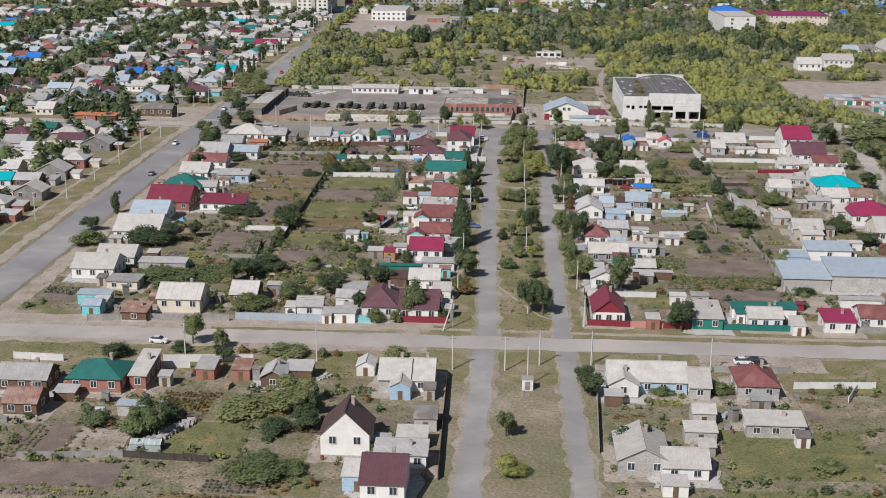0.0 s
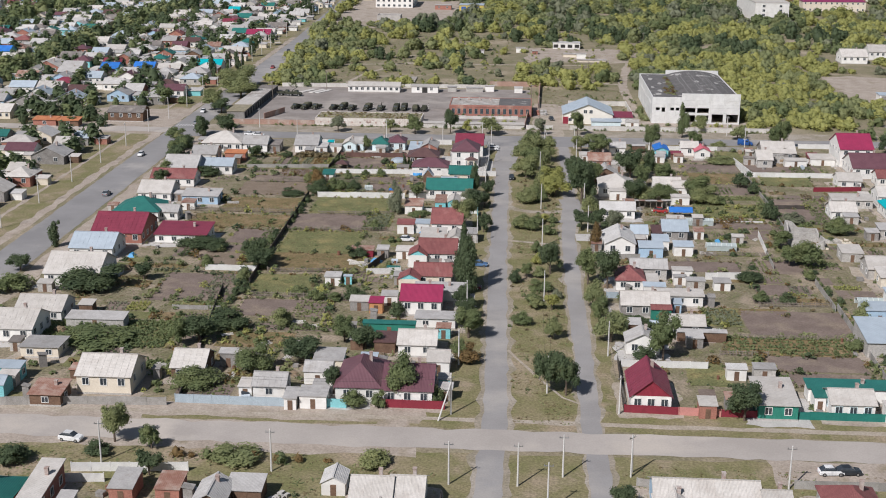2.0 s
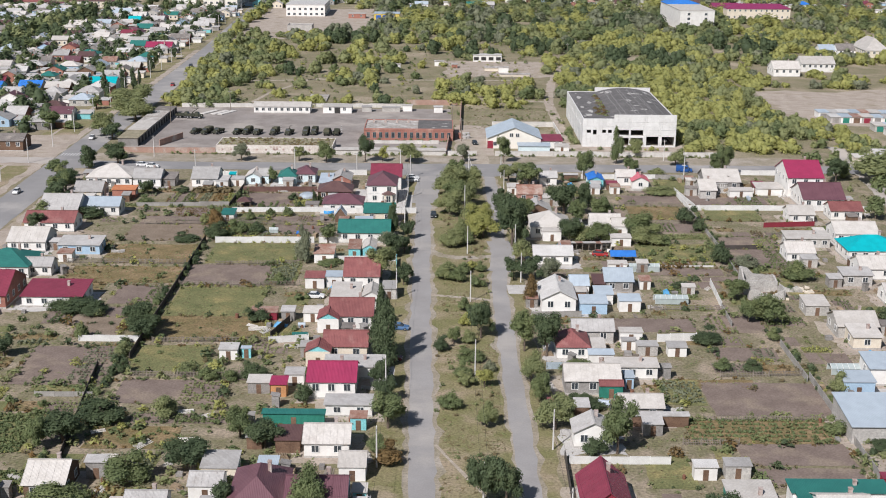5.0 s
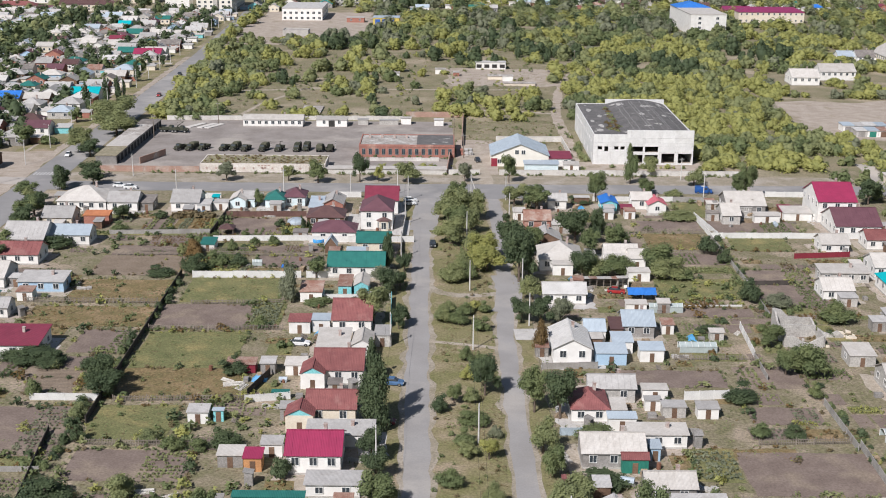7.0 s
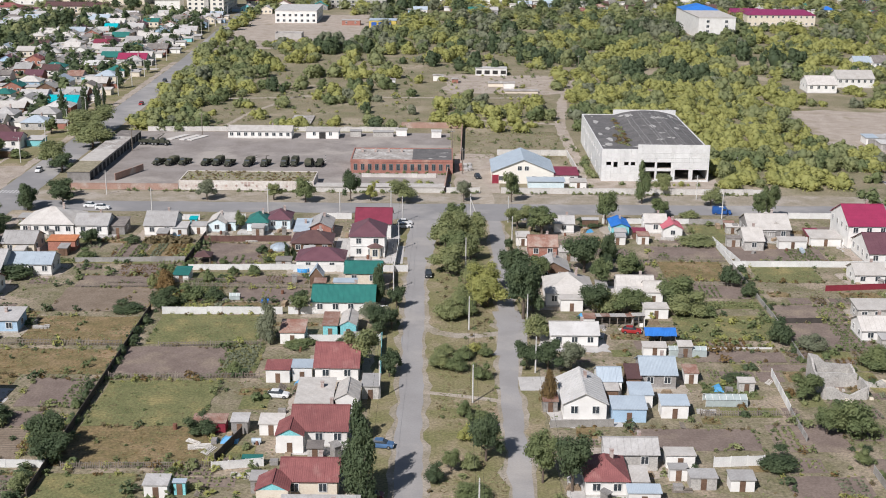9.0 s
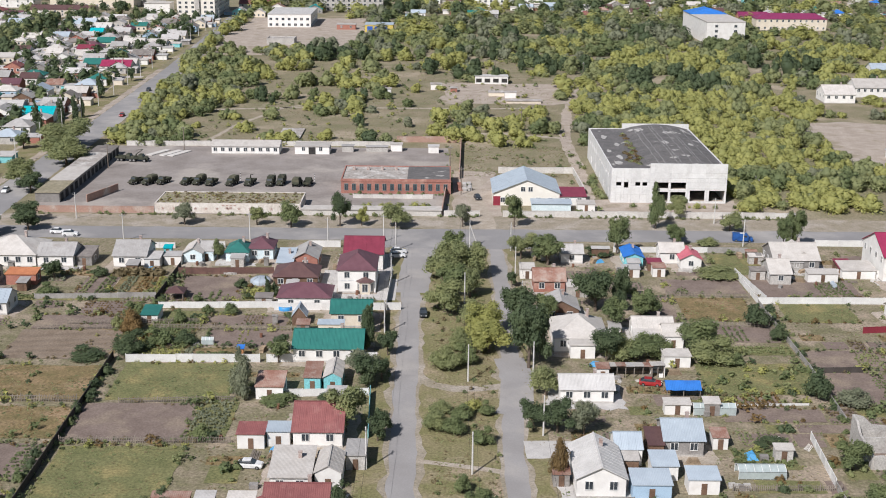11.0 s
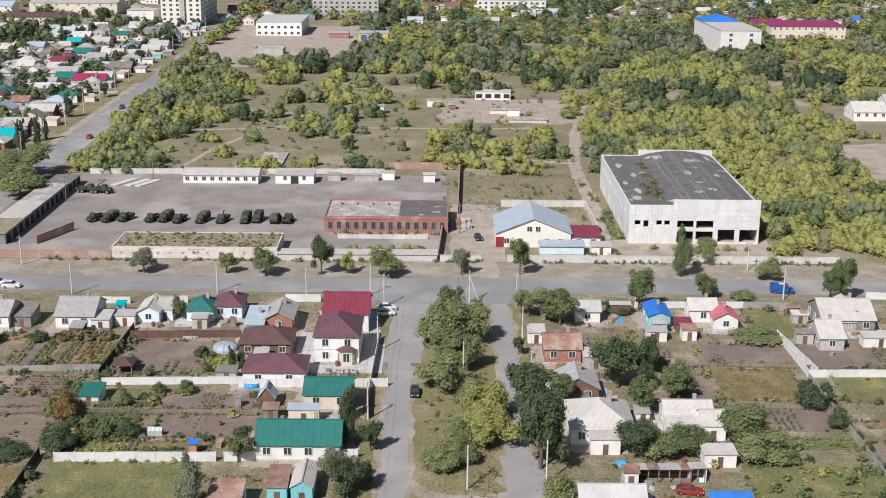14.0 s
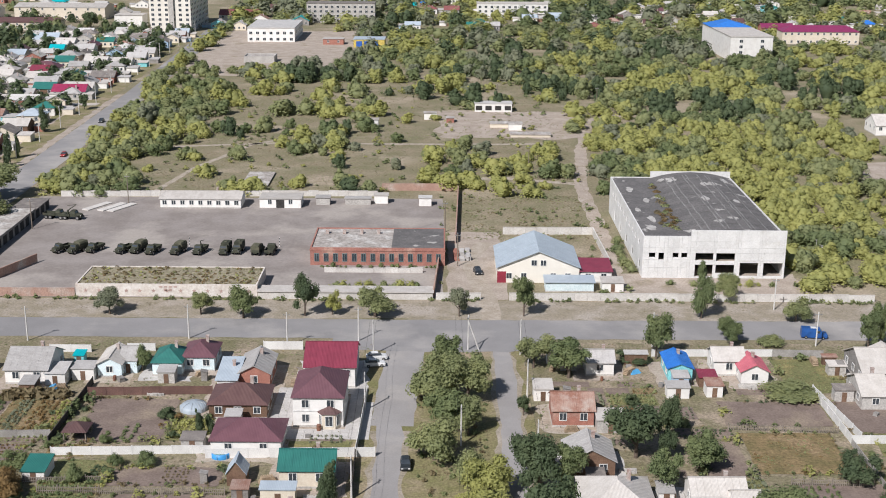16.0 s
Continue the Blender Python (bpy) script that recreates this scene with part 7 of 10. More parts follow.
# ---- derelict hall ----
def panel_wall(parent, x0, x1, z0, z1, y, thick, openings, material, xs=(), zs=(), name="wall_panel", along="x", sign=1):
    """A wall built of concrete panels round its openings. Openings: (x0, z0, x1, z1). along y: the wall runs in y at x = y."""
    cx = sorted({x0, x1, *[v for o in openings for v in (o[0], o[2])], *[v for v in xs if x0 < v < x1]})
    cz = sorted({z0, z1, *[v for o in openings for v in (o[1], o[3])], *[v for v in zs if z0 < v < z1]})
    gap = 0.015
    for a, b in zip(cz, cz[1:]):
        for l, r in zip(cx, cx[1:]):
            mx, mz = (l + r) / 2, (a + b) / 2
            if any(o[0] < mx < o[2] and o[1] < mz < o[3] for o in openings):
                continue
            if along == "x":
                bb = Build().box(l + gap, y, a + gap, r - gap, y + thick, b - gap)
            else:
                bb = Build().box(y, l + gap, a + gap, y + thick, r - gap, b - gap)
            piece(name, bb.mesh(name, material), parent)


HALL_WALL = mat("bleached_panel_concrete", (0.66, 0.652, 0.63), 0.85, (0.58, 0.572, 0.552), 0.3, fine=3.0, fine_amount=0.18, third=(0.52, 0.50, 0.46), third_scale=0.4, third_at=(0.58, 0.8), random=0.04)
FELT = mat("old_tar_felt", (0.105, 0.10, 0.098), 0.9, (0.14, 0.132, 0.128), 0.25, fine=2.0, fine_amount=0.3, third=(0.36, 0.345, 0.325), third_scale=0.22, third_at=(0.6, 0.64))
FELT_WORN = mat("worn_felt_seam", (0.21, 0.205, 0.2), 0.9, (0.15, 0.145, 0.14), 0.3, fine=2.0)
FELT_BARE = mat("bare_roof_concrete", (0.42, 0.405, 0.385), 0.9, (0.3, 0.285, 0.27), 0.5, fine=2.0)
MOSS = mat("dry_moss_litter", (0.26, 0.215, 0.12), 0.95, (0.17, 0.165, 0.075), 0.7, fine=2.5, fine_amount=0.4)


def hall():
    ob = thing("derelict_hall", "abandoned pale concrete industrial hall with empty openings and felt roof", "hall", (44.9, 136.9, 0))
    w, d, split = 34.3, 61.5, 11.4
    low = [(1.5, 5.2, 3.0, 6.3), (3.8, 4.6, 5.1, 6.3), (7.2, 5.2, 8.6, 6.3), (9.3, 5.2, 10.7, 6.3)]
    panel_wall(ob, 0, split, -0.2, 10.5, 0, 0.3, low, HALL_WALL, (6.0,), (2.6, 7.6))
    big = [(12.7, 4.5, 17.0, 6.3), (17.7, 4.3, 22.2, 6.3), (12.7, 0.4, 17.0, 3.4), (17.7, 1.3, 22.2, 3.4), (23.5, 0.6, 27.9, 3.9), (29.2, 0.6, 33.8, 3.9)]
    panel_wall(ob, split, w, -0.2, 12.0, -0.06, 0.36, big, HALL_WALL, (17.4, 22.8, 28.5), (7.6, 9.2))
    west = [(6 + 5.2 * k, 6.6, 8.3 + 5.2 * k, 7.8) for k in range(10)] + [(4 + 11 * k, 1.0, 6.4 + 11 * k, 3.2) for k in range(5)]
    panel_wall(ob, 0.3, d, -0.2, 10.5, 0, 0.3, west, HALL_WALL, [6 * k for k in range(1, 11)], (4.5, 8.6), along="y")
    panel_wall(ob, 0.3, d, -0.2, 10.6, w - 0.3, 0.3, [], HALL_WALL, [6 * k for k in range(1, 11)], (5,), along="y")
    panel_wall(ob, 0.3, w - 0.3, -0.2, 10.5, d - 0.3, 0.3, [], HALL_WALL, [6 * k for k in range(1, 6)], (5,))
    piece("parapet", Build().box(split, d - 0.3, 10.5, w, d, 12.2).mesh("parapet", HALL_WALL), ob)
    piece("inner_floor", Build().box(0.3, 0.3, 0, w - 0.3, d - 0.3, 0.3).mesh("inner_floor", DIRT), ob)
    piece("inner_floor", Build().box(0.3, 0.3, 4.0, split + 11, 20, 4.2).mesh("inner_floor", DIRT), ob)
    # added cross wall, coloured near-black to put shade behind the front openings
    piece("inner_wall", Build().box(0.3, 20, 0.3, w - 0.3, 20.2, 9.9).mesh("inner_wall", DARK_DOORS_AND_SHADE), ob)
    piece("column", Build().box(22.4, 0.4, 0.3, 22.9, 0.9, 9.9).mesh("column", HALL_WALL), ob)
    piece("flat_roof", Build().box(0.3, 0.3, 10.0, split + 0.3, d - 0.3, 10.3).mesh("flat_roof", FELT), ob, label="flat roof of dark felt with peeling patches")
    verts, faces, n, rows = [], [], 14, 21
    for j in range(rows):
        for i in range(n + 1):
            u = i / n
            x = split + 0.3 + (w - 0.6 - split) * u
            verts.append((x, 0.35 + (d - 0.7) * j / (rows - 1), 10.3 + 1.75 * (1 - (2 * u - 1) ** 2) + 0.05 * wob(x, j * 3.0, 0.5)))
    for j in range(rows - 1):
        for i in range(n):
            k = j * (n + 1) + i
            faces.append((k, k + 1, k + n + 2, k + n + 1))
    rf = piece("curved_roof", mesh_of("curved_roof", verts, faces, FELT, True), ob, label="shallow barrel roof of dark felt, torn in places")
    for k in range(9):
        y = 6.0 + k * 6.0
        b = Build()
        pts = [(split + 0.3 + (w - 0.6 - split) * i / n, 10.335 + 1.75 * (1 - (2 * i / n - 1) ** 2)) for i in range(n + 1)]
        for (xa, za), (xb, zb) in zip(pts, pts[1:]):
            b.slab([(xa, y, za + 0.04), (xb, y, zb + 0.04), (xb, y + 0.22, zb + 0.04), (xa, y + 0.22, za + 0.04)], 0.06)
        piece("felt_seam", b.mesh("felt_seam", FELT), rf)
    rise = lambda x: 10.3 if x < split + 0.3 else 10.3 + 1.75 * (1 - (2 * (x - split - 0.3) / (w - 0.6 - split) - 1) ** 2)
    for x in (14.5, 16.2, 19.6, 20.6, 23.8, 26.0, 26.8, 30.2):
        pts = [(x + 0.35 * wob(x, j * 1.7, 0.6), 1.0 + j * 3.0) for j in range(20)]
        ring = [v for xa, ya in pts for v in ((xa, ya, rise(xa)), (xa, ya, rise(xa) + 0.11), (xa + 0.3, ya, rise(xa + 0.3) + 0.11), (xa + 0.3, ya, rise(xa + 0.3)))]
        b = Build().poly(ring, [(4 * j + k, 4 * j + k + 1, 4 * j + k + 5, 4 * j + k + 4) for j in range(19) for k in range(3)])
        piece("felt_strip", b.mesh("felt_strip", FELT_WORN), rf)
    rng = np.random.default_rng(77)
    for x, y, a, c in [(3.0, 8, 1.2, 2.2), (4.6, 16, 0.9, 2.6), (2.4, 25, 0.7, 1.4), (6.0, 35, 0.8, 1.8), (3.5, 47, 1.0, 2.4), (16, 54, 1.4, 2.2), (24, 47, 1.0, 1.9), (29, 30, 0.8, 1.6), (21, 31, 0.9, 2.4), (13.6, 56, 0.8, 1.6), (31, 54, 0.9, 2.6)]:
        ring = []
        for k in range(14):
            px = x + a * math.cos(k * 0.45) * (1 + 0.9 * wob(k, x, 0.9))
            ring.append((px, y + c * math.sin(k * 0.45) * (1 + 0.9 * wob(k, y, 0.9)), rise(px) + 0.1))
        piece("bare_patch", Build().slab(ring, 0.16).mesh("bare_patch", FELT_BARE), ob, label="pale patch of concrete where the felt has torn away")
    for tint, spots in (("brown", [(8.6, 9), (9.5, 12), (7.4, 14), (9.8, 17), (8.2, 19), (10.2, 24), (10.5, 44)]), ("olive", [(9.2, 7), (7.6, 10.5), (10.2, 14.5), (8.8, 22), (10.4, 29), (10.6, 35), (10.2, 39), (10.0, 52)]), ("straw", [(6.2, 12), (8.0, 16.5), (9.6, 20), (9.6, 32), (10.2, 48), (6.5, 22)])):
        lobes = [(x + rng.normal() * 0.3, y + rng.normal() * 0.6, 10.35, 0.5 + 0.5 * rng.random()) for x, y in spots for _ in range(3)]
        leaves = leaf_cloud(rng, lobes, 800, 0.2, 0.7)
        leaves[:, 2] = np.maximum(leaves[:, 2], 10.33)
        weeds = piece("roof_growth", fast_mesh("roof_growth", leaves, np.arange(len(leaves)).reshape(-1, 3), LEAF[tint]), ob, label="dry weeds and moss growing on the roof")
        tagged(weeds, kind="stuff")
    return ob


hall()


# ---- vehicle yard ----
def flat_building(name, label, x0, y0, x1, y1, h, wall, roof, windows=0, wz=1.2, ww=1.0, whh=1.3, parapet=0.0, category="building", doors=0, trim=None, rz=0.0, tilt=0.0):
    ob = thing(name, label, category, ((x0 + x1) / 2, (y0 + y1) / 2, 0), rz)
    w, d = x1 - x0, y1 - y0
    piece("wall", Build().box(-w / 2, -d / 2, -0.2, w / 2, d / 2, h).mesh("wall", wall), ob)
    o = 0.25
    if parapet:
        for k, (a, b, c, e) in enumerate([(-w / 2, -d / 2, w / 2, -d / 2 + 0.35), (-w / 2, d / 2 - 0.35, w / 2, d / 2), (-w / 2, -d / 2 + 0.35, -w / 2 + 0.35, d / 2 - 0.35), (w / 2 - 0.35, -d / 2 + 0.35, w / 2, d / 2 - 0.35)]):
            piece("parapet", Build().box(a, b, h, c, e, h + parapet).mesh("parapet", wall), ob)
        piece("roof", Build().box(-w / 2 + 0.35, -d / 2 + 0.35, h, w / 2 - 0.35, d / 2 - 0.35, h + 0.08).mesh("roof", roof), ob)
    else:
        b = Build().slab([(-w / 2 - o, -d / 2 - o, h + 0.15), (w / 2 + o, -d / 2 - o, h + 0.15), (w / 2 + o, d / 2 + o, h + 0.15 + tilt), (-w / 2 - o, d / 2 + o, h + 0.15 + tilt)], 0.16 + tilt * 0.5)
        piece("roof", b.mesh("roof", roof), ob)
    for k in range(windows):
        window(ob, -w / 2 + w * (k + 0.5) / windows, -d / 2, wz, ww, whh, 0, trim)
    for k in range(doors):
        x = -w / 2 + w * (k + 0.5) / doors
        # near-black box on the solid wall paints the shade of a doorway
        piece("door", Build().box(x - 1.2, -d / 2 - 0.05, 0.02, x + 1.2, -d / 2 + 0.02, min(2.4, h - 0.3)).mesh("door", DARK_DOORS_AND_SHADE), ob)
    return ob


SCRAP = mat("roof_rubble", (0.34, 0.31, 0.285), 0.95, (0.24, 0.215, 0.19), 0.5, fine=1.5, fine_amount=0.5, bump=0.8, third=(0.42, 0.40, 0.375), third_scale=0.25, third_at=(0.5, 0.62))
WEEDROOF = mat("overgrown_roof", (0.20, 0.175, 0.115), 0.95, (0.26, 0.23, 0.165), 0.5, fine=1.6, fine_amount=0.5, bump=0.8)
MURAL = mat("peeling_whitewash", (0.60, 0.56, 0.51), 0.9, (0.52, 0.46, 0.41), 0.35, fine=2.5, fine_amount=0.25, third=(0.44, 0.36, 0.31), third_scale=0.4, third_at=(0.58, 0.74))
BRICKWALL = mat("old_brick_garden_wall", (0.36, 0.235, 0.185), 0.9, (0.31, 0.195, 0.155), 0.5, fine=4.0, fine_amount=0.3, third=(0.44, 0.38, 0.33), third_scale=0.25, third_at=(0.5, 0.7))
TRIM_TEAL = mat("grey_green_trim", (0.16, 0.22, 0.22), 0.8)
OLDBRICK = mat("depot_red_brick", (0.33, 0.155, 0.122), 0.9, (0.27, 0.125, 0.10), 0.4, fine=4.0, fine_amount=0.3, third=(0.42, 0.27, 0.215), third_scale=0.3, third_at=(0.55, 0.75))


def depot():
    ob = flat_building("brick_depot", "long red brick depot with blind windows and half ruined flat roof", -36, 145.2, -2.6, 163.6, 4.2, OLDBRICK, SCRAP, parapet=0.35)
    w, d = 33.4, 18.4
    for k in range(14):
        window(ob, -w / 2 + 1.6 + k * 2.32, -d / 2, 1.1, 1.0, 1.9, 0, TRIM_TEAL)
    piece("cornice", Build().box(-w / 2 - 0.12, -d / 2 - 0.12, 3.75, w / 2 + 0.12, -d / 2, 4.1).mesh("cornice", OLDBRICK), ob)
    piece("felt_roof", Build().box(3.4, -d / 2 + 0.36, 4.29, w / 2 - 0.36, d / 2 - 0.36, 4.42).mesh("felt_roof", FELT), ob, label="section of dark felt roofing")
    for k in range(4):
        piece("vent", Build().box(-14 + k * 4.4, 4.0, 4.28, -13.2 + k * 4.4, 5.0, 5.3).mesh("vent", CHIMNEY), ob)
    return ob


depot()
house(-73.6, 203.2, 23.4, 8.0, 2.9, 1.3, "gx", "light", "white", front=9, name="barrack")
flat_building("workshop", "low pale workshop with a dark doorway in the vehicle yard", -56.6, 200.3, -44.6, 207.2, 2.7, WALLS["white"], ROOFS["light"], windows=2, doors=1, category="workshop")
for x0, y0, x1, y1, h, wl, rf in [(-40.5, 204, -36.5, 207, 2.2, "bare", "grey"), (-32, 204.5, -24.5, 207, 1.9, "bare", "grey"), (-23.5, 206, -19.5, 209, 2.5, "white", "light"), (-10.2, 203.5, -6.6, 206.5, 2.4, "white", "white")]:
    flat_building("store_shed", "small flat-roofed concrete store along the yard wall", x0, y0, x1, y1, h, WALLS[wl], ROOFS[rf], doors=0, category="shed")
for k, (y0, y1, h, rf) in enumerate([(131.3, 146, 2.9, WEEDROOF), (146.1, 164, 3.1, ROOFS["light"]), (164.1, 186, 3.0, SCRAP), (186.1, 199, 2.6, ROOFS["dark"])]):
    ob = flat_building("garage_row", "low dark-walled garage row under patchy flat roof", -124.5, y0, -117.4, y1, h, WALLS["grey"], rf, category="garage")
    n = int((y1 - y0) / 4)
    for j in range(n):
        y = -(y1 - y0) / 2 + (y1 - y0) * (j + 0.5) / n
        piece("door", Build().box(3.5, y - 1.4, 0.02, 3.6, y + 1.4, 2.3).mesh("door", DARK_DOORS_AND_SHADE), ob)


def bunker():
    ob = flat_building("long_store", "low whitewashed store with weeds growing on its flat roof", -87, 120.6, -45.5, 134.2, 2.7, MURAL, WEEDROOF, parapet=0.25, category="store")
    rng = np.random.default_rng(5)
    for tint, count in (("straw", 3600), ("yellow", 500), ("olive", 500), ("brown", 700)):
        spots = [(rng.uniform(-20.2, 20.2), rng.uniform(-6.3, 6.3), 2.75, 0.12 + 0.45 * rng.random()) for _ in range(160)]
        leaves = leaf_cloud(rng, spots, count, 0.2, 0.8)
        leaves[:, 2] = np.maximum(leaves[:, 2], 2.74)
        weeds = piece("roof_growth", fast_mesh("roof_growth", leaves, np.arange(len(leaves)).reshape(-1, 3), LEAF[tint]), ob, label="dry weeds growing on the roof")
        tagged(weeds, kind="stuff")
    star = paint("faded_star_paint", (0.45, 0.32, 0.28), 0.9)
    b = None
    for k in range(13):
        cx = -18.5 + k * 3.1
        pts = [(cx + (0.55 if i % 2 == 0 else 0.24) * math.sin(i * math.pi / 5), -6.83, 1.35 + (0.55 if i % 2 == 0 else 0.24) * math.cos(i * math.pi / 5)) for i in range(10)]
        b = Build().poly(pts + [(p[0], -6.79, p[2]) for p in pts], [tuple(range(10)), tuple(range(19, 9, -1))] + [(i, i + 10, (i + 1) % 10 + 10, (i + 1) % 10) for i in range(10)])
        piece("painted_star", b.mesh("painted_star", star), ob, label="faded painted star")
    for j, n in enumerate((4, 2)):
        for k in range(n):
            piece("mark", Build().box(-1.6 + k * 1.1 + j, -6.83, 2.15 - j * 0.9, -0.9 + k * 1.1 + j, -6.79, 2.5 - j * 0.6).mesh("mark", star), ob, label="faded unreadable painted mark")
    return ob


bunker()


def wall_run(name, label, x0, y0, x1, y1, h, material, bay=3.0, thick=0.22, cap=True, uneven=0.0, post=False):
    """A garden or yard wall of separate panels, resting on the ground."""
    a, b = Vector((x0, y0)), Vector((x1, y1))
    length = (b - a).length
    n = max(1, round(length / bay))
    ob = thing(name, label, "wall" if "wall" in name else "fence", (x0, y0, 0), math.degrees(math.atan2(y1 - y0, x1 - x0)))
    step = length / n
    panel = Build().box(0.02, -thick / 2, -0.1, step - 0.02, thick / 2, h)
    if cap:
        panel.box(0, -thick / 2 - 0.05, h, step, thick / 2 + 0.05, h + 0.08)
    me = panel.mesh("panel", material)
    for k in range(n):
        o = piece("panel", me, ob, (k * step, 0, 0))
        if uneven:
            o.scale.z = 1 + uneven * wob(k * 1.7, x0, 0.9)
    if post:
        pm = Build().box(-0.12, -thick / 2 - 0.05, -0.1, 0.12, thick / 2 + 0.05, h + 0.12).mesh("post", material)
        for k in range(n + 1):
            piece("post", pm, ob, (k * step, 0, 0))
    return ob


CONC_FENCE = mat("whitish_concrete_fence", (0.55, 0.525, 0.49), 0.9, (0.48, 0.45, 0.415), 0.35, fine=3.0, fine_amount=0.2, third=(0.42, 0.38, 0.33), third_scale=0.3, third_at=(0.6, 0.76), random=0.06)
wall_run("yard_wall", "weathered brick yard wall along the road", -124, 120.3, -87.2, 120.5, 1.9, BRICKWALL)
flat_building("low_store", "long low grey flat-roofed store along the road", -45.2, 119.4, -5.4, 123.6, 1.7, CONC_FENCE, ROOFS["light"], category="store")
wall_run("yard_wall", "pale concrete panel wall beside the gate", -4.7, 119.6, 5.6, 119.8, 1.6, CONC_FENCE)
wall_run("yard_wall", "long whitish concrete panel wall along the road", 12.0, 119.5, 95.4, 119.8, 1.75, CONC_FENCE, uneven=0.1)
wall_run("yard_wall", "brick side wall of the yard", -5.2, 121, -4.2, 145, 2.2, BRICKWALL)
wall_run("yard_wall", "rear brick wall of the yard", -22, 222, 1.5, 222.5, 2.2, BRICKWALL)
wall_run("yard_wall", "side wall between yard and scrub", 1.5, 222, 0.2, 165, 2.0, BRICKWALL)
wall_run("yard_wall", "rear concrete panel wall of the yard", -118, 212, -23, 215, 1.7, CONC_FENCE, uneven=0.15)
wall_run("yard_wall", "short brick wing wall", -109.6, 131.8, -104, 146, 2.2, BRICKWALL)
wall_run("yard_wall", "low ruined wall by the depot", -32, 139.5, -8, 139.5, 1.2, CONC_FENCE, uneven=0.3)
for k, x in enumerate((-104, -99.5, -96.5)):
    ob = tagged(piece("concrete_slab", Build().box(-1.2, -5, 0, 1.2, 5, 0.25).mesh("concrete_slab", CONC_FENCE), None, (x, 200.5 - 0.6 * k, 0.02), -28), "stack of pale concrete slabs on the yard", "slab", "concrete slabs")


SHOPWALL = mat("pale_cream_render", (0.74, 0.70, 0.62), 0.8, (0.70, 0.655, 0.58), 0.4, fine_amount=0.1)


def shop():
    ob = thing("shop", "cream shop with pale blue metal roof behind the road wall", "shop", (19.6, 132.4, 0))
    w, d, e, rise = 19.4, 17.5, 3.9, 3.9
    piece("wall", Build().box(-w / 2, 0, -0.2, w / 2, d, e).mesh("wall", SHOPWALL), ob)
    piece("plinth", Build().box(-w / 2 - 0.08, -0.08, -0.2, -w / 2 + 2.0, 0.6, 2.8).mesh("plinth", WALLS["maroon"]), ob, label="maroon corner porch")
    for y in (0.01, d - 0.11):
        piece("gable", Build().poly([(-w / 2, y, e), (w / 2, y, e), (0, y, e + rise), (-w / 2, y + 0.1, e), (w / 2, y + 0.1, e), (0, y + 0.1, e + rise)], [(0, 1, 2), (5, 4, 3), (0, 3, 4, 1), (1, 4, 5, 2), (2, 5, 3, 0)]).mesh("gable", SHOPWALL), ob)
    b = Build()
    for s in (1, -1):
        q = [(s * (w / 2 + 0.4), -0.5, e - 0.05), (s * (w / 2 + 0.4), d + 0.4, e - 0.05), (0, d + 0.4, e + rise + 0.12), (0, -0.5, e + rise + 0.12)]
        b.slab(q if s > 0 else q[::-1], 0.12)
    rf = piece("roof", b.mesh("roof", ROOFS["bluegrey"]), ob)
    for k in range(19):
        y = -0.4 + k * (d + 0.7) / 18
        for s in (1, -1):
            q = [(s * (w / 2 + 0.4), y, e), (s * (w / 2 + 0.4), y + 0.08, e), (0, y + 0.08, e + rise + 0.17), (0, y, e + rise + 0.17)]
            piece("seam", Build().slab(q if s > 0 else q[::-1], 0.06).mesh("seam", ROOFS["bluegrey"]), rf)
    for x in (-1.1, 1.1):
        window(ob, x, 0.0, 4.3, 1.2, 1.3)
    for x in (-7, -3.5, 3.5, 7):
        window(ob, x, 0.0, 1.1, 1.2, 1.3)


shop()
house(33.3, 136.5, 7.4, 8.0, 2.9, 0.8, "shed", "crimson", "white", front=2, name="annex", chimney=False)
house(26.4, 127.6, 11.2, 4.0, 2.4, 0.4, "shed", "bluegrey", "ice", front=0, name="garage", chimney=False)
house(36.5, 127.8, 5.0, 3.5, 2.2, 0.4, "shed", "light", "white", front=0, name="garage", chimney=False)
wall_run("yard_wall", "grey yard wall behind the shop", 13, 174, 37.4, 174.4, 2.0, CONC_FENCE)
wall_run("yard_wall", "grey side wall behind the shop", 37.4, 174.4, 38.2, 146, 2.0, CONC_FENCE)

# ---- far buildings ----
def block_of_flats(x0, y0, x1, y1, floors, wall, label, bays=6, roof=None, rz=0.0, name="office_block", floor_h=3.0):
    """A slab block whose storeys of windows are built one by one on the south and east sides."""
    h = floors * floor_h + 0.8
    ob = thing(name, label, "building", ((x0 + x1) / 2, (y0 + y1) / 2, 0), rz)
    w, d = x1 - x0, y1 - y0
    piece("wall", Build().box(-w / 2, -d / 2, -0.2, w / 2, d / 2, h).mesh("wall", wall), ob)
    piece("roof", Build().box(-w / 2 - 0.2, -d / 2 - 0.2, h, w / 2 + 0.2, d / 2 + 0.2, h + 0.5).mesh("roof", roof or ROOFS["dark"]), ob)
    for f in range(floors):
        for k in range(bays):
            plain_window(ob, -w / 2 + w * (k + 0.5) / bays, -d / 2, 0.9 + f * floor_h, min(1.7, w / bays * 0.55), 1.5)
        n = max(1, int(d / 4.5))
        for k in range(n):
            plain_window(ob, w / 2, -d / 2 + d * (k + 0.5) / n, 0.9 + f * floor_h, 1.7, 1.5, 90)
    return ob


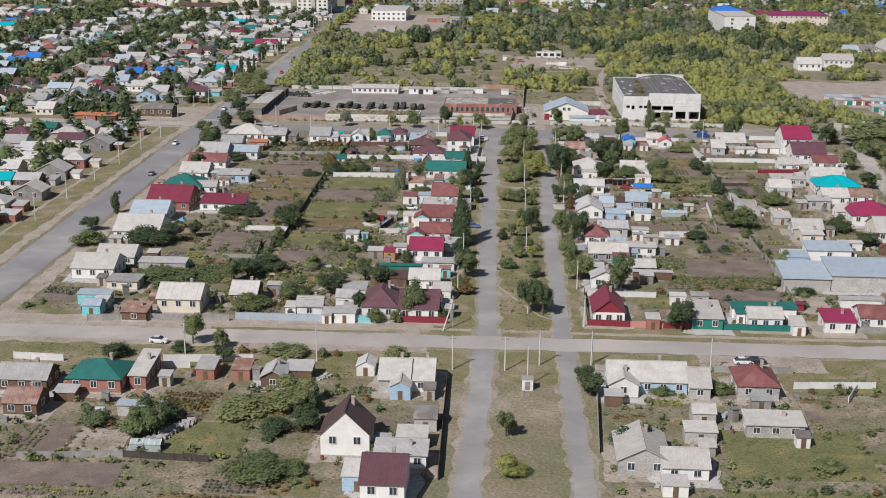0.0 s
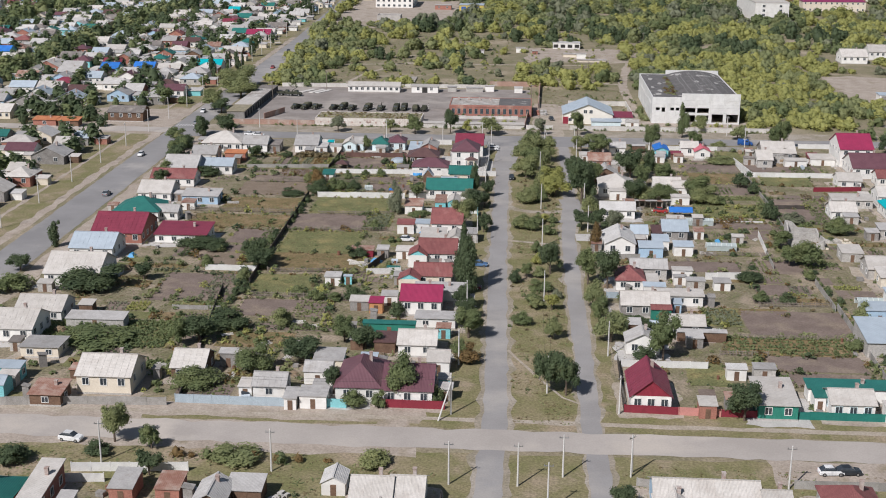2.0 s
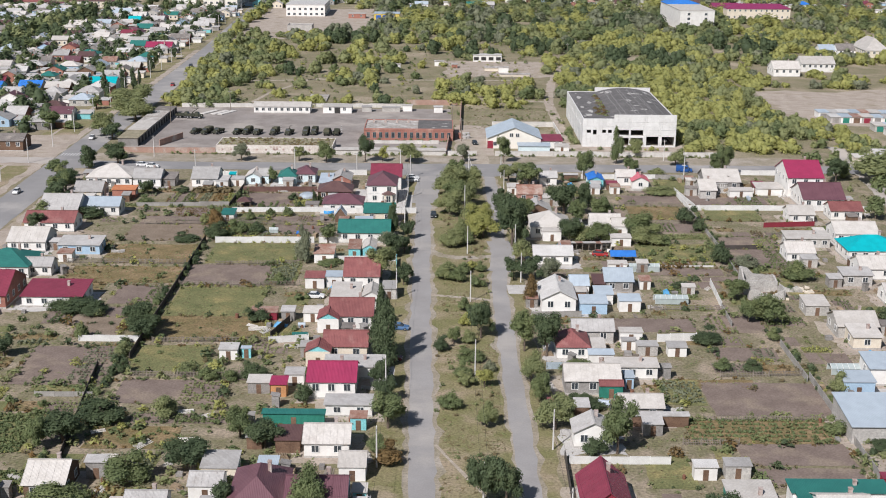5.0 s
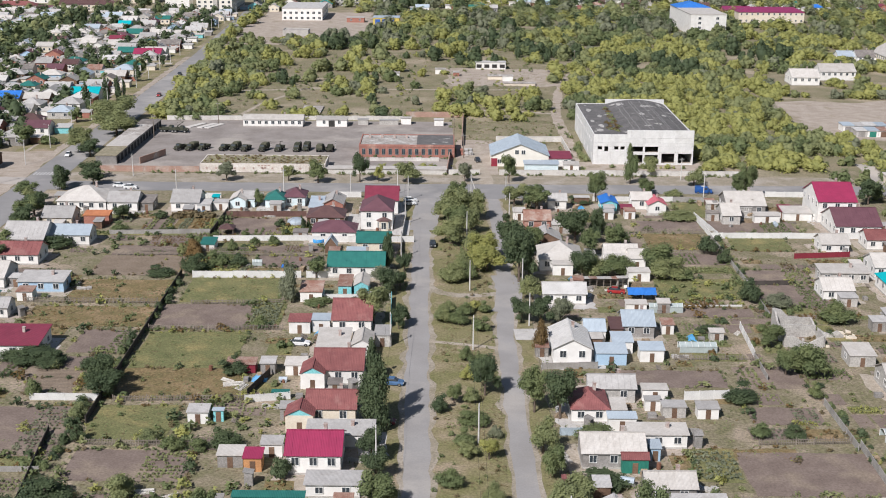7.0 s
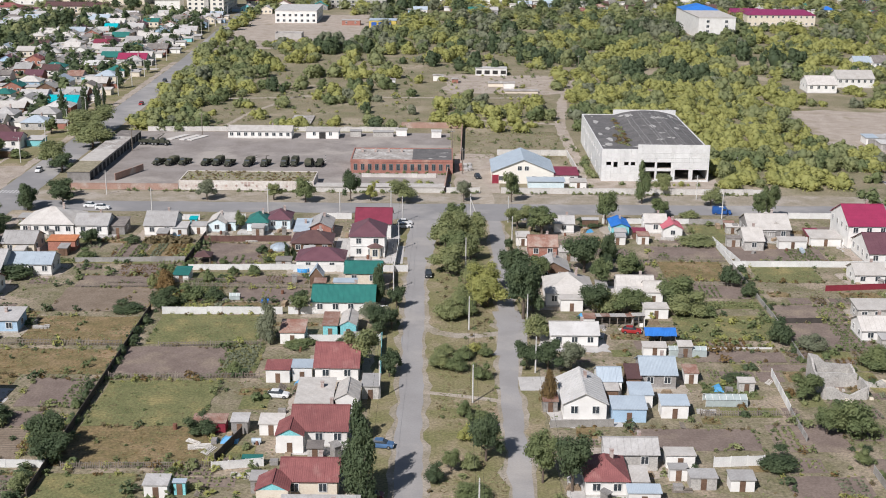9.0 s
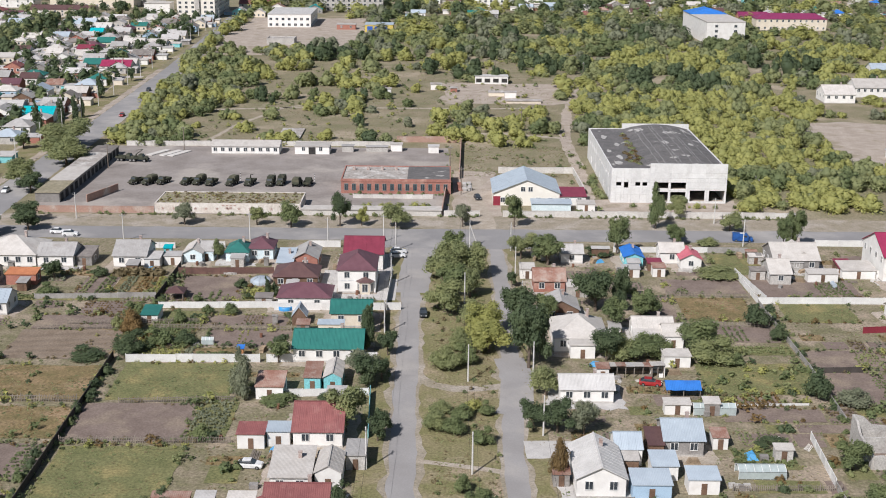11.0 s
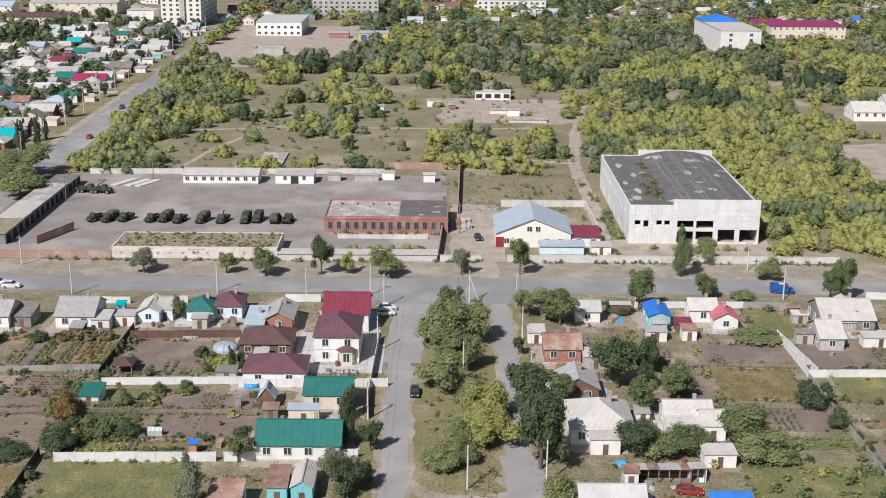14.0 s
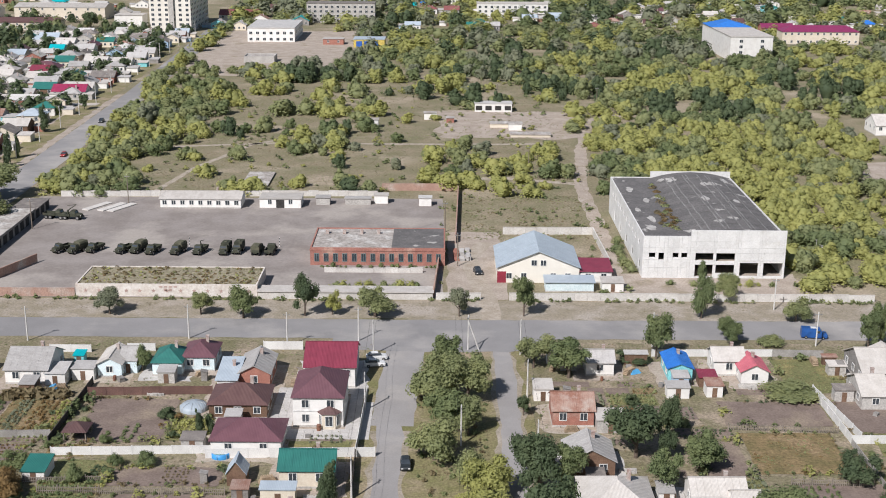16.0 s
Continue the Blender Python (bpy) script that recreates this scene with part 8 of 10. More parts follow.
tower = block_of_flats(-188.5, 632, -162.5, 690, 9, SHOPWALL, "tall pale office block with rows of windows", bays=6)
piece("stair_bay", Build().box(-0.6, -30.4, -0.2, 2.6, -29.05, 28.5).mesh("stair_bay", WALLS["bare"]), tower, label="brownish projecting stair bay")
block_of_flats(-119.8, 585, -91.8, 628, 2, WALLS["white"], "white two-storey commercial box at the highway", bays=7, roof=ROOFS["white"], name="commercial_building", floor_h=3.6)


def garage_station():
    ob = flat_building("service_station", "yellow and blue service station with blue gates", -55.2, 562, -37.4, 576, 4.6, paint("yellow_render", (0.62, 0.47, 0.12), 0.8), ROOFS["bluegrey"], category="garage")
    for k in range(3):
        piece("gate", Build().box(-7.4 + k * 4.6, -7.06, 0.02, -4.0 + k * 4.6, -6.96, 3.6).mesh("gate", paint("gate_blue", (0.03, 0.12, 0.45), 0.6)), ob)


garage_station()
flat_building("small_store", "small pinkish brick store", -74, 574, -62, 582, 3.2, WALLS["brick"], ROOFS["light"], windows=2, category="store")
flat_building("ruined_store", "roofless pale brick ruin on the vacant lot", -108, 496, -92, 508, 3.0, WALLS["bare"], SCRAP, parapet=0.6, category="ruin")


def old_school():
    ob = block_of_flats(-11.5, -32, 11.5, 32, 4, WALLS["white"], "derelict four-storey pale block with partly blue roof", bays=2, roof=ROOFS["light"], name="derelict_block")
    ob.location = (161.5, 549, 0)
    ob.rotation_euler = (0, 0, radians(2))
    b = Build()
    x0, x1, y0, y1, z, r = -11.9, 11.9, 10, 32.4, 13.35, 3.4
    b.poly([(x0, y0, z), (x1, y0, z), (x1, y1, z), (x0, y1, z), (0, y0 + 7, z + r), (0, y1 - 7, z + r)], [(0, 1, 4), (1, 2, 5, 4), (2, 3, 5), (3, 0, 4, 5), (3, 2, 1, 0)])
    piece("blue_roof", b.mesh("blue_roof", ROOFS["blue"]), ob, label="bright blue hipped roof over the rear half")


old_school()
house(222, 597, 46, 13, 7.5, 3.2, "hip", "fuchsia", "cream", front=12, name="school", chimney=False)
house(208, 640, 20, 11, 4.5, 2.6, "gx", "fuchsia", "brick", front=4, name="house")
house(-266, 712, 62, 24, 8, 2.0, "gx", "light", "cream", front=8, name="warehouse", chimney=False)
house(-330, 702, 46, 18, 6, 3, "gx", "bluegrey", "white", front=6, name="warehouse", chimney=False)
house(-268, 640, 44, 12, 5, 2.6, "gx", "brown", "cream", front=9, name="institute", chimney=False)
house(-320, 630, 30, 12, 5, 2.6, "hip", "red", "cream", front=6, name="institute", chimney=False)
house(-206, 655, 18, 14, 8.5, 0.4, "flat", "light", "white", front=0, name="depot", chimney=False)
house(-143, 700, 26, 13, 4.5, 3, "gx", "red", "white", front=5, name="house")
block_of_flats(-96, 690, -50, 704, 4, WALLS["bare"], "long grey apartment block behind trees", bays=12)
block_of_flats(20, 728, 70, 741, 3, WALLS["white"], "long pale apartment block on the horizon", bays=12, roof=ROOFS["light"])


def unfinished():
    ob = thing("unfinished_building", "roofless pale brick shell with empty window holes", "building", (205.8, 230, 0))
    w, d, h = 21.0, 17.0, 6.8
    holes = [(2.5 + 3.1 * k, 4.2, 4.2 + 3.1 * k, 6.0) for k in range(6)] + [(2.5 + 3.1 * k, 0.8, 4.2 + 3.1 * k, 2.7) for k in range(6)]
    panel_wall(ob, 0, w, -0.2, h, 0, 0.4, holes, WALLS["white"], zs=(3.4,))
    panel_wall(ob, 0.4, d, -0.2, h, 0, 0.4, [(2 + 3.6 * k, 4.2, 3.7 + 3.6 * k, 6.0) for k in range(4)], WALLS["white"], zs=(3.4,), along="y")
    panel_wall(ob, 0.4, d, -0.2, h, w - 0.4, 0.4, [], WALLS["white"], zs=(3.4,), along="y")
    panel_wall(ob, 0.4, w - 0.4, -0.2, h, d - 0.4, 0.4, [], WALLS["white"], zs=(3.4,))
    piece("floor_slab", Build().box(0.4, 0.4, 3.3, w - 0.4, d - 0.4, 3.5).mesh("floor_slab", WALLS["bare"]), ob)


unfinished()


def church():
    ob = thing("church", "red brick church with green roofs and small domes", "church", (249, 330, 0))
    piece("wall", Build().box(-10, -6, -0.2, 10, 6, 6.5).mesh("wall", WALLS["brick"]), ob)
    rb, gabs = roof_shape(20, 12, 6.5, 4.2, "gy", 0.4)
    piece("roof", rb.mesh("roof", ROOFS["green"]), ob)
    for g in gabs:
        piece("gable", g.mesh("gable", WALLS["brick"]), ob)
    for x, y, z, r in ((-7.5, -4.5, 6, 1.9), (2.0, 0, 9.5, 1.5)):
        dr = piece("drum", Build().tube((x, y, z), (x, y, z + 4.2), r, r, 10).mesh("drum", WALLS["brick"] if r > 1.6 else ROOFS["green"]), ob)
        b = Build().tube((x, y, z + 4.2), (x, y, z + 5.4), r * 1.15, r * 1.05, 10).tube((x, y, z + 5.4), (x, y, z + 7.2), r * 1.05, 0.15, 10).tube((x, y, z + 7.2), (x, y, z + 8.6), 0.08, 0.06, 6)
        piece("dome", b.mesh("dome", ROOFS["green"]), dr, label="green metal dome with a spike")
    for k in range(5):
        window(ob, -8 + 4 * k, -6, 2.2, 1.2, 2.4)


church()
house(229, 318, 10, 7, 3.2, 2.0, "gx", "green", "white", name="house")
k = 0
for y, x0, x1, tilt in [(198, 150, 236, 0), (188, 152, 240, 1), (170, 164, 250, 0), (160, 166, 250, 1), (143, 170, 250, 0)]:
    for x in np.arange(x0, x1, 4.3):
        k += 1
        ob = flat_building("lockup_garage", "small brick lock-up garage in a long row", x, y, x + 4.2, y + 6, 2.5 + 0.25 * wob(x, y, 0.8), WALLS["white" if k % 3 else "bare"], ROOFS[("light", "bluegrey", "grey", "white", "bluegrey", "rust")[k % 6]], category="garage", tilt=0.2)
        tagged(ob, group="lock-up garages")
        piece("gate", Build().box(-1.3, -3.05, 0.02, 1.3, -2.97, 2.1).mesh("gate", (WALLS["maroon"], WALLS["grey"], WALLS["green"], WALLS["wood"])[k % 4]), ob)
# ruins in the scrub
kiosk = flat_building("kiosk", "white flat-roofed pavilion with open front", 9.8, 358, 25.2, 364, 3.6, WALLS["white"], ROOFS["white"], category="pavilion")
# flat near-black boxes on a closed wall paint the shade of the open front
for x in (-6, -2, 2, 6):
    piece("opening", Build().box(x - 1.3, -3.05, 0.8, x + 1.3, -2.98, 2.6).mesh("opening", DARK_DOORS_AND_SHADE), kiosk)
flat_building("ruin", "pale crumbling foundation block", 22, 319, 27, 323, 2.6, WALLS["white"], SCRAP, category="ruin")
flat_building("ruin", "pale crumbling foundation block", 15, 324, 22, 329, 1.6, WALLS["cream"], SCRAP, category="ruin")
flat_building("ruin", "low pale foundation slab", 22, 306, 37, 311, 1.0, WALLS["cream"], SCRAP, category="ruin")
flat_building("ruin", "pale crumbling foundation block", -2, 334, 1, 338, 1.8, WALLS["brick"], SCRAP, category="ruin")
flat_building("ruin", "pale crumbling foundation block", -31.8, 322, -28.4, 326, 3.2, WALLS["white"], SCRAP, category="ruin")
flat_building("ruin", "pale crumbling foundation block", -11, 340, -6, 344, 2.6, WALLS["white"], SCRAP, category="ruin")
flat_building("ruin", "low grey block among shrubs", 95.6, 162, 100.6, 167, 2.6, WALLS["bare"], SCRAP, category="ruin")
flat_building("ruin", "patch of broken concrete", -66, 226, -58, 244, 0.4, WALLS["bare"], SCRAP, category="ruin")

# ---- town beyond the highway and on the horizon ----
ROOF_MIX = ["grey"] * 14 + ["light"] * 9 + ["white"] * 2 + ["bluegrey"] * 5 + ["red", "green", "green", "teal", "brown", "brown", "brown", "purple", "purple", "crimson", "green", "blue", "blue", "rust", "dark", "dark", "dark"]
WALL_MIX = ["white"] * 5 + ["cream"] * 4 + ["bare", "bare", "brick", "brick", "wood", "cyan", "blue", "grey", "grey"]


class Joined:
    """A far house as one mesh of several materials."""

    def __init__(self):
        self.v, self.f, self.m, self.mats = [], [], [], []

    def add(self, build, material, x, y):
        if material not in self.mats:
            self.mats.append(material)
        n = len(self.v)
        self.v += [(p[0] + x, p[1] + y, p[2]) for p in build.v]
        self.f += [tuple(i + n for i in f) for f in build.f]
        self.m += [self.mats.index(material)] * len(build.f)

    def finish(self, name, label, category, x, y):
        me = mesh_of(name, self.v, self.f, self.mats)
        me.polygons.foreach_set("material_index", self.m)
        ob = tagged(new(name, me), label, category, kind="stuff" if category == "houses" else "")
        ob.location = (x, y, 0)
        return ob


def far_house(x, y, w, d, e, rise, kind, roof, wall, windows):
    alone = windows and -262 < x < -140 and y < 520
    far = Joined() if alone else REST
    ox, oy = (0, 0) if alone else (x, y)
    far.add(Build().box(-w / 2, -d / 2, -0.1, w / 2, d / 2, e), WALLS[wall], ox, oy)
    rb, gabs = roof_shape(w, d, e, rise, kind)
    far.add(rb, ROOFS[roof], ox, oy)
    for g in gabs:
        far.add(g, WALLS[wall], ox, oy)
    for k in range(windows):
        wx = -w / 2 + w * (k + 0.5) / windows
        far.add(Build().box(wx - 0.65, -d / 2 - 0.07, 0.95, wx + 0.65, -d / 2 - 0.03, 2.35), WHITE_TRIM, ox, oy)
        far.add(Build().box(wx - 0.5, -d / 2 - 0.1, 1.05, wx + 0.5, -d / 2 - 0.075, 2.2), GLASS, ox, oy)
    if windows:
        far.add(Build().box(w * 0.15, 0.2, e, w * 0.15 + 0.5, 0.7, e + rise + 0.6), CHIMNEY, ox, oy)
    if alone:
        far.finish("house", f"{WORDS_WALL[wall]} house with {WORDS_ROOF[roof]} roof across the highway", "house", x, y)


REST = Joined()


def town_house(x, y, k, rng, far=None):
    """A plain one-storey house of the far town, with an outbuilding beside it."""
    roof, wall = ROOF_MIX[rng.integers(len(ROOF_MIX))], WALL_MIX[rng.integers(len(WALL_MIX))]
    w, d, e = 7.5 + 4 * rng.random(), 7 + 3 * rng.random(), 2.8 + 0.6 * rng.random()
    kind = ("gx", "gx", "gy", "hip")[rng.integers(4)]
    rise = (d if kind == "gx" else w if kind == "gy" else min(w, d)) / 2 * 0.5
    if far is None:
        house(x, y, w, d, e, rise, kind, roof, wall, front=2, chimney=bool(k % 2), detail=False)
    else:
        far_house(x, y, w, d, e, rise, kind, roof, wall, 3)
    for _ in range(2):
        if rng.random() < 0.65:
            s = 1 if rng.random() < 0.5 else -1
            ww, dd = 3 + 3 * rng.random(), 3 + 3 * rng.random()
            args = (x + s * (w / 2 + ww / 2 + 0.8), y + 6 * rng.random() - 1, ww, dd, 2.1 + 0.4 * rng.random(), 0.4, "shed", ROOF_MIX[rng.integers(24)], WALL_MIX[rng.integers(len(WALL_MIX))])
            if far is None:
                house(*args, front=0, detail=False)
            else:
                far_house(*args, 0)


def west_town():
    rng = np.random.default_rng(5)
    near, north = True, True
    k = 0
    for row, y in enumerate(np.arange(-100, 640, 16.5)):
        if 362 < y < 378 or 97 < y < 121:
            continue
        limit = -98 - (y + 238) * 0.44
        x = -162 - 5 * rng.random()
        while max(limit, -470) < x < -150:
            k += 1
            if not (-235 < x < -150 and y > 615) and not -270 < x < -249 and not -352 < x < -332 and not (x > -205 and 95 < y < 152):
                town_house(x + rng.normal() * 1.6, y + rng.normal() * 2.6, k, rng, None if x > -186 and y < 420 else near)
            x -= 14.0 + 4.5 * rng.random()
    for j, y in enumerate(np.arange(655, 960, 26.0)):
        for x in np.arange(-150 + j * 7, 430, 21.0):
            if rng.random() < 0.4 and not (-100 < x < -45 and y < 710):
                town_house(x + rng.normal() * 4, y + rng.normal() * 5, k, rng, north)
        for x in np.arange(-520, -200, 24.0):
            if rng.random() < 0.45 and y > 730:
                town_house(x + rng.normal() * 4, y + rng.normal() * 5, k, rng, north)
    for y in np.arange(-120, 130, 23.0):
        for x in np.arange(146, 250, 20.0):
            town_house(x + rng.normal() * 2, y + rng.normal() * 2, k, rng, north)


def far_town():
    """Low roofs and office blocks of the town as far as the horizon."""
    rng = np.random.default_rng(31)
    y = 960.0
    while y < 2300:
        step = 26 + (y - 960) * 0.03
        for x in np.arange(-0.44 * (y + 420), 0.4 * (y + 420), step * 0.9):
            if rng.random() < 0.5 and abs(x + 158) > 12:
                w, d = rng.uniform(9, 17), rng.uniform(8, 13)
                tall = rng.random() < 0.03
                far_house(x + rng.normal() * 6, y + rng.normal() * 7, w * (2.2 if tall else 1), d, 10.0 if tall else 3.2, 0.4 if tall else 2.4, "flat" if tall else ("gx", "gy", "hip")[rng.integers(3)], ROOF_MIX[rng.integers(len(ROOF_MIX))], WALL_MIX[rng.integers(len(WALL_MIX))], 0)
        y += step


west_town()
far_town()
REST.finish("distant_housing", "low houses and sheds of the far town among trees", "houses", 0, 0)
house(-162.5, 125.0, 14.0, 9.0, 3.8, 1.8, "gx", "dark", "wood", front=4)
house(-190.5, 110.5, 9.0, 4.5, 2.6, 0.6, "shed", "orange", "brick", front=1)
house(-181.0, 110.0, 8.0, 4.5, 2.6, 0.6, "shed", "orange", "wood", front=1)
house(-163.2, 258, 12.2, 9.0, 3.2, 2.4, "gx", "teal", "white", name="house")
house(-166.5, 388, 14.5, 9, 3.2, 2.4, "gx", "magenta", "white", name="house")
house(-198.5, 455, 14.5, 10, 3.4, 2.8, "hip", "purple", "white", name="house")
ribbon("road_west_street", [(-420, 374), (-150, 370)], 6, DUSTROAD, 0.03, "dusty side street between low houses", rough=0.6)
ribbon("road_west_street", [(-355, 200), (-300, 480), (-262, 700)], 7, DUSTROAD, 0.028, "dusty side street between low houses", rough=0.6)

# ---- vehicles ----
def wheel_mesh(r, w):
    b = Build()
    n = 14
    pts = []
    for x in (-w / 2, w / 2):
        pts += [(x, r * math.cos(k * math.tau / n), r * math.sin(k * math.tau / n)) for k in range(n)]
    b.poly(pts, [(k, (k + 1) % n, (k + 1) % n + n, k + n) for k in range(n)] + [tuple(range(n - 1, -1, -1)), tuple(range(n, 2 * n))])
    rim = Build()
    pts = []
    for x in (-w / 2 - 0.02, w / 2 + 0.02):
        pts += [(x, r * 0.55 * math.cos(k * math.tau / n), r * 0.55 * math.sin(k * math.tau / n)) for k in range(n)]
    rim.poly(pts, [(k, (k + 1) % n, (k + 1) % n + n, k + n) for k in range(n)] + [tuple(range(n - 1, -1, -1)), tuple(range(n, 2 * n))])
    return b.mesh("tyre", RUBBER), rim.mesh("rim", STEEL)


CAR_WHEEL, TRUCK_WHEEL = wheel_mesh(0.32, 0.22), wheel_mesh(0.58, 0.36)


def wheels(ob, kit, spots):
    for x, y, z in spots:
        o = piece("wheel", kit[0], ob, (x, y, z))
        piece("rim", kit[1], o)


def loft(sections):
    """A body from cross-sections (y, half width, low, high, top half width)."""
    b = Build()
    pts = []
    for y, hw, lo, hi, tw in sections:
        pts += [(-hw, y, lo), (hw, y, lo), (hw, y, (lo + hi) / 2 + 0.1 * (hi - lo)), (tw, y, hi), (-tw, y, hi), (-hw, y, (lo + hi) / 2 + 0.1 * (hi - lo))]
    faces = []
    for k in range(len(sections) - 1):
        for j in range(6):
            a, c = k * 6 + j, k * 6 + (j + 1) % 6
            faces.append((a, c, c + 6, a + 6))
    n = (len(sections) - 1) * 6
    faces += [(5, 4, 3, 2, 1, 0), tuple(n + j for j in range(6))]
    return b.poly(pts, faces)


def car(x, y, rz, colour, rgb, tall=0.0, words="small car parked by the kerb"):
    """A passenger car, its nose to -y before turning."""
    ob = thing("car", f"{colour} {words}", "car", (x, y, 0.04), rz)
    p = paint(f"{colour}_car_paint".replace(" ", "_"), rgb)
    piece("body", loft([(-2.1, 0.7, 0.35, 0.62, 0.62), (-1.95, 0.82, 0.25, 0.78 + tall * 0.5, 0.72), (-0.9, 0.85, 0.22, 0.92 + tall, 0.78), (1.3, 0.85, 0.22, 0.94 + tall, 0.78), (1.95, 0.82, 0.25, 0.9 + tall, 0.72), (2.1, 0.72, 0.35, 0.75 + tall, 0.62)]).mesh("body", p), ob)
    piece("window_band", loft([(-0.95, 0.77, 0.9 + tall, 0.93 + tall, 0.72), (-0.25, 0.76, 0.9 + tall, 1.38 + tall, 0.6), (1.15, 0.76, 0.9 + tall, 1.4 + tall, 0.6), (1.85, 0.74, 0.9 + tall, 0.95 + tall, 0.68)]).mesh("window_band", GLASS), ob)
    piece("roof_panel", Build().box(-0.6, -0.25, 1.39 + tall, 0.6, 1.15, 1.44 + tall).mesh("roof_panel", p), ob)
    for sx in (-0.55, 0.55):
        piece("headlight", Build().box(sx - 0.15, -2.13, 0.55, sx + 0.15, -2.05, 0.68).mesh("headlight", WHITE_TRIM), ob)
        piece("tail_light", Build().box(sx - 0.12, 2.06, 0.62, sx + 0.12, 2.12, 0.76).mesh("tail_light", paint("tail_light_red", (0.4, 0.02, 0.02))), ob)
    wheels(ob, CAR_WHEEL, [(sx * 0.78, sy, 0.29) for sx in (-1, 1) for sy in (-1.3, 1.3)])
    return ob


def van(x, y, rz):
    """A boxy blue van."""
    ob = thing("van", "blue panel van standing on the road", "van", (x, y, 0.06), rz)
    p = paint("blue_van_paint", (0.02, 0.09, 0.30))
    piece("body", loft([(-2.7, 0.8, 0.4, 0.95, 0.7), (-2.5, 0.98, 0.3, 1.15, 0.85), (-1.75, 1.0, 0.28, 1.3, 0.9), (-1.1, 1.0, 0.28, 2.15, 0.86), (2.6, 1.0, 0.28, 2.2, 0.88), (2.7, 0.96, 0.35, 2.1, 0.84)]).mesh("body", p), ob)
    piece("windscreen", Build().poly([(-0.8, -1.8, 1.35), (0.8, -1.8, 1.35), (0.76, -1.18, 2.05), (-0.76, -1.18, 2.05)], [(0, 1, 2, 3)]).mesh("windscreen", GLASS), ob)
    for s in (1, -1):
        piece("side_window", Build().box(s * 1.0 - 0.02, -1.1, 1.3, s * 1.0 + 0.02, -0.2, 1.85).mesh("side_window", GLASS), ob)
    piece("roof_mark", Build().box(-0.5, -0.4, 2.2, 0.5, 0.8, 2.25).mesh("roof_mark", WHITE_TRIM), ob)
    wheels(ob, CAR_WHEEL, [(sx * 0.9, sy, 0.29) for sx in (-1, 1) for sy in (-1.8, 1.7)])
    return ob


def army_truck(x, y, rz, bed="tilt"):
    """An army lorry, its nose to -y before turning. bed: tilt (canvas), open, crane or box."""
    ob = thing("army_truck", f"olive army lorry with {'canvas tilt' if bed == 'tilt' else 'open bed' if bed == 'open' else 'folded crane' if bed == 'crane' else 'box body'} parked in the yard", "truck", (x, y, 0.03), rz, group="parked army lorries")
    piece("chassis", Build().box(-0.5, -3.1, 0.75, 0.5, 3.4, 1.0).mesh("chassis", KHAKI), ob)
    piece("bonnet", loft([(-3.2, 0.75, 0.85, 1.55, 0.6), (-2.9, 0.85, 0.85, 1.7, 0.68), (-1.8, 0.95, 0.85, 1.8, 0.8)]).mesh("bonnet", KHAKI), ob)
    piece("cab", loft([(-1.85, 1.15, 0.9, 1.85, 1.05), (-1.5, 1.2, 0.9, 2.55, 0.98), (-0.35, 1.2, 0.9, 2.6, 1.0), (-0.25, 1.15, 0.9, 2.4, 0.95)]).mesh("cab", KHAKI), ob)
    piece("windscreen", Build().poly([(-0.85, -1.8, 1.95), (0.85, -1.8, 1.95), (0.85, -1.58, 2.42), (-0.85, -1.58, 2.42)], [(0, 1, 2, 3)]).mesh("windscreen", GLASS), ob)
    piece("bumper", Build().box(-1.2, -3.4, 0.7, 1.2, -3.2, 1.0).mesh("bumper", KHAKI), ob)
    for s in (1, -1):
        piece("headlight", Build().tube((s * 0.85, -3.25, 1.25), (s * 0.85, -3.12, 1.25), 0.15, 0.15, 8).mesh("headlight", STEEL), ob)
        piece("mudguard", Build().box(s * 0.8, -2.7, 1.2, s * 1.25, -1.6, 1.32).mesh("mudguard", KHAKI), ob)
    if bed == "tilt":
        piece("cargo_bed", Build().box(-1.25, -0.1, 1.05, 1.25, 3.5, 1.75).mesh("cargo_bed", KHAKI), ob)
        piece("canvas", loft([(-0.05, 1.24, 1.75, 3.0, 0.95), (1.7, 1.24, 1.75, 3.1, 1.0), (3.45, 1.24, 1.75, 3.0, 0.95)]).mesh("canvas", CANVAS), ob)
    elif bed == "box":
        piece("box_body", loft([(-0.1, 1.22, 1.1, 3.0, 1.1), (3.5, 1.22, 1.1, 3.0, 1.1)]).mesh("box_body", KHAKI), ob)
        piece("roof_hatch", Build().box(-0.4, 1.0, 3.0, 0.4, 1.8, 3.15).mesh("roof_hatch", CANVAS), ob)
    else:
        piece("cargo_bed", Build().box(-1.25, -0.1, 1.05, 1.25, 3.5, 1.15).box(-1.25, -0.1, 1.15, -1.17, 3.5, 1.75).box(1.17, -0.1, 1.15, 1.25, 3.5, 1.75).box(-1.17, 3.42, 1.15, 1.17, 3.5, 1.75).box(-1.17, -0.1, 1.15, 1.17, -0.02, 1.75).mesh("cargo_bed", KHAKI), ob)
        if bed == "crane":
            piece("crane_arm", Build().tube((0, 0.8, 1.1), (0, 0.8, 2.6), 0.3, 0.25, 8).tube((0, 0.8, 2.5), (0.9, -1.4, 4.0), 0.16, 0.1, 6).tube((0.9, -1.4, 4.0), (1.0, 1.2, 3.6), 0.1, 0.07, 6).mesh("crane_arm", KHAKI), ob)
    wheels(ob, TRUCK_WHEEL, [(sx * 1.0, sy, 0.55) for sx in (-1, 1) for sy in (-2.2, 1.4, 2.65)])
    return ob


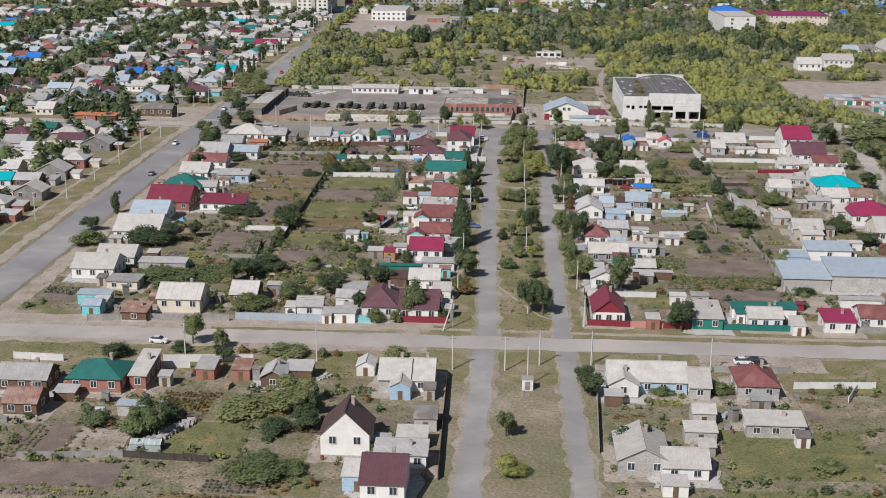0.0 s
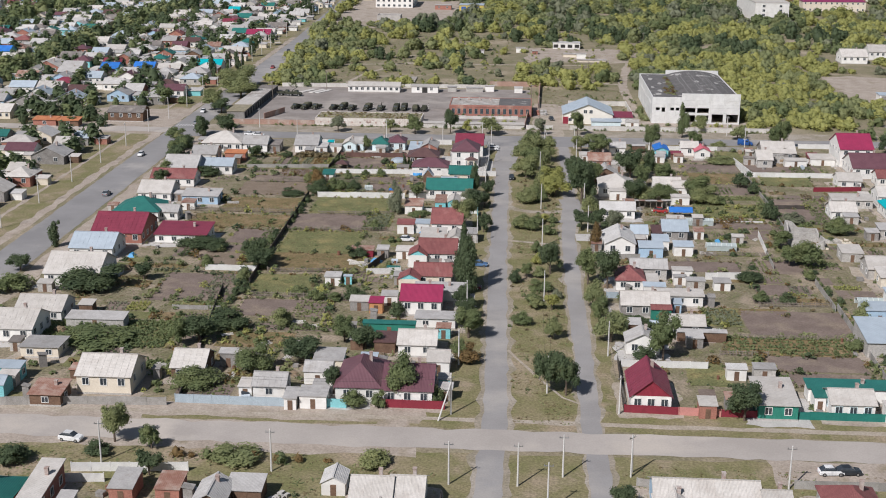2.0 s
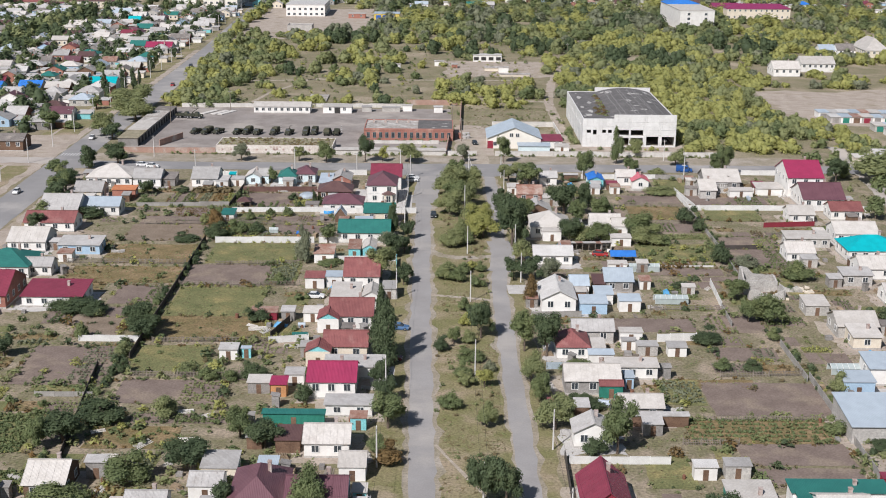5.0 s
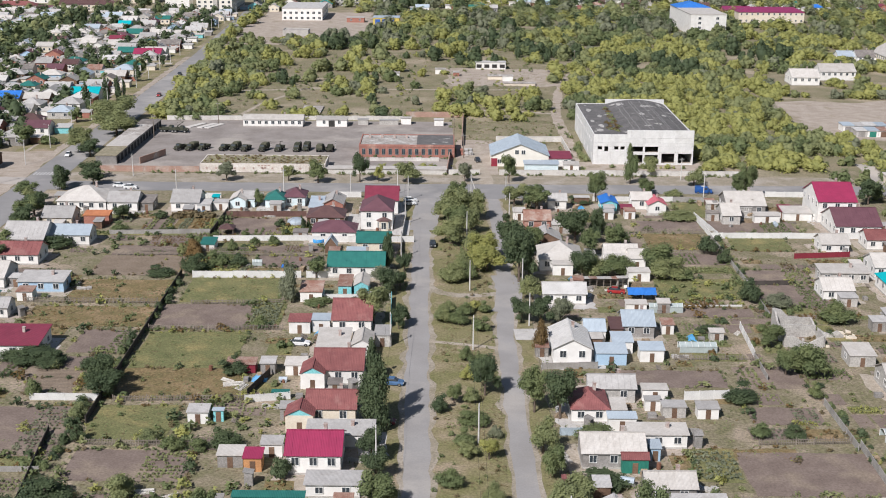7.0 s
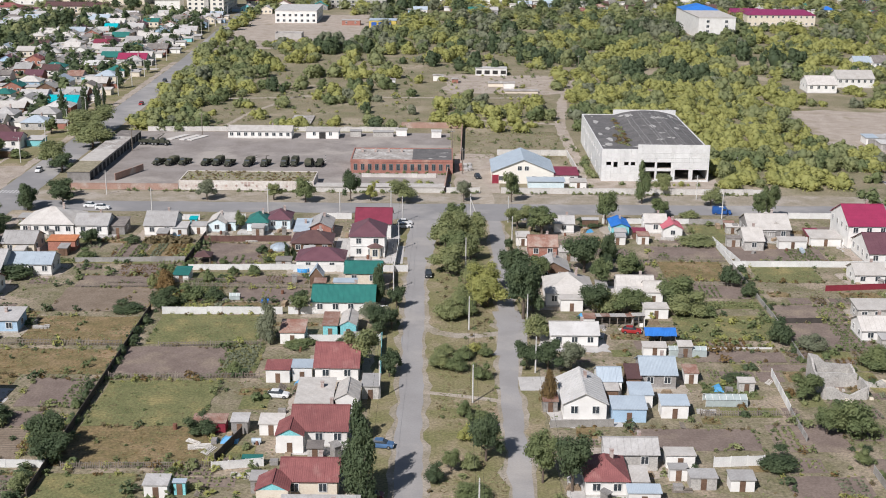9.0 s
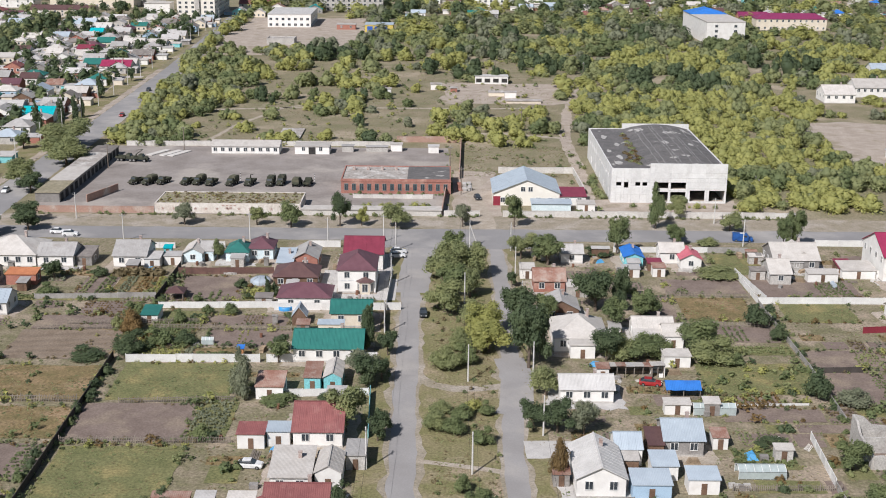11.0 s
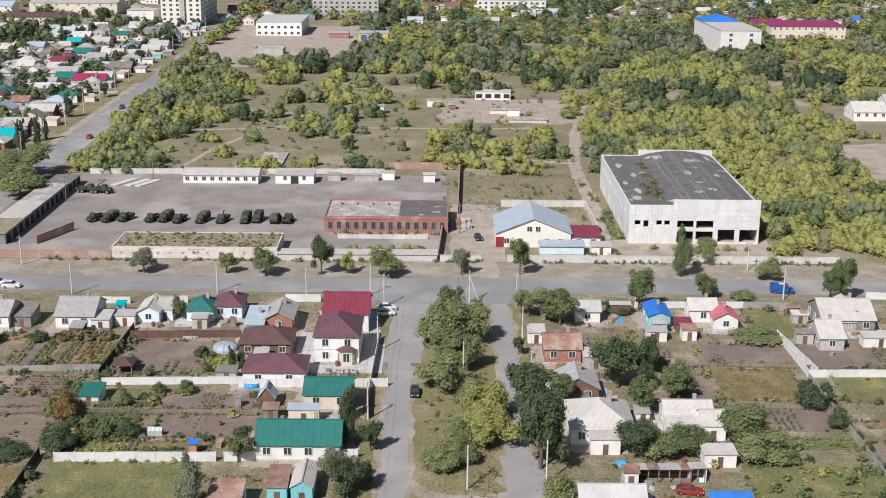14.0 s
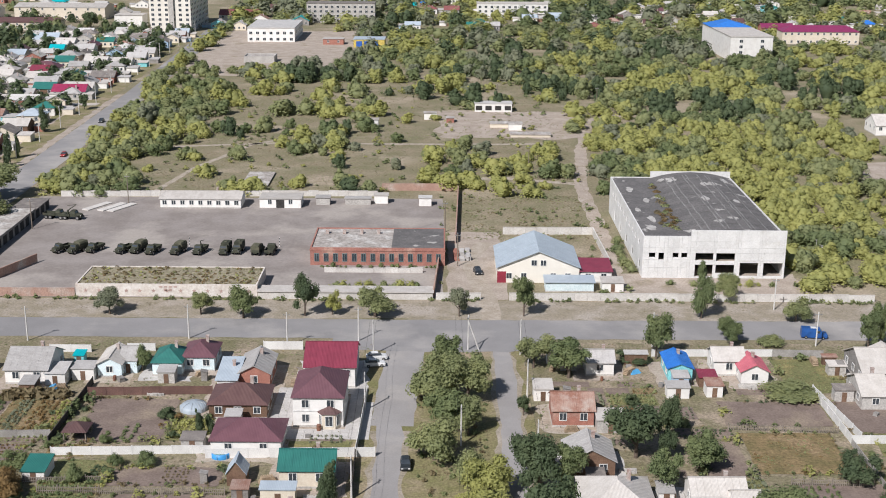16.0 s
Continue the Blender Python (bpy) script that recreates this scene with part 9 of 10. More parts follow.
for x, rz, bed in [(-100.6, -35, "open"), (-96.6, -28, "tilt"), (-92.4, -22, "open"), (-84.6, -30, "open"), (-81.2, -20, "tilt"), (-77.2, -14, "open"), (-70.8, -18, "tilt"),
                   (-65.2, -14, "crane"), (-58.8, -6, "box"), (-55.6, -6, "box"), (-50.4, 172, "tilt"), (-47.1, 174, "open")]:
    army_truck(x, 155.2 + 0.6 * math.sin(x), rz, bed).scale = (0.9, 0.84, 0.9)
army_truck(-107.5, 186.5, 84, "crane")
army_truck(-111.8, 187.2, 82, "open")
for x in (-80.5, -69.0, -58.2, -45.6):
    ob = thing("marker_pole", "white banded marker post standing in the yard", "post", (x, 160.5, 0), group="marker posts")
    piece("post", Build().tube((0, 0, -0.1), (0, 0, 2.6), 0.07, 0.06, 6).mesh("post", WHITE_TRIM), ob)
    for k in range(3):
        piece("band", Build().tube((0, 0, 0.5 + 0.8 * k), (0, 0, 0.85 + 0.8 * k), 0.085, 0.085, 6).mesh("band", RUBBER), ob)
van(74.9, 96.9, 82)
car(-16.2, 83.0, 100, "white", (0.75, 0.75, 0.74), 0.15, "estate car parked by the junction")
car(-16.4, 79.6, 98, "white", (0.75, 0.75, 0.74), 0.05, "saloon car parked by the junction")
car(-15.6, -56.6, 82, "blue", (0.08, 0.16, 0.30))
car(-16.5, -74.4, 85, "dark red", (0.16, 0.02, 0.03))
car(-9.0, 36.6, 2, "dark", (0.03, 0.035, 0.04))
car(-35.8, -36.2, 85, "white", (0.75, 0.75, 0.74), 0.0, "old car standing in a garden yard")
car(-55.5, -140.5, 20, "pale blue", (0.55, 0.62, 0.68), 0.05, "old car parked beside a cottage")
car(5.4, 139.5, 10, "dark", (0.03, 0.035, 0.04))
car(-137.3, 143, 2, "white", (0.75, 0.75, 0.74), 0.1, "car driving lane of the highway")
car(-133.5, 118, 182, "grey", (0.3, 0.31, 0.32), 0.1, "car driving lane of the highway")
car(-108, 99, 90, "white", (0.75, 0.75, 0.74), 0.0, "car standing at the road side")
car(-104, 96.5, 92, "white", (0.75, 0.75, 0.74), 0.2, "car standing at the road side")
car(-134, 268, 2, "red", (0.35, 0.03, 0.03), 0.0, "car driving lane of the highway")
car(-137.8, 330, 2, "dark", (0.03, 0.035, 0.04), 0.1, "car driving lane of the highway")
car(-137.5, 60, 2, "white", (0.75, 0.75, 0.74), 0.1, "car driving lane of the highway")
car(-131, 5, 182, "grey", (0.3, 0.31, 0.32), 0.1, "car driving lane of the highway")
car(-81, -160.5, 80, "white", (0.75, 0.75, 0.74), 0.1, "car parked at the dusty road")
car(45.4, -163.3, 95, "white", (0.75, 0.75, 0.74), 0.0, "car parked at the dusty road")
car(48.2, -163.0, 95, "dark", (0.03, 0.035, 0.04), 0.0, "car parked at the dusty road")
car(34.6, -1.0, 80, "red", (0.35, 0.03, 0.03), 0.0, "small old car in a garden")

# ---- highway crossing ----
stripes = tagged(thing("zebra_crossing", "worn white zebra crossing painted over the highway", "road marking", (-135.0, 116.0, 0.0475)), kind="structure")
stripe_mesh = Build().box(-0.25, -1.9, 0, 0.25, 1.9, 0.006).mesh("stripe", paint("worn_road_white", (0.55, 0.54, 0.52), 0.8))
for k in range(11):
    piece("stripe", stripe_mesh, stripes, (-5.2 + 1.04 * k, 0, 0))

# ---- electricity poles ----
box = thing("transformer_kiosk", "small whitewashed transformer kiosk on the grass median", "transformer", (-0.4, -180.6, 0))
piece("housing", Build().box(-1.1, -1.0, 0, 1.1, 1.0, 2.3).mesh("housing", WALLS["white"]), box)
piece("cap", Build().box(-1.2, -1.1, 2.3, 1.2, 1.1, 2.45).mesh("cap", ROOFS["grey"]), box)
piece("door", Build().box(-0.5, -1.06, 0.2, 0.5, -0.98, 1.9).mesh("door", WALLS["grey"]), box)
pole(-0.4, -178.9, rz=0, scale=1.1)
for y in (-134.2, -82, -38, 0, 44.5):
    pole(0.1, y, rz=90)
pole(2.1, 88.7, rz=70, brace=(0.6, -2.2))
for y in (-90.8, -36.5, 25.5, 58.3, 85.6):
    pole(-17, y, rz=90)
pole(-17.1, -121.6, rz=90)
pole(-17.2, -145, rz=45, brace=(-3.6, -0.6))
for y in (-114.5, -23.5, 2, 38.8, 64.9, 86.2):
    pole(12.6, y, rz=90)
pole(12.9, -142.5, rz=45, brace=(3.0, 0.6))
for x, y in ((-5, -171.2), (2.2, -167.6), (-15.9, -171.4), (-44.7, -169.2), (-73.1, -168.2), (37.6, -168.9)):
    pole(x, y)
pole(13.1, -166.7, rz=45, brace=(1.5, 1.0))
for x, y in ((-88.7, 92.1), (-55.8, 94), (-34.8, 89.6), (-20.5, 93.2), (71, 114.2), (73.9, 92), (40, 91), (-107.5, 114)):
    pole(x, y)
for y in np.arange(-60, 620, 27.0):
    ob = pole(-147.6 - max(0.0, y - 200) * 0.022, y, rz=-90, lamp=True, scale=1.15)
for x, y in ((-2.6, 176), (-96, 205), (-115, 176), (20, 380), (62, 372), (25, 250), (0.5, 145)):
    pole(x, y, wood=True, scale=1.15)
for x in (-0.6, 0.6):
    for a, b in ((-134.2, -82), (-82, -38), (-38, 0), (0, 44.5), (44.5, 88.7)):
        wire((0.1 + x, a, 7.2), (0.1 + x, b, 7.2))
    for a, b in ((-145, -121.6), (-121.6, -90.8), (-90.8, -36.5), (-36.5, 25.5), (25.5, 58.3), (58.3, 85.6)):
        wire((-17 + x, a, 7.2), (-17 + x, b, 7.2))
    for a, b in ((-142.5, -114.5), (-114.5, -23.5), (-23.5, 2), (2, 38.8), (38.8, 64.9), (64.9, 86.2)):
        wire((12.6 + x, a, 7.2), (12.6 + x, b, 7.2))
    wire((-17, -145 + x, 7.2), (-73, -145 + x, 7.2), 1.4)

# ---- trees and bushes along the streets and in the gardens ----
tree(-123.6, 57.0, 7.6, 7.2, "green", "round", 1)
tree(-121.4, 49.0, 8.4, 7.4, "dark", "round", 1)
tree(-119.2, 41.5, 7.0, 6.0, "green", "bush", 1)
tree(-126.2, 70.5, 6.2, 6.6, "olive", "round", 1)
tree(-120.4, 30.5, 6.8, 5.6, "green", "bush", 1)
tree(-118.2, 18.0, 6.2, 5.8, "dark", "round", 1)
tree(-1.8, 72.5, 8.6, 9.2, "green", "round", 2)
tree(-5.0, 62.0, 10.4, 9.0, "olive", "round", 2)
tree(1.6, 63.0, 9.6, 9.4, "olive", "round", 2)
tree(-2.6, 49.6, 8.8, 7.6, "green", "round", 2)
tree(1.4, 48.6, 6.4, 7.2, "olive", "round", 2)
tree(-4.4, 39.2, 9.8, 7.8, "olive", "round", 2)
tree(1.8, 31.0, 6.6, 6.2, "olive", "bush", 2)
tree(4.4, 25.4, 8.8, 7.2, "yellow", "round", 2)
tree(4.6, 15.2, 9.6, 7.6, "yellow", "round", 2)
tree(1.2, 20.2, 6.4, 5.4, "yellow", "bush", 2)
tree(-1.2, 15.6, 5.4, 5.2, "olive", "bush", 2)
tree(-0.2, 8.6, 5.2, 4.6, "green", "bush", 2)
tree(0.6, -13.6, 3.8, 2.8, "yellow", "bush", 1)
tree(-5.2, -14.4, 4.6, 2.6, "olive", "bush", 1)
tree(-1.4, -16.8, 4.4, 3.0, "green", "bush", 1)
tree(3.0, -15.0, 3.4, 2.6, "green", "bush", 1)
tree(-4.2, 6.0, 6.2, 5.4, "olive", "bush", 2)
tree(-5.9, -21.3, 5.0, 4.3, "olive", "bush", 2)
tree(-2.6, -22.9, 4.6, 3.8, "green", "bush", 2)
tree(2.0, -26.8, 4.1, 3.4, "green", "bush", 1)
tree(-1.7, -44.0, 3.1, 3.7, "green", "bush", 1)
tree(-1.3, -53.8, 3.3, 3.1, "yellow", "bush", 1)
tree(1.8, -61.4, 6.7, 8.9, "dark", "round", 2)
tree(0.7, -50.8, 5.2, 4.1, "green", "round", 2)
tree(-4.0, -65.2, 3.8, 4.0, "green", "round", 2)
tree(-0.8, -64.4, 3.5, 3.3, "olive", "bush", 1)
tree(-6.6, -69.1, 3.4, 3.6, "dark", "bush", 1)
tree(-0.4, -74.3, 6.0, 2.5, "green", "bush", 2)
tree(3.0, -79.7, 2.6, 2.4, "grey", "bush", 1)
tree(-1.9, -87.4, 4.1, 3.2, "olive", "round", 2)
tree(1.7, -88.0, 3.8, 4.2, "yellow", "round", 2)
tree(-2.5, -82.7, 4.3, 3.1, "green", "bush", 1)
tree(-4.9, -97.6, 4.8, 3.3, "green", "bush", 1)
tree(1.5, -105.7, 4.3, 4.8, "olive", "round", 2)
tree(0.1, -134.1, 5.8, 9.4, "dark", "round", 2)
tree(3.6, -135.0, 5.5, 8.7, "dark", "round", 2)
tree(-20.1, 14.8, 4.0, 9.7, "dark", "tall", 2)
tree(-19.2, -2.3, 6.7, 6.7, "dark", "round", 2)
tree(-16.3, -0.1, 4.1, 5.2, "dark", "round", 1)
tree(-21.4, -22.7, 8.3, 8.6, "olive", "round", 2)
tree(-15.7, -26.1, 4.5, 5.1, "dark", "round", 1)
tree(-19.8, -54.0, 4.4, 7.2, "dark", "tall", 2)
tree(-18.6, -72.5, 6.4, 15.4, "dark", "tall", 2)
tree(-17.9, -88.7, 5.3, 6.3, "dark", "round", 2)
tree(-17.4, -77.0, 7.3, 12.5, "dark", "tall", 2)
tree(-16.7, -95.1, 5.3, 5.3, "dark", "round", 2)
tree(-15.9, -106.5, 7.7, 6.8, "green", "round", 2)
tree(-15.4, -120.2, 5.5, 4.0, "brown", "bush", 1)
tree(-17.3, -116.2, 3.7, 3.9, "green", "bush", 1)
tree(-27.0, -140.0, 6.6, 9.6, "green", "round", 2)
tree(-34.9, -143.0, 4.6, 3.6, "green", "bush", 1)
tree(-30.5, -143.2, 2.9, 3.8, "green", "bush", 1)
tree(-39.5, -137.4, 4.0, 5.9, "dark", "round", 1)
tree(-20.7, -140.2, 4.0, 4.5, "green", "bush", 1)
tree(12.1, 7.0, 10.1, 14.5, "dark", "round", 2)
tree(12.0, 27.3, 8.6, 9.6, "dark", "round", 2)
tree(14.6, 12.1, 5.2, 10.9, "dark", "tall", 2)
tree(14.4, -6.1, 6.1, 6.4, "olive", "round", 2)
tree(11.0, -21.2, 5.7, 6.0, "dark", "round", 2)
tree(15.1, -22.2, 6.9, 6.5, "dark", "round", 2)
tree(19.6, -22.9, 5.6, 6.6, "grey", "round", 2)
tree(29.0, 40.4, 10.7, 10.8, "dark", "round", 2)
tree(35.5, 46.2, 5.1, 9.0, "dark", "round", 2)
tree(31.6, 27.4, 6.3, 7.5, "green", "round", 2)
tree(27.8, 11.1, 8.1, 7.5, "dark", "round", 2)
tree(34.3, 12.1, 8.1, 5.3, "green", "round", 2)
tree(40.5, 39.8, 5.8, 6.2, "green", "bush", 1)
tree(48.6, 10.9, 9.6, 6.0, "olive", "bush", 2)
tree(52.6, 9.4, 4.6, 3.2, "green", "bush", 1)
tree(38.4, 14.2, 6.6, 5.4, "green", "bush", 2)
tree(31.0, 12.0, 7.4, 5.6, "olive", "bush", 2)
tree(87.3, 91.4, 6.0, 10.5, "green", "round", 2)
tree(39.7, 84.4, 7.8, 10.1, "green", "round", 2)
tree(34.9, 82.6, 6.7, 2.4, "dark", "bush", 1)
tree(14.8, 79.3, 7.6, 6.6, "olive", "round", 2)
tree(21.2, 74.3, 10.3, 7.7, "green", "round", 2)
tree(57.0, 96.9, 6.1, 4.6, "green", "round", 1)
tree(64.7, 92.4, 6.0, 2.6, "olive", "bush", 1)
tree(14.1, -40.2, 4.3, 7.6, "brown", "tall", 2)
tree(10.6, -68.9, 6.5, 8.6, "green", "round", 2)
tree(15.0, -71.6, 7.5, 10.5, "dark", "round", 2)
tree(10.9, -85.6, 5.4, 6.7, "olive", "round", 2)
tree(18.9, -42.4, 2.2, 2.0, "dark", "bush", 1)
tree(21.5, -42.2, 2.5, 2.0, "dark", "bush", 1)
tree(20.0, -78.6, 7.2, 2.3, "green", "bush", 1)
tree(47.3, 17.9, 10.6, 7.4, "green", "round", 2)
tree(35.4, -67.5, 3.5, 2.5, "dark", "bush", 1)
tree(61.8, -35.1, 6.8, 5.1, "green", "round", 2)
tree(61.4, -50.0, 6.7, 5.5, "green", "round", 2)
tree(65.9, -51.3, 8.9, 7.5, "green", "round", 2)
tree(80.4, -19.7, 8.5, 4.8, "green", "bush", 2)
tree(70.7, -9.8, 7.0, 3.8, "grey", "bush", 1)
tree(64.5, -6.7, 4.9, 6.3, "dark", "bush", 1)
tree(49.5, -63.5, 7.1, 3.3, "dark", "bush", 2)
tree(49.3, -78.6, 4.0, 3.0, "green", "bush", 1)
tree(55.2, -79.0, 4.6, 2.9, "dark", "bush", 1)
tree(65.4, 23.2, 3.9, 4.1, "dark", "bush", 1)
tree(62.8, 31.3, 6.1, 5.6, "dark", "bush", 1)
tree(64.1, -61.5, 3.2, 3.0, "green", "bush", 1)
tree(50.8, -26.3, 5.8, 1.6, "dark", "bush", 1)
tree(13.7, -106.4, 8.6, 6.4, "olive", "round", 2)
tree(12.1, -94.0, 4.9, 6.3, "green", "round", 2)
tree(23.4, -116.0, 7.1, 9.4, "green", "round", 2)
tree(20.4, -96.6, 8.9, 2.5, "dark", "bush", 1)
tree(19.5, -115.8, 4.5, 3.0, "dark", "bush", 1)
tree(34.9, -143.6, 7.3, 8.2, "dark", "round", 2)
tree(69.2, -89.4, 4.2, 4.8, "olive", "bush", 1)
tree(62.8, -107.7, 4.3, 3.6, "green", "bush", 1)
tree(93.2, -51.4, 7.8, 5.2, "dark", "bush", 1)
tree(97.5, -67.9, 8.3, 4.9, "dark", "round", 1)
tree(69.7, -113.4, 5.4, 1.8, "dark", "bush", 1)
tree(122.2, 84.4, 8.5, 8.5, "dark", "round", 1)
tree(119.4, 37.9, 7.6, 7.0, "green", "round", 1)
tree(139.8, 87.5, 28.4, 11.0, "olive", "round", 2)
tree(137.0, 53.3, 10.5, 7.1, "olive", "round", 2)
tree(134.0, 61.2, 9.4, 7.3, "green", "round", 1)
tree(117.6, 6.3, 7.0, 6.4, "dark", "round", 1)
tree(133.1, 19.1, 8.4, 8.9, "green", "round", 1)
tree(119.2, -20.3, 8.6, 5.8, "green", "round", 1)
tree(-76.1, 108.5, 6.6, 6.2, "grey", "round", 2)
tree(-56.2, 108.8, 5.7, 5.4, "olive", "round", 2)
tree(-46.5, 106.7, 7.0, 7.9, "green", "round", 2)
tree(-33.2, 108.1, 6.2, 10.2, "dark", "round", 2)
tree(-27.4, 109.1, 4.0, 5.5, "yellow", "round", 2)
tree(-17.9, 107.8, 9.7, 6.8, "olive", "round", 2)
tree(0.5, 108.6, 5.3, 7.6, "grey", "round", 2)
tree(14.7, 108.9, 5.5, 9.4, "green", "round", 2)
tree(53.6, 108.4, 5.6, 13.0, "green", "tall", 2)
tree(62.2, 120.6, 7.4, 6.4, "olive", "round", 2)
tree(73.8, 106.7, 7.1, 5.7, "olive", "round", 2)
tree(56.3, 92.2, 5.0, 5.5, "green", "round", 2)
tree(83.4, 88.5, 5.8, 9.1, "green", "round", 2)
tree(11.4, 56.8, 2.9, 4.2, "dark", "round", 1)
tree(31.4, 61.3, 2.9, 2.8, "dark", "bush", 1)
tree(11.0, 32.0, 7.7, 9.2, "dark", "round", 2)
tree(16.9, 29.2, 5.7, 8.0, "green", "round", 2)
tree(38.6, 35.1, 7.8, 6.6, "green", "round", 2)
tree(36.7, 51.9, 4.9, 4.6, "green", "round", 1)
tree(61.5, 66.7, 11.3, 2.3, "olive", "bush", 1)
tree(64.0, 37.5, 4.0, 3.7, "dark", "bush", 1)
tree(34.0, 39.8, 4.0, 5.8, "dark", "round", 2)
tree(-61.3, 76.3, 3.9, 5.3, "green", "round", 2)
tree(-68.5, 44.6, 3.1, 1.1, "green", "bush", 1)
tree(-60.0, 44.6, 2.4, 2.2, "green", "bush", 1)
tree(-51.6, 54.2, 3.2, 2.6, "dark", "bush", 1)
tree(-44.6, 47.1, 2.4, 5.5, "dark", "tall", 2)
tree(-43.1, 48.6, 2.1, 3.8, "dark", "tall", 1)
tree(-64.8, 50.0, 3.1, 2.6, "olive", "bush", 1)
tree(-56.1, 36.1, 2.6, 2.8, "green", "bush", 1)
tree(-51.1, 36.4, 3.6, 3.0, "green", "bush", 1)
tree(-61.0, 30.1, 2.8, 3.7, "green", "bush", 1)
tree(-71.7, 35.0, 5.2, 3.5, "green", "bush", 1)
tree(-70.4, 27.7, 4.4, 4.8, "brown", "bush", 1)
tree(-20.3, 25.9, 4.3, 6.7, "dark", "tall", 2)
tree(-37.1, 8.5, 5.1, 4.8, "green", "round", 1)
tree(-37.3, 14.3, 3.7, 4.2, "dark", "round", 1)
tree(-40.9, -9.7, 3.7, 8.3, "grey", "tall", 1)
tree(-20.2, 1.9, 7.7, 5.8, "grey", "round", 2)
tree(-15.8, 13.1, 4.4, 5.7, "dark", "round", 1)
tree(-15.1, -23.9, 3.7, 5.5, "dark", "round", 1)
tree(-35.1, -9.6, 8.0, 1.5, "green", "bush", 1)
tree(-26.2, -9.5, 3.3, 1.7, "dark", "bush", 1)
tree(-97.1, 60.0, 6.2, 4.9, "dark", "round", 1)
tree(-86.8, 62.5, 4.5, 2.8, "dark", "bush", 1)
tree(-73.3, 26.4, 2.7, 3.8, "olive", "bush", 1)
tree(-69.8, 24.9, 4.6, 5.2, "brown", "bush", 1)
tree(-67.4, 12.4, 6.6, 4.7, "dark", "bush", 2)
tree(-62.4, 17.7, 6.0, 4.1, "green", "bush", 1)
tree(-57.3, 17.6, 4.5, 3.5, "dark", "bush", 1)
tree(-75.3, 10.7, 8.0, 1.5, "dark", "bush", 1)
tree(-45.8, -25.6, 3.7, 2.8, "green", "bush", 1)
tree(-95.5, 49.0, 5.9, 2.5, "green", "bush", 1)
tree(-83.7, -48.0, 6.7, 3.2, "dark", "bush", 2)
tree(-75.0, -50.0, 4.4, 3.0, "dark", "bush", 1)
tree(-69.1, -63.5, 7.7, 5.8, "dark", "round", 2)
tree(-68.8, -82.4, 3.2, 3.7, "dark", "bush", 1)
tree(-71.5, -72.5, 4.0, 3.4, "olive", "bush", 1)
tree(-49.2, -72.0, 4.7, 3.0, "green", "bush", 1)
tree(-43.0, -84.0, 5.7, 3.4, "dark", "bush", 2)
tree(-47.2, -85.1, 3.8, 2.2, "green", "bush", 1)
tree(-51.7, -85.2, 3.8, 3.2, "green", "bush", 1)
tree(-56.5, -82.0, 3.9, 2.6, "olive", "bush", 1)
tree(-41.9, -7.0, 5.3, 9.4, "grey", "tall", 2)
tree(-46.9, -48.7, 3.0, 3.6, "dark", "bush", 1)
tree(-82.1, -63.7, 3.5, 4.0, "green", "bush", 1)
tree(-70.6, -59.3, 7.3, 7.7, "dark", "round", 2)
tree(-89.3, -45.7, 11.3, 3.0, "dark", "bush", 2)
tree(-67.2, -104.6, 9.2, 4.7, "dark", "bush", 2)
tree(-41.4, -110.5, 6.0, 5.7, "green", "round", 2)
tree(-36.5, -114.8, 8.1, 5.3, "dark", "round", 2)
tree(-48.1, -122.7, 8.5, 5.8, "dark", "round", 2)
tree(-57.0, -127.3, 7.7, 5.8, "green", "bush", 2)
tree(-71.3, -113.4, 9.6, 5.9, "dark", "round", 2)
tree(-75.0, -115.9, 4.4, 6.4, "green", "round", 2)
tree(-65.9, -135.5, 10.0, 3.8, "green", "bush", 2)
tree(-56.1, -101.8, 5.4, 4.3, "olive", "bush", 1)
tree(-32.2, -94.8, 4.0, 3.8, "dark", "bush", 1)
tree(-46.8, -52.1, 5.6, 3.4, "dark", "bush", 1)
tree(-139.1, 208.8, 19.0, 9.4, "olive", "round", 2)
tree(-129.6, 142.7, 9.2, 6.4, "dark", "round", 1)
tree(-125.0, 94.3, 6.2, 7.9, "dark", "tall", 1)
tree(-119.6, 110.6, 8.6, 6.6, "dark", "round", 1)
tree(-123.3, 63.3, 9.0, 7.2, "dark", "round", 2)
tree(-130.6, 79.9, 8.0, 6.2, "green", "round", 1)
tree(-134.6, 151.0, 12.4, 8.6, "olive", "round", 2)
tree(-130.1, 180.3, 14.8, 9.0, "olive", "round", 2)
tree(-107.5, 33.5, 9.5, 3.6, "dark", "bush", 1)
tree(-126.0, 98.3, 6.0, 7.4, "dark", "round", 2)
tree(-116.9, 101.4, 8.5, 6.2, "dark", "round", 1)
tree(-126.5, 74.1, 7.9, 5.2, "dark", "round", 2)
tree(-136.2, 194.9, 18.0, 8.1, "olive", "round", 2)
tree(-158.7, 161.1, 8.4, 6.5, "green", "round", 1)
tree(-73.4, -160.5, 6.1, 7.3, "olive", "round", 2)
tree(-66.4, -162.6, 4.0, 4.9, "green", "round", 1)
tree(-64.0, -171.9, 4.8, 4.5, "dark", "round", 1)
tree(-51.1, -166.0, 8.9, 2.6, "olive", "bush", 1)
tree(-28.2, -165.8, 5.9, 3.0, "olive", "bush", 1)
tree(11.3, -177.8, 4.6, 4.8, "dark", "round", 2)
tree(-87.9, -169.2, 6.9, 3.4, "dark", "bush", 1)
tree(-74.8, -165.3, 5.0, 2.6, "dark", "bush", 1)
tree(-95.1, -73.9, 5.7, 4.6, "dark", "round", 1)
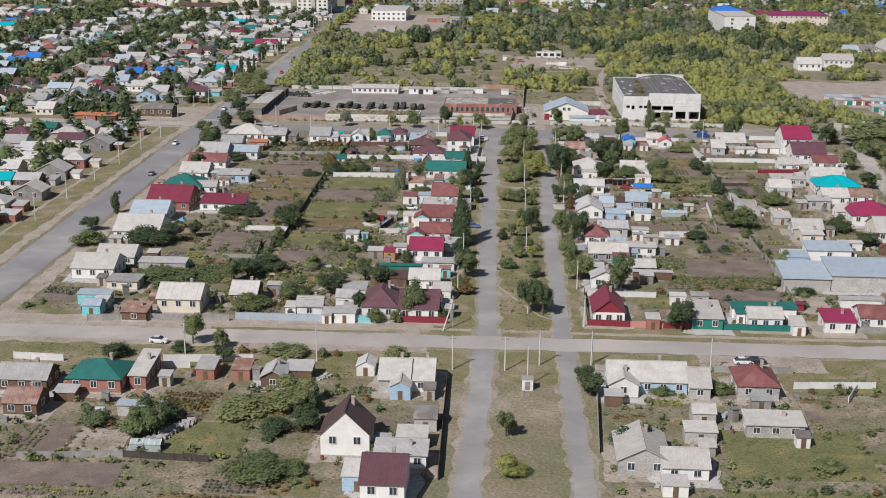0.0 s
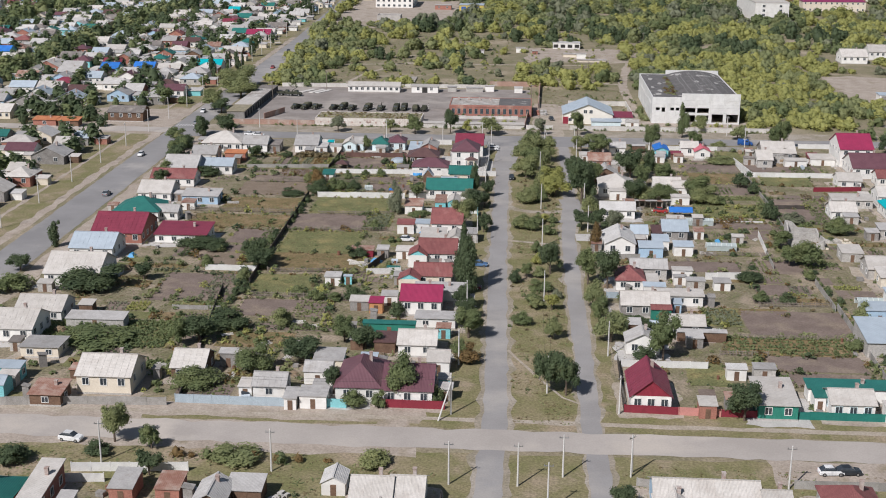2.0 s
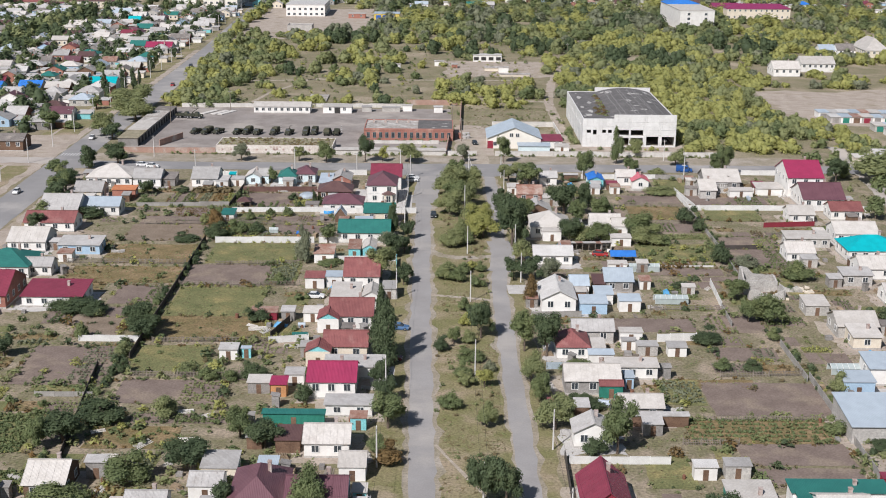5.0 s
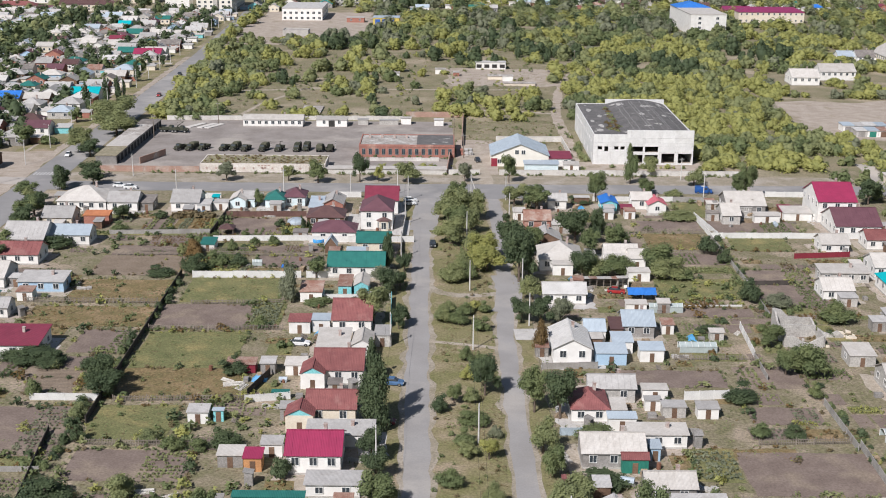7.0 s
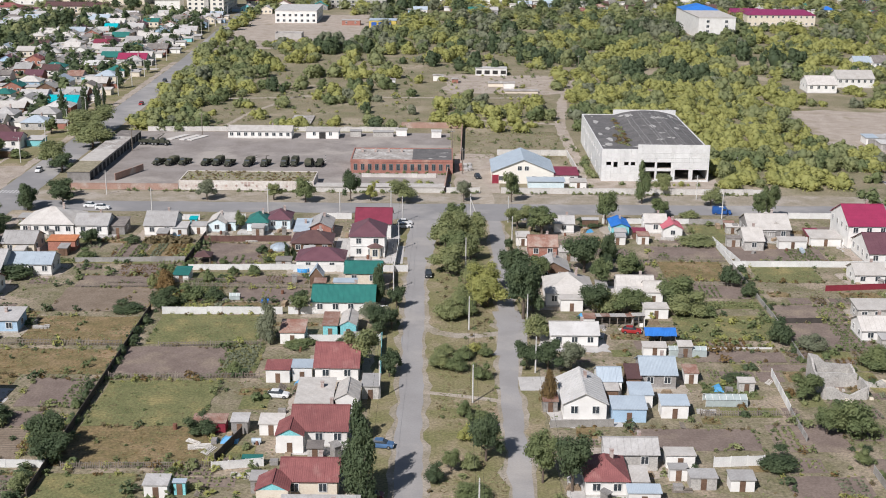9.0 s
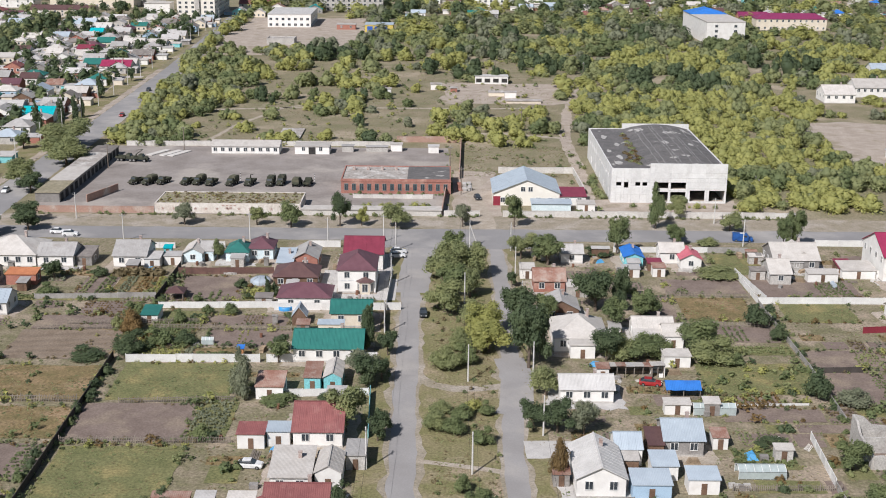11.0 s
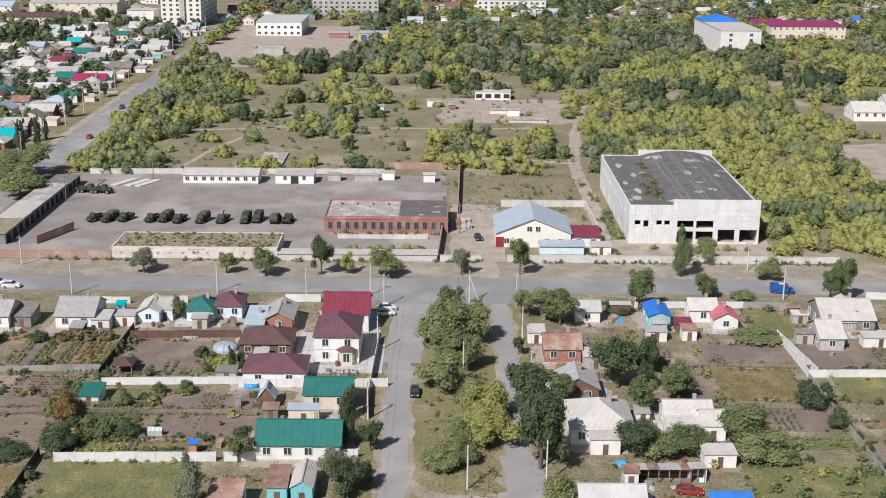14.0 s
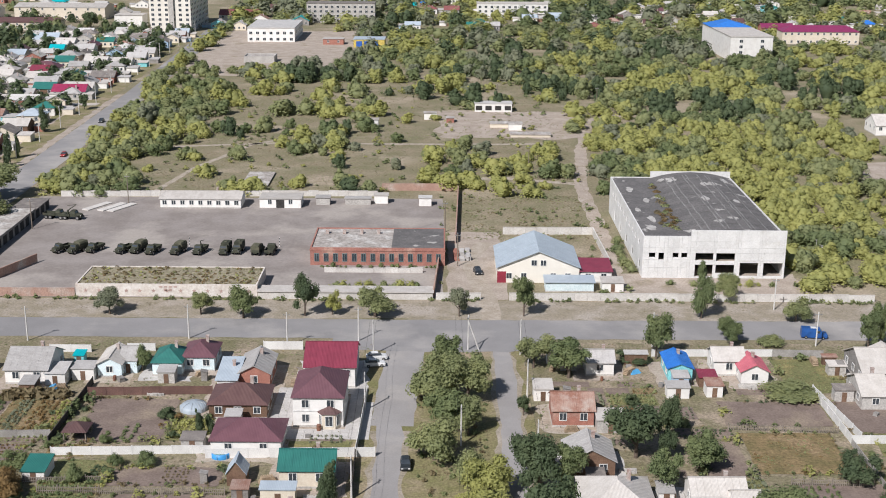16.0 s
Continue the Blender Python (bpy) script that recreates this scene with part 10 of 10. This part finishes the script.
tree(-105.8, -81.9, 15.2, 5.9, "dark", "bush", 2)
tree(-127.1, -69.6, 6.5, 4.6, "dark", "round", 1)
tree(-126.0, -49.7, 5.4, 7.4, "dark", "tall", 1)
tree(-123.6, -84.3, 9.6, 4.9, "green", "bush", 1)
tree(-92.5, -114.6, 15.9, 3.0, "green", "bush", 1)
tree(-45.1, -194.8, 10.8, 5.6, "olive", "round", 2)
tree(-41.0, -203.7, 6.2, 4.8, "dark", "round", 2)
tree(-46.8, -205.3, 6.2, 3.1, "dark", "bush", 1)
tree(-68.8, -200.9, 7.4, 4.7, "dark", "bush", 1)
tree(-71.7, -208.3, 6.1, 5.8, "green", "bush", 1)
tree(-80.6, -204.3, 6.2, 3.7, "green", "bush", 1)
tree(-53.6, -196.5, 11.8, 3.2, "olive", "bush", 1)
tree(-46.9, -222.3, 11.4, 3.7, "green", "bush", 2)
tree(-4.5, -203.5, 4.6, 4.9, "green", "round", 1)
tree(-3.4, -219.0, 5.8, 4.4, "yellow", "bush", 2)
tree(12.0, -183.4, 6.7, 5.1, "dark", "round", 1)
tree(17.3, -208.0, 7.0, 5.5, "dark", "bush", 1)
tree(51.3, -213.0, 5.9, 2.4, "olive", "bush", 1)
tree(-24.9, -213.2, 7.9, 3.3, "olive", "bush", 1)
tree(-153.8, 309.1, 5.0, 10.5, "dark", "tall", 0)
tree(-151.2, 244.0, 4.4, 11.9, "dark", "tall", 0)
tree(-147.2, 249.4, 3.6, 8.2, "dark", "tall", 0)
tree(-148.9, 264.7, 3.7, 8.4, "dark", "tall", 0)
tree(-152.3, 357.5, 5.5, 7.1, "dark", "round", 0)
tree(-178.3, 340.6, 10.6, 6.7, "green", "round", 0)
tree(-166.9, 289.4, 6.6, 5.3, "green", "round", 0)
tree(-160.5, 521.1, 9.7, 9.1, "dark", "round", 0)
tree(-162.8, 465.2, 7.8, 7.3, "dark", "round", 0)
tree(-200.1, 504.2, 7.6, 9.0, "dark", "round", 0)
tree(-243.4, 595.6, 8.5, 10.1, "dark", "round", 0)
tree(-229.2, 644.0, 9.8, 11.4, "dark", "round", 0)
tree(-231.8, 516.1, 6.4, 9.8, "dark", "tall", 0)
tree(-201.3, 452.7, 6.4, 7.2, "dark", "round", 0)
tree(-155.1, 229.1, 5.6, 13.1, "dark", "tall", 0)
tree(-152.0, 248.6, 4.4, 11.2, "dark", "tall", 0)
tree(-151.2, 262.4, 4.0, 9.6, "dark", "tall", 0)
tree(-152.7, 205.6, 6.7, 6.3, "green", "round", 0)
tree(-169.8, 241.5, 7.2, 4.4, "green", "round", 0)
tree(-160.4, 166.8, 8.2, 6.5, "green", "round", 0)
tree(-150.6, 164.3, 8.2, 3.6, "green", "bush", 0)
tree(-220.9, 364.0, 11.7, 6.5, "dark", "round", 0)
tree(-234.9, 379.6, 12.0, 8.4, "green", "round", 0)
tree(-68.2, -208.0, 6.1, 5.8, "green", "round", 1)
tree(-73.0, -199.3, 4.3, 3.6, "olive", "bush", 1)
tree(-47.5, -202.0, 5.2, 2.1, "green", "bush", 1)
tree(-40.7, -196.8, 4.3, 6.3, "dark", "tall", 1)
tree(-47.3, -217.3, 5.9, 2.0, "green", "bush", 1)
tree(-40.9, -220.8, 5.8, 2.4, "green", "bush", 1)
tree(26.2, -181.1, 5.7, 2.2, "green", "bush", 1)
tree(38.2, -180.2, 5.7, 2.5, "green", "bush", 1)

# ---- scrub and woods ----
CLEAR = [(-78, 535, -32, 586), (196, 570, 250, 592), (-128, 118, 43, 214), (-6, 300, 46, 362), (42, 120, 82, 201), (133, 178, 250, 270), (-137, 470, -56, 640), (-16, 286, 40, 298), (146, 512, 178, 585), (195, 585, 250, 606), (120, 40, 142, 150)]
TRACKS = [(38, 122, 40, 170), (40, 170, 40, 230), (40, 230, 46, 285), (46, 285, 50, 310), (50, 310, 58, 345), (40, 232, 15, 240), (15, 240, -4, 236), (-92, 215, -86, 250), (-86, 250, -72, 290), (-100, 285, -60, 293)]


def near_track(x, y, r):
    for ax, ay, bx, by in TRACKS:
        dx, dy = bx - ax, by - ay
        u = max(0.0, min(1.0, ((x - ax) * dx + (y - ay) * dy) / (dx * dx + dy * dy)))
        if (x - ax - u * dx) ** 2 + (y - ay - u * dy) ** 2 < r * r:
            return True
    return False


def cover(x, y):
    """How thickly shrubs grow at a place, 0 to 1."""
    n = wob(x, y, 0.035, 9.0) + 0.5 * wob(x, y, 0.09, 4.0)
    edge = -128.5 - max(0.0, y - 220) * 0.043
    if x < edge:
        return 0.0
    if y < 214:
        return 0.95 if 84 < x < 132 and y > 126 else (0.9 if 132 <= x < 150 and 118 < y < 178 else 0.0)
    if y < 460 and x < edge + 30:
        return 0.72 + n * 0.8
    if x < 36 and y < 300:
        return 0.5 + n * 0.7 if -8 < x and 222 < y < 285 else 0.14 + n * 0.9
    if x < 46 and y < 430:
        return 0.16 + n * 0.95
    if y < 330:
        return 0.92 + n * 0.3 if x < 134 else (0.7 if x < 150 else 0.1 + n)
    if y < 520:
        return (0.62 + n * 0.9) if x < 160 else 0.45 + n * 1.0
    if y < 660:
        return 0.5 + n * 1.1 if x > -60 else 0.25 + n
    return 0.36 + n * 0.8


def grow_woods():
    rng = np.random.default_rng(11)
    found = {}
    y = 118.0
    while y < 1000:
        step = 5.8 if y < 330 else 6.6 if y < 480 else 7.6 if y < 660 else 10.0
        x = -230.0 if y > 640 else -140.0
        reach = 150 + (y - 118) * 0.36 + (60 if 268 < y < 470 else 0)
        while x < min(reach, 420):
            px, py = x + rng.normal() * step * 0.42, y + rng.normal() * step * 0.42
            x += step
            if any(a < px < c and b < py < d for a, b, c, d in CLEAR) or near_track(px, py, 3.8):
                continue
            if rng.random() * 0.92 > cover(px, py):
                continue
            m = wob(px, py, 0.028, 2.2) + 0.2 * rng.normal()
            if px > 46 and py < 340:
                tint = "yellow" if m > -0.1 else "olive" if m > -0.36 else "green"
            elif px < -92 and py < 470:
                tint = "yellow" if m > 0.12 else "olive" if m > -0.32 else "green"
            elif py < 440:
                tint = "yellow" if m > 0.04 else "olive" if m > -0.22 else "green" if m > -0.34 else "dark"
            else:
                tint = "yellow" if m > 0.22 else "olive" if m > -0.06 else "green" if m > -0.34 else "dark" if m > -0.46 else "grey"
            size = step * (0.75 + 1.05 * rng.random())
            height = size * (0.58 + 0.3 * rng.random())
            if tint in ("dark", "grey"):
                height *= 1.35
            if rng.random() < 0.03:
                tint = "grey"
            found.setdefault((tint, 0 if py < 345 else 1 if py < 520 else 2), []).append((px, py, size, height))
        y += step
    for (tint, band), spots in found.items():
        thicket("shrubs", f"dense {WORDS_TREE[tint]} self-sown shrubs and young trees on waste ground", spots, tint, (480, 400, 210)[band], (0.33, 0.4, 0.6)[band])
    return {t: len(s) for t, s in found.items()}


grow_woods()


def scatter(label, region, count, tints, size, seed, avoid_roads=True):
    """Small wild bushes and weeds strewn over a region, as one object a tint."""
    rng = np.random.default_rng(seed)
    found = {t: [] for t in tints}
    x0, y0, x1, y1 = region
    for _ in range(count):
        x, y = x0 + (x1 - x0) * rng.random(), y0 + (y1 - y0) * rng.random()
        if avoid_roads and (-15.5 < x < -8 or 5 < x < 10.5 or 92 < y < 108 or -163 < y < -146):
            continue
        if wob(x, y, 0.06, seed) < -0.15 or in_soil(x, y):
            continue
        s = size * (0.5 + rng.random())
        found[tints[rng.integers(len(tints))]].append((x, y, s, s * ((0.5 if size < 3 else 0.9) + 0.5 * rng.random())))
    for t, spots in found.items():
        thicket("weeds", label, spots, t, 34 if size < 3 else 110, 1.3 if size < 3 else 0.8, size >= 3)


scatter("weeds and small bushes in the gardens", (-122, -140, -18, 86), 150, ("green", "olive"), 1.1, 21)
scatter("dark garden bushes along the plots", (-121, -138, -72, 60), 170, ("dark", "green"), 1.7, 36)
scatter("weeds and small bushes in the gardens", (14, -140, 128, 86), 260, ("green", "olive"), 1.1, 22)
scatter("weeds and small bushes in the gardens", (-110, -250, -18, -176), 260, ("green", "olive", "dark"), 1.5, 23)
scatter("weeds and small bushes in the gardens", (14, -250, 90, -176), 300, ("green", "olive"), 1.6, 24)
scatter("lush green weeds between sheds and garden fences", (-76, -140, -33, -62), 330, ("green", "olive", "green", "yellow"), 1.7, 41)
scatter("lush green weeds between sheds and garden fences", (40, -12, 66, 12), 90, ("olive", "yellow", "green"), 1.5, 42)
scatter("low weeds on the street median", (-7.5, -144, 5, 88), 260, ("olive", "green", "straw"), 0.9, 25)
scatter("low weeds along the wall foot", (-120, 118, 95, 119.3), 300, ("green", "olive"), 1.0, 26)
scatter("low weeds in the yards", (-4, 122, 42, 214), 160, ("green", "olive"), 1.5, 27)
scatter("dark garden trees of the far town", (-330, -100, -159, 640), 1500, ("dark", "green", "dark", "dark"), 6.2, 28)
scatter("dark garden trees of the far town", (-460, 380, -230, 760), 600, ("dark", "green", "dark", "olive"), 6.5, 29)
for far_y, far_x, seed in ((960, 560, 61), (1250, 680, 62), (1600, 820, 63), (1950, 960, 64)):
    scatter("trees of the far town towards the horizon", (-far_x, far_y, far_x, far_y + 350), 330, ("green", "dark", "olive"), 13.0, seed, False)
scatter("shrubs and weeds on waste ground", (-100, 215, 40, 450), 500, ("olive", "yellow", "green"), 1.8, 30)
scatter("shrubs beside the side street", (122, 20, 170, 140), 120, ("olive", "green"), 4.0, 31)
scatter("garden trees east of the side street", (130, -120, 260, 120), 160, ("green", "dark"), 3.6, 32)
scatter("tree belt along a far street", (-266, 225, -252, 575), 175, ("green", "olive", "green", "dark"), 8.5, 33)
scatter("broad tree belt along a far street", (-362, 380, -330, 660), 190, ("green", "olive", "dark", "green"), 9.5, 34)


def hedge(label, line, gap, tints, size, seed):
    """Self-sown bushes along a fence line."""
    rng = np.random.default_rng(seed)
    found = {t: [] for t in tints}
    for (ax, ay), (bx, by) in zip(line, line[1:]):
        n = int(math.hypot(bx - ax, by - ay) / gap)
        for k in range(n):
            u = (k + rng.random()) / n
            s = size * (0.5 + 0.8 * rng.random())
            found[tints[rng.integers(len(tints))]].append((ax + (bx - ax) * u + rng.normal() * 0.7, ay + (by - ay) * u, s, s * (0.6 + 0.4 * rng.random())))
    for t, spots in found.items():
        thicket("hedge", label, spots, t, 240, 0.5)


hedge("overgrown dark hedge along a garden fence", [(-71.5, -95), (-71, -60), (-70.5, -25), (-68.8, 10), (-68.5, 40), (-68, 62)], 2.2, ("dark", "green"), 2.2, 41)
hedge("overgrown hedge along a garden fence", [(68, 44), (67, 5), (66, -35), (66, -75), (68, -128)], 3.0, ("dark", "green", "olive"), 2.0, 42)
hedge("bushes behind the low store", [(-30, 127), (-22, 128), (-8, 128)], 1.4, ("olive", "yellow", "green"), 2.8, 43)
hedge("weeds at the foot of the depot", [(-34, 143.6), (-4, 143.6)], 1.6, ("green", "olive"), 1.6, 44)
hedge("bushes along the hall side", [(42.5, 140), (42.5, 168)], 2.4, ("green", "olive"), 3.2, 45)
hedge("bushes in front of the hall", [(48, 132), (60, 131), (80, 131)], 2.6, ("green", "olive", "yellow"), 2.2, 46)
hedge("bushes on the roadside south", [(-62, -165), (-44, -166), (-34, -165)], 2.5, ("olive", "brown", "green"), 2.4, 47)


def fill_gardens():
    """Small beds, rows of vegetables, berry bushes and dry weeds on the garden ground between plots and houses."""
    rng = np.random.default_rng(2024)
    beds = {"soil": [], "weedy": [], "green": []}
    rows = {t: [] for t in ("green", "olive", "grey", "straw", "brown", "yellow", "dark")}
    bushes = {t: [] for t in ("green", "olive", "dark", "brown")}
    blocks = ((-120, -140, -19, 70), (15, -140, 117, 84), (-106, -232, -19, -177), (15, -232, 66, -179))
    taken = PLOTS + [(h[0] - h[2] / 2 - 1.2, h[1] - h[3] / 2 - 1.5, h[0] + h[2] / 2 + 1.2, h[1] + h[3] / 2 + 0.6) for h in HOUSES]
    for bx0, by0, bx1, by1 in blocks:
        y = by0
        while y < by1:
            dy = rng.uniform(2.6, 6.5)
            x = bx0 + rng.uniform(0, 3)
            while x < bx1:
                dx = rng.uniform(3.5, 12.0)
                a, b, c, d = x, y, x + dx - 0.6, y + dy - 0.5
                x += dx
                if any(a < q[2] and c > q[0] and b < q[3] and d > q[1] for q in taken) or c > bx1:
                    continue
                kind = rng.random()
                if kind < 0.28:
                    beds["soil"].append((a, b, c, d))
                    if rng.random() < 0.6:
                        tint = ("green", "grey", "olive", "dark")[rng.integers(4)]
                        for v in np.arange(b + 0.5, d, 1.15):
                            rows[tint] += [(u + rng.normal() * 0.1, v + rng.normal() * 0.08, rng.uniform(0.35, 0.65), rng.uniform(0.25, 0.5)) for u in np.arange(a + 0.3, c, 0.85) if rng.random() < 0.75]
                elif kind < 0.52:
                    tint = ("green", "olive", "straw", "yellow", "brown", "grey")[rng.integers(6)]
                    gap = rng.uniform(0.8, 1.5)
                    beds["soil" if rng.random() < 0.5 else "green"].append((a, b, c, d))
                    along = rng.random() < 0.6
                    for v in np.arange(b + 0.4, d, gap) if along else np.arange(a + 0.4, c, gap):
                        for u in np.arange(a, c, 0.8) if along else np.arange(b, d, 0.8):
                            if rng.random() < 0.85:
                                p = (u, v) if along else (v, u)
                                rows[tint].append((p[0] + rng.normal() * 0.1, p[1] + rng.normal() * 0.1, rng.uniform(0.4, 0.8), rng.uniform(0.3, 0.8)))
                elif kind < 0.7:
                    beds["weedy"].append((a, b, c, d))
                    for _ in range(int((c - a) * (d - b) * 0.7)):
                        rows[("straw", "olive", "brown", "straw")[rng.integers(4)]].append((rng.uniform(a, c), rng.uniform(b, d), rng.uniform(0.3, 0.8), rng.uniform(0.25, 0.7)))
                elif kind < 0.86:
                    beds["green"].append((a, b, c, d))
                    for _ in range(int((c - a) * (d - b) * 0.10) + 1):
                        w = rng.uniform(1.0, 2.6)
                        bushes[("green", "dark", "olive", "green", "brown")[rng.integers(5)]].append((rng.uniform(a, c), rng.uniform(b, d), w, w * rng.uniform(0.6, 0.95)))
            y += dy
    for (kind, spots), material, words in zip(beds.items(), (SOIL, HAY, GRASS), ("small dug garden beds", "dry weedy garden beds", "grassy garden beds")):
        v, f = [], []
        for k, (a, b, c, d) in enumerate(spots):
            z, n = 0.036 + 0.004 * (k % 2), len(v)
            nx, ny = max(1, int((c - a) / 1.6)), max(1, int((d - b) / 1.6))
            edge = [(a + (c - a) * i / nx, b) for i in range(nx)] + [(c, b + (d - b) * j / ny) for j in range(ny)] + [(c - (c - a) * i / nx, d) for i in range(nx)] + [(a, d - (d - b) * j / ny) for j in range(ny)]
            v += [(p + 0.3 * wob(p, q, 0.9, 1.0), q + 0.3 * wob(p, q, 0.9, 6.0), z) for p, q in edge]
            f.append(tuple(range(n, len(v))))
        tagged(new("garden_beds", mesh_of("garden_beds", v, f, material)), f"{words} between fences and sheds", "garden beds", kind="stuff")
    for t, spots in rows.items():
        if spots:
            p = np.array(spots)
            kit = [leaf_cloud(rng, [(0, 0, 0.45, 0.5)], 15, 0.3, 1.0) for _ in range(5)]
            v = np.concatenate([kit[k % 5] * (w, w, h) + (x, y, 0.03) for k, (x, y, w, h) in enumerate(p)])
            tagged(new("vegetable_rows", fast_mesh("vegetable_rows", v, np.arange(len(v)).reshape(-1, 3), LEAF[t])), f"{'dry' if t == 'straw' else WORDS_TREE[t]} rows of vegetables in small beds", "vegetables", kind="stuff")
    for t, spots in bushes.items():
        thicket("berry_bushes", f"{WORDS_TREE[t]} berry bushes among garden beds", spots, t, 90, 0.9)


fill_gardens()


def plot_borders():
    """Weeds, currant bushes and perennials along the borders between the garden plots."""
    rng = np.random.default_rng(77)
    found = {t: [] for t in ("green", "olive", "dark", "brown", "straw", "yellow")}
    names = ("green", "olive", "green", "straw", "dark", "brown", "olive", "straw", "yellow")
    for x0, y0, x1, y1 in PLOTS:
        for ax, ay, bx, by in ((x0, y0, x1, y0), (x1, y0, x1, y1), (x0, y1, x1, y1), (x0, y0, x0, y1)):
            tone, thick = rng.integers(len(names)), 0.25 + 0.75 * rng.random()
            for u in np.arange(0, 1, 0.9 / max(1.0, math.hypot(bx - ax, by - ay))):
                x, y = ax + (bx - ax) * u + rng.normal() * 0.45, ay + (by - ay) * u + rng.normal() * 0.45
                if rng.random() > thick or wob(x, y, 0.15, 3.3) < -0.25 or any(abs(x - h[0]) < h[2] / 2 + 0.4 and abs(y - h[1]) < h[3] / 2 + 0.4 for h in HOUSES):
                    continue
                big = rng.random() < 0.12
                w = rng.uniform(1.6, 3.0) if big else rng.uniform(0.5, 1.3)
                t = names[tone] if rng.random() < 0.6 else names[rng.integers(len(names))]
                found["dark" if big and t == "straw" else t].append((x, y, w, w * rng.uniform(0.55, 0.95)))
    for t, spots in found.items():
        thicket("border_plants", f"{'dry' if t == 'straw' else WORDS_TREE[t]} weeds and low bushes along garden plot borders", spots, t, 44, 1.0, False)


plot_borders()

# ---- grass tufts ----
meadow(-6.2, -148, 4.6, 60, ("straw", "olive", "straw"), 0.8, 0.5, 101)
meadow(-19, -148, -14.6, 92, ("straw",), 0.5, 0.32, 102)
meadow(10.4, -148, 13, 92, ("straw",), 0.5, 0.32, 103)
meadow(-122, -140, -18, 92, ("straw", "olive", "green"), 0.3, 0.5, 104)
meadow(14, -140, 128, 92, ("straw", "olive", "green"), 0.3, 0.5, 105)
meadow(-110, -240, -18, -163, ("straw", "olive", "green"), 0.45, 0.55, 106)
meadow(12, -240, 90, -163, ("straw", "olive", "green"), 0.45, 0.55, 107)
meadow(-100, 215, 42, 300, ("straw", "olive", "straw"), 0.3, 0.45, 108)
meadow(-100, 300, 42, 450, ("straw", "olive"), 0.16, 0.6, 109)
meadow(2, 168, 40, 216, ("straw", "olive"), 0.6, 0.6, 110)
meadow(-124, 112, 95, 118, ("straw",), 0.3, 0.3, 111)
meadow(-87, 121, -45.5, 134, ("straw", "brown"), 0.0, 0.4, 112)
tufts("grass_tufts", "tufts of dry late-summer grass and weeds", MEADOW)
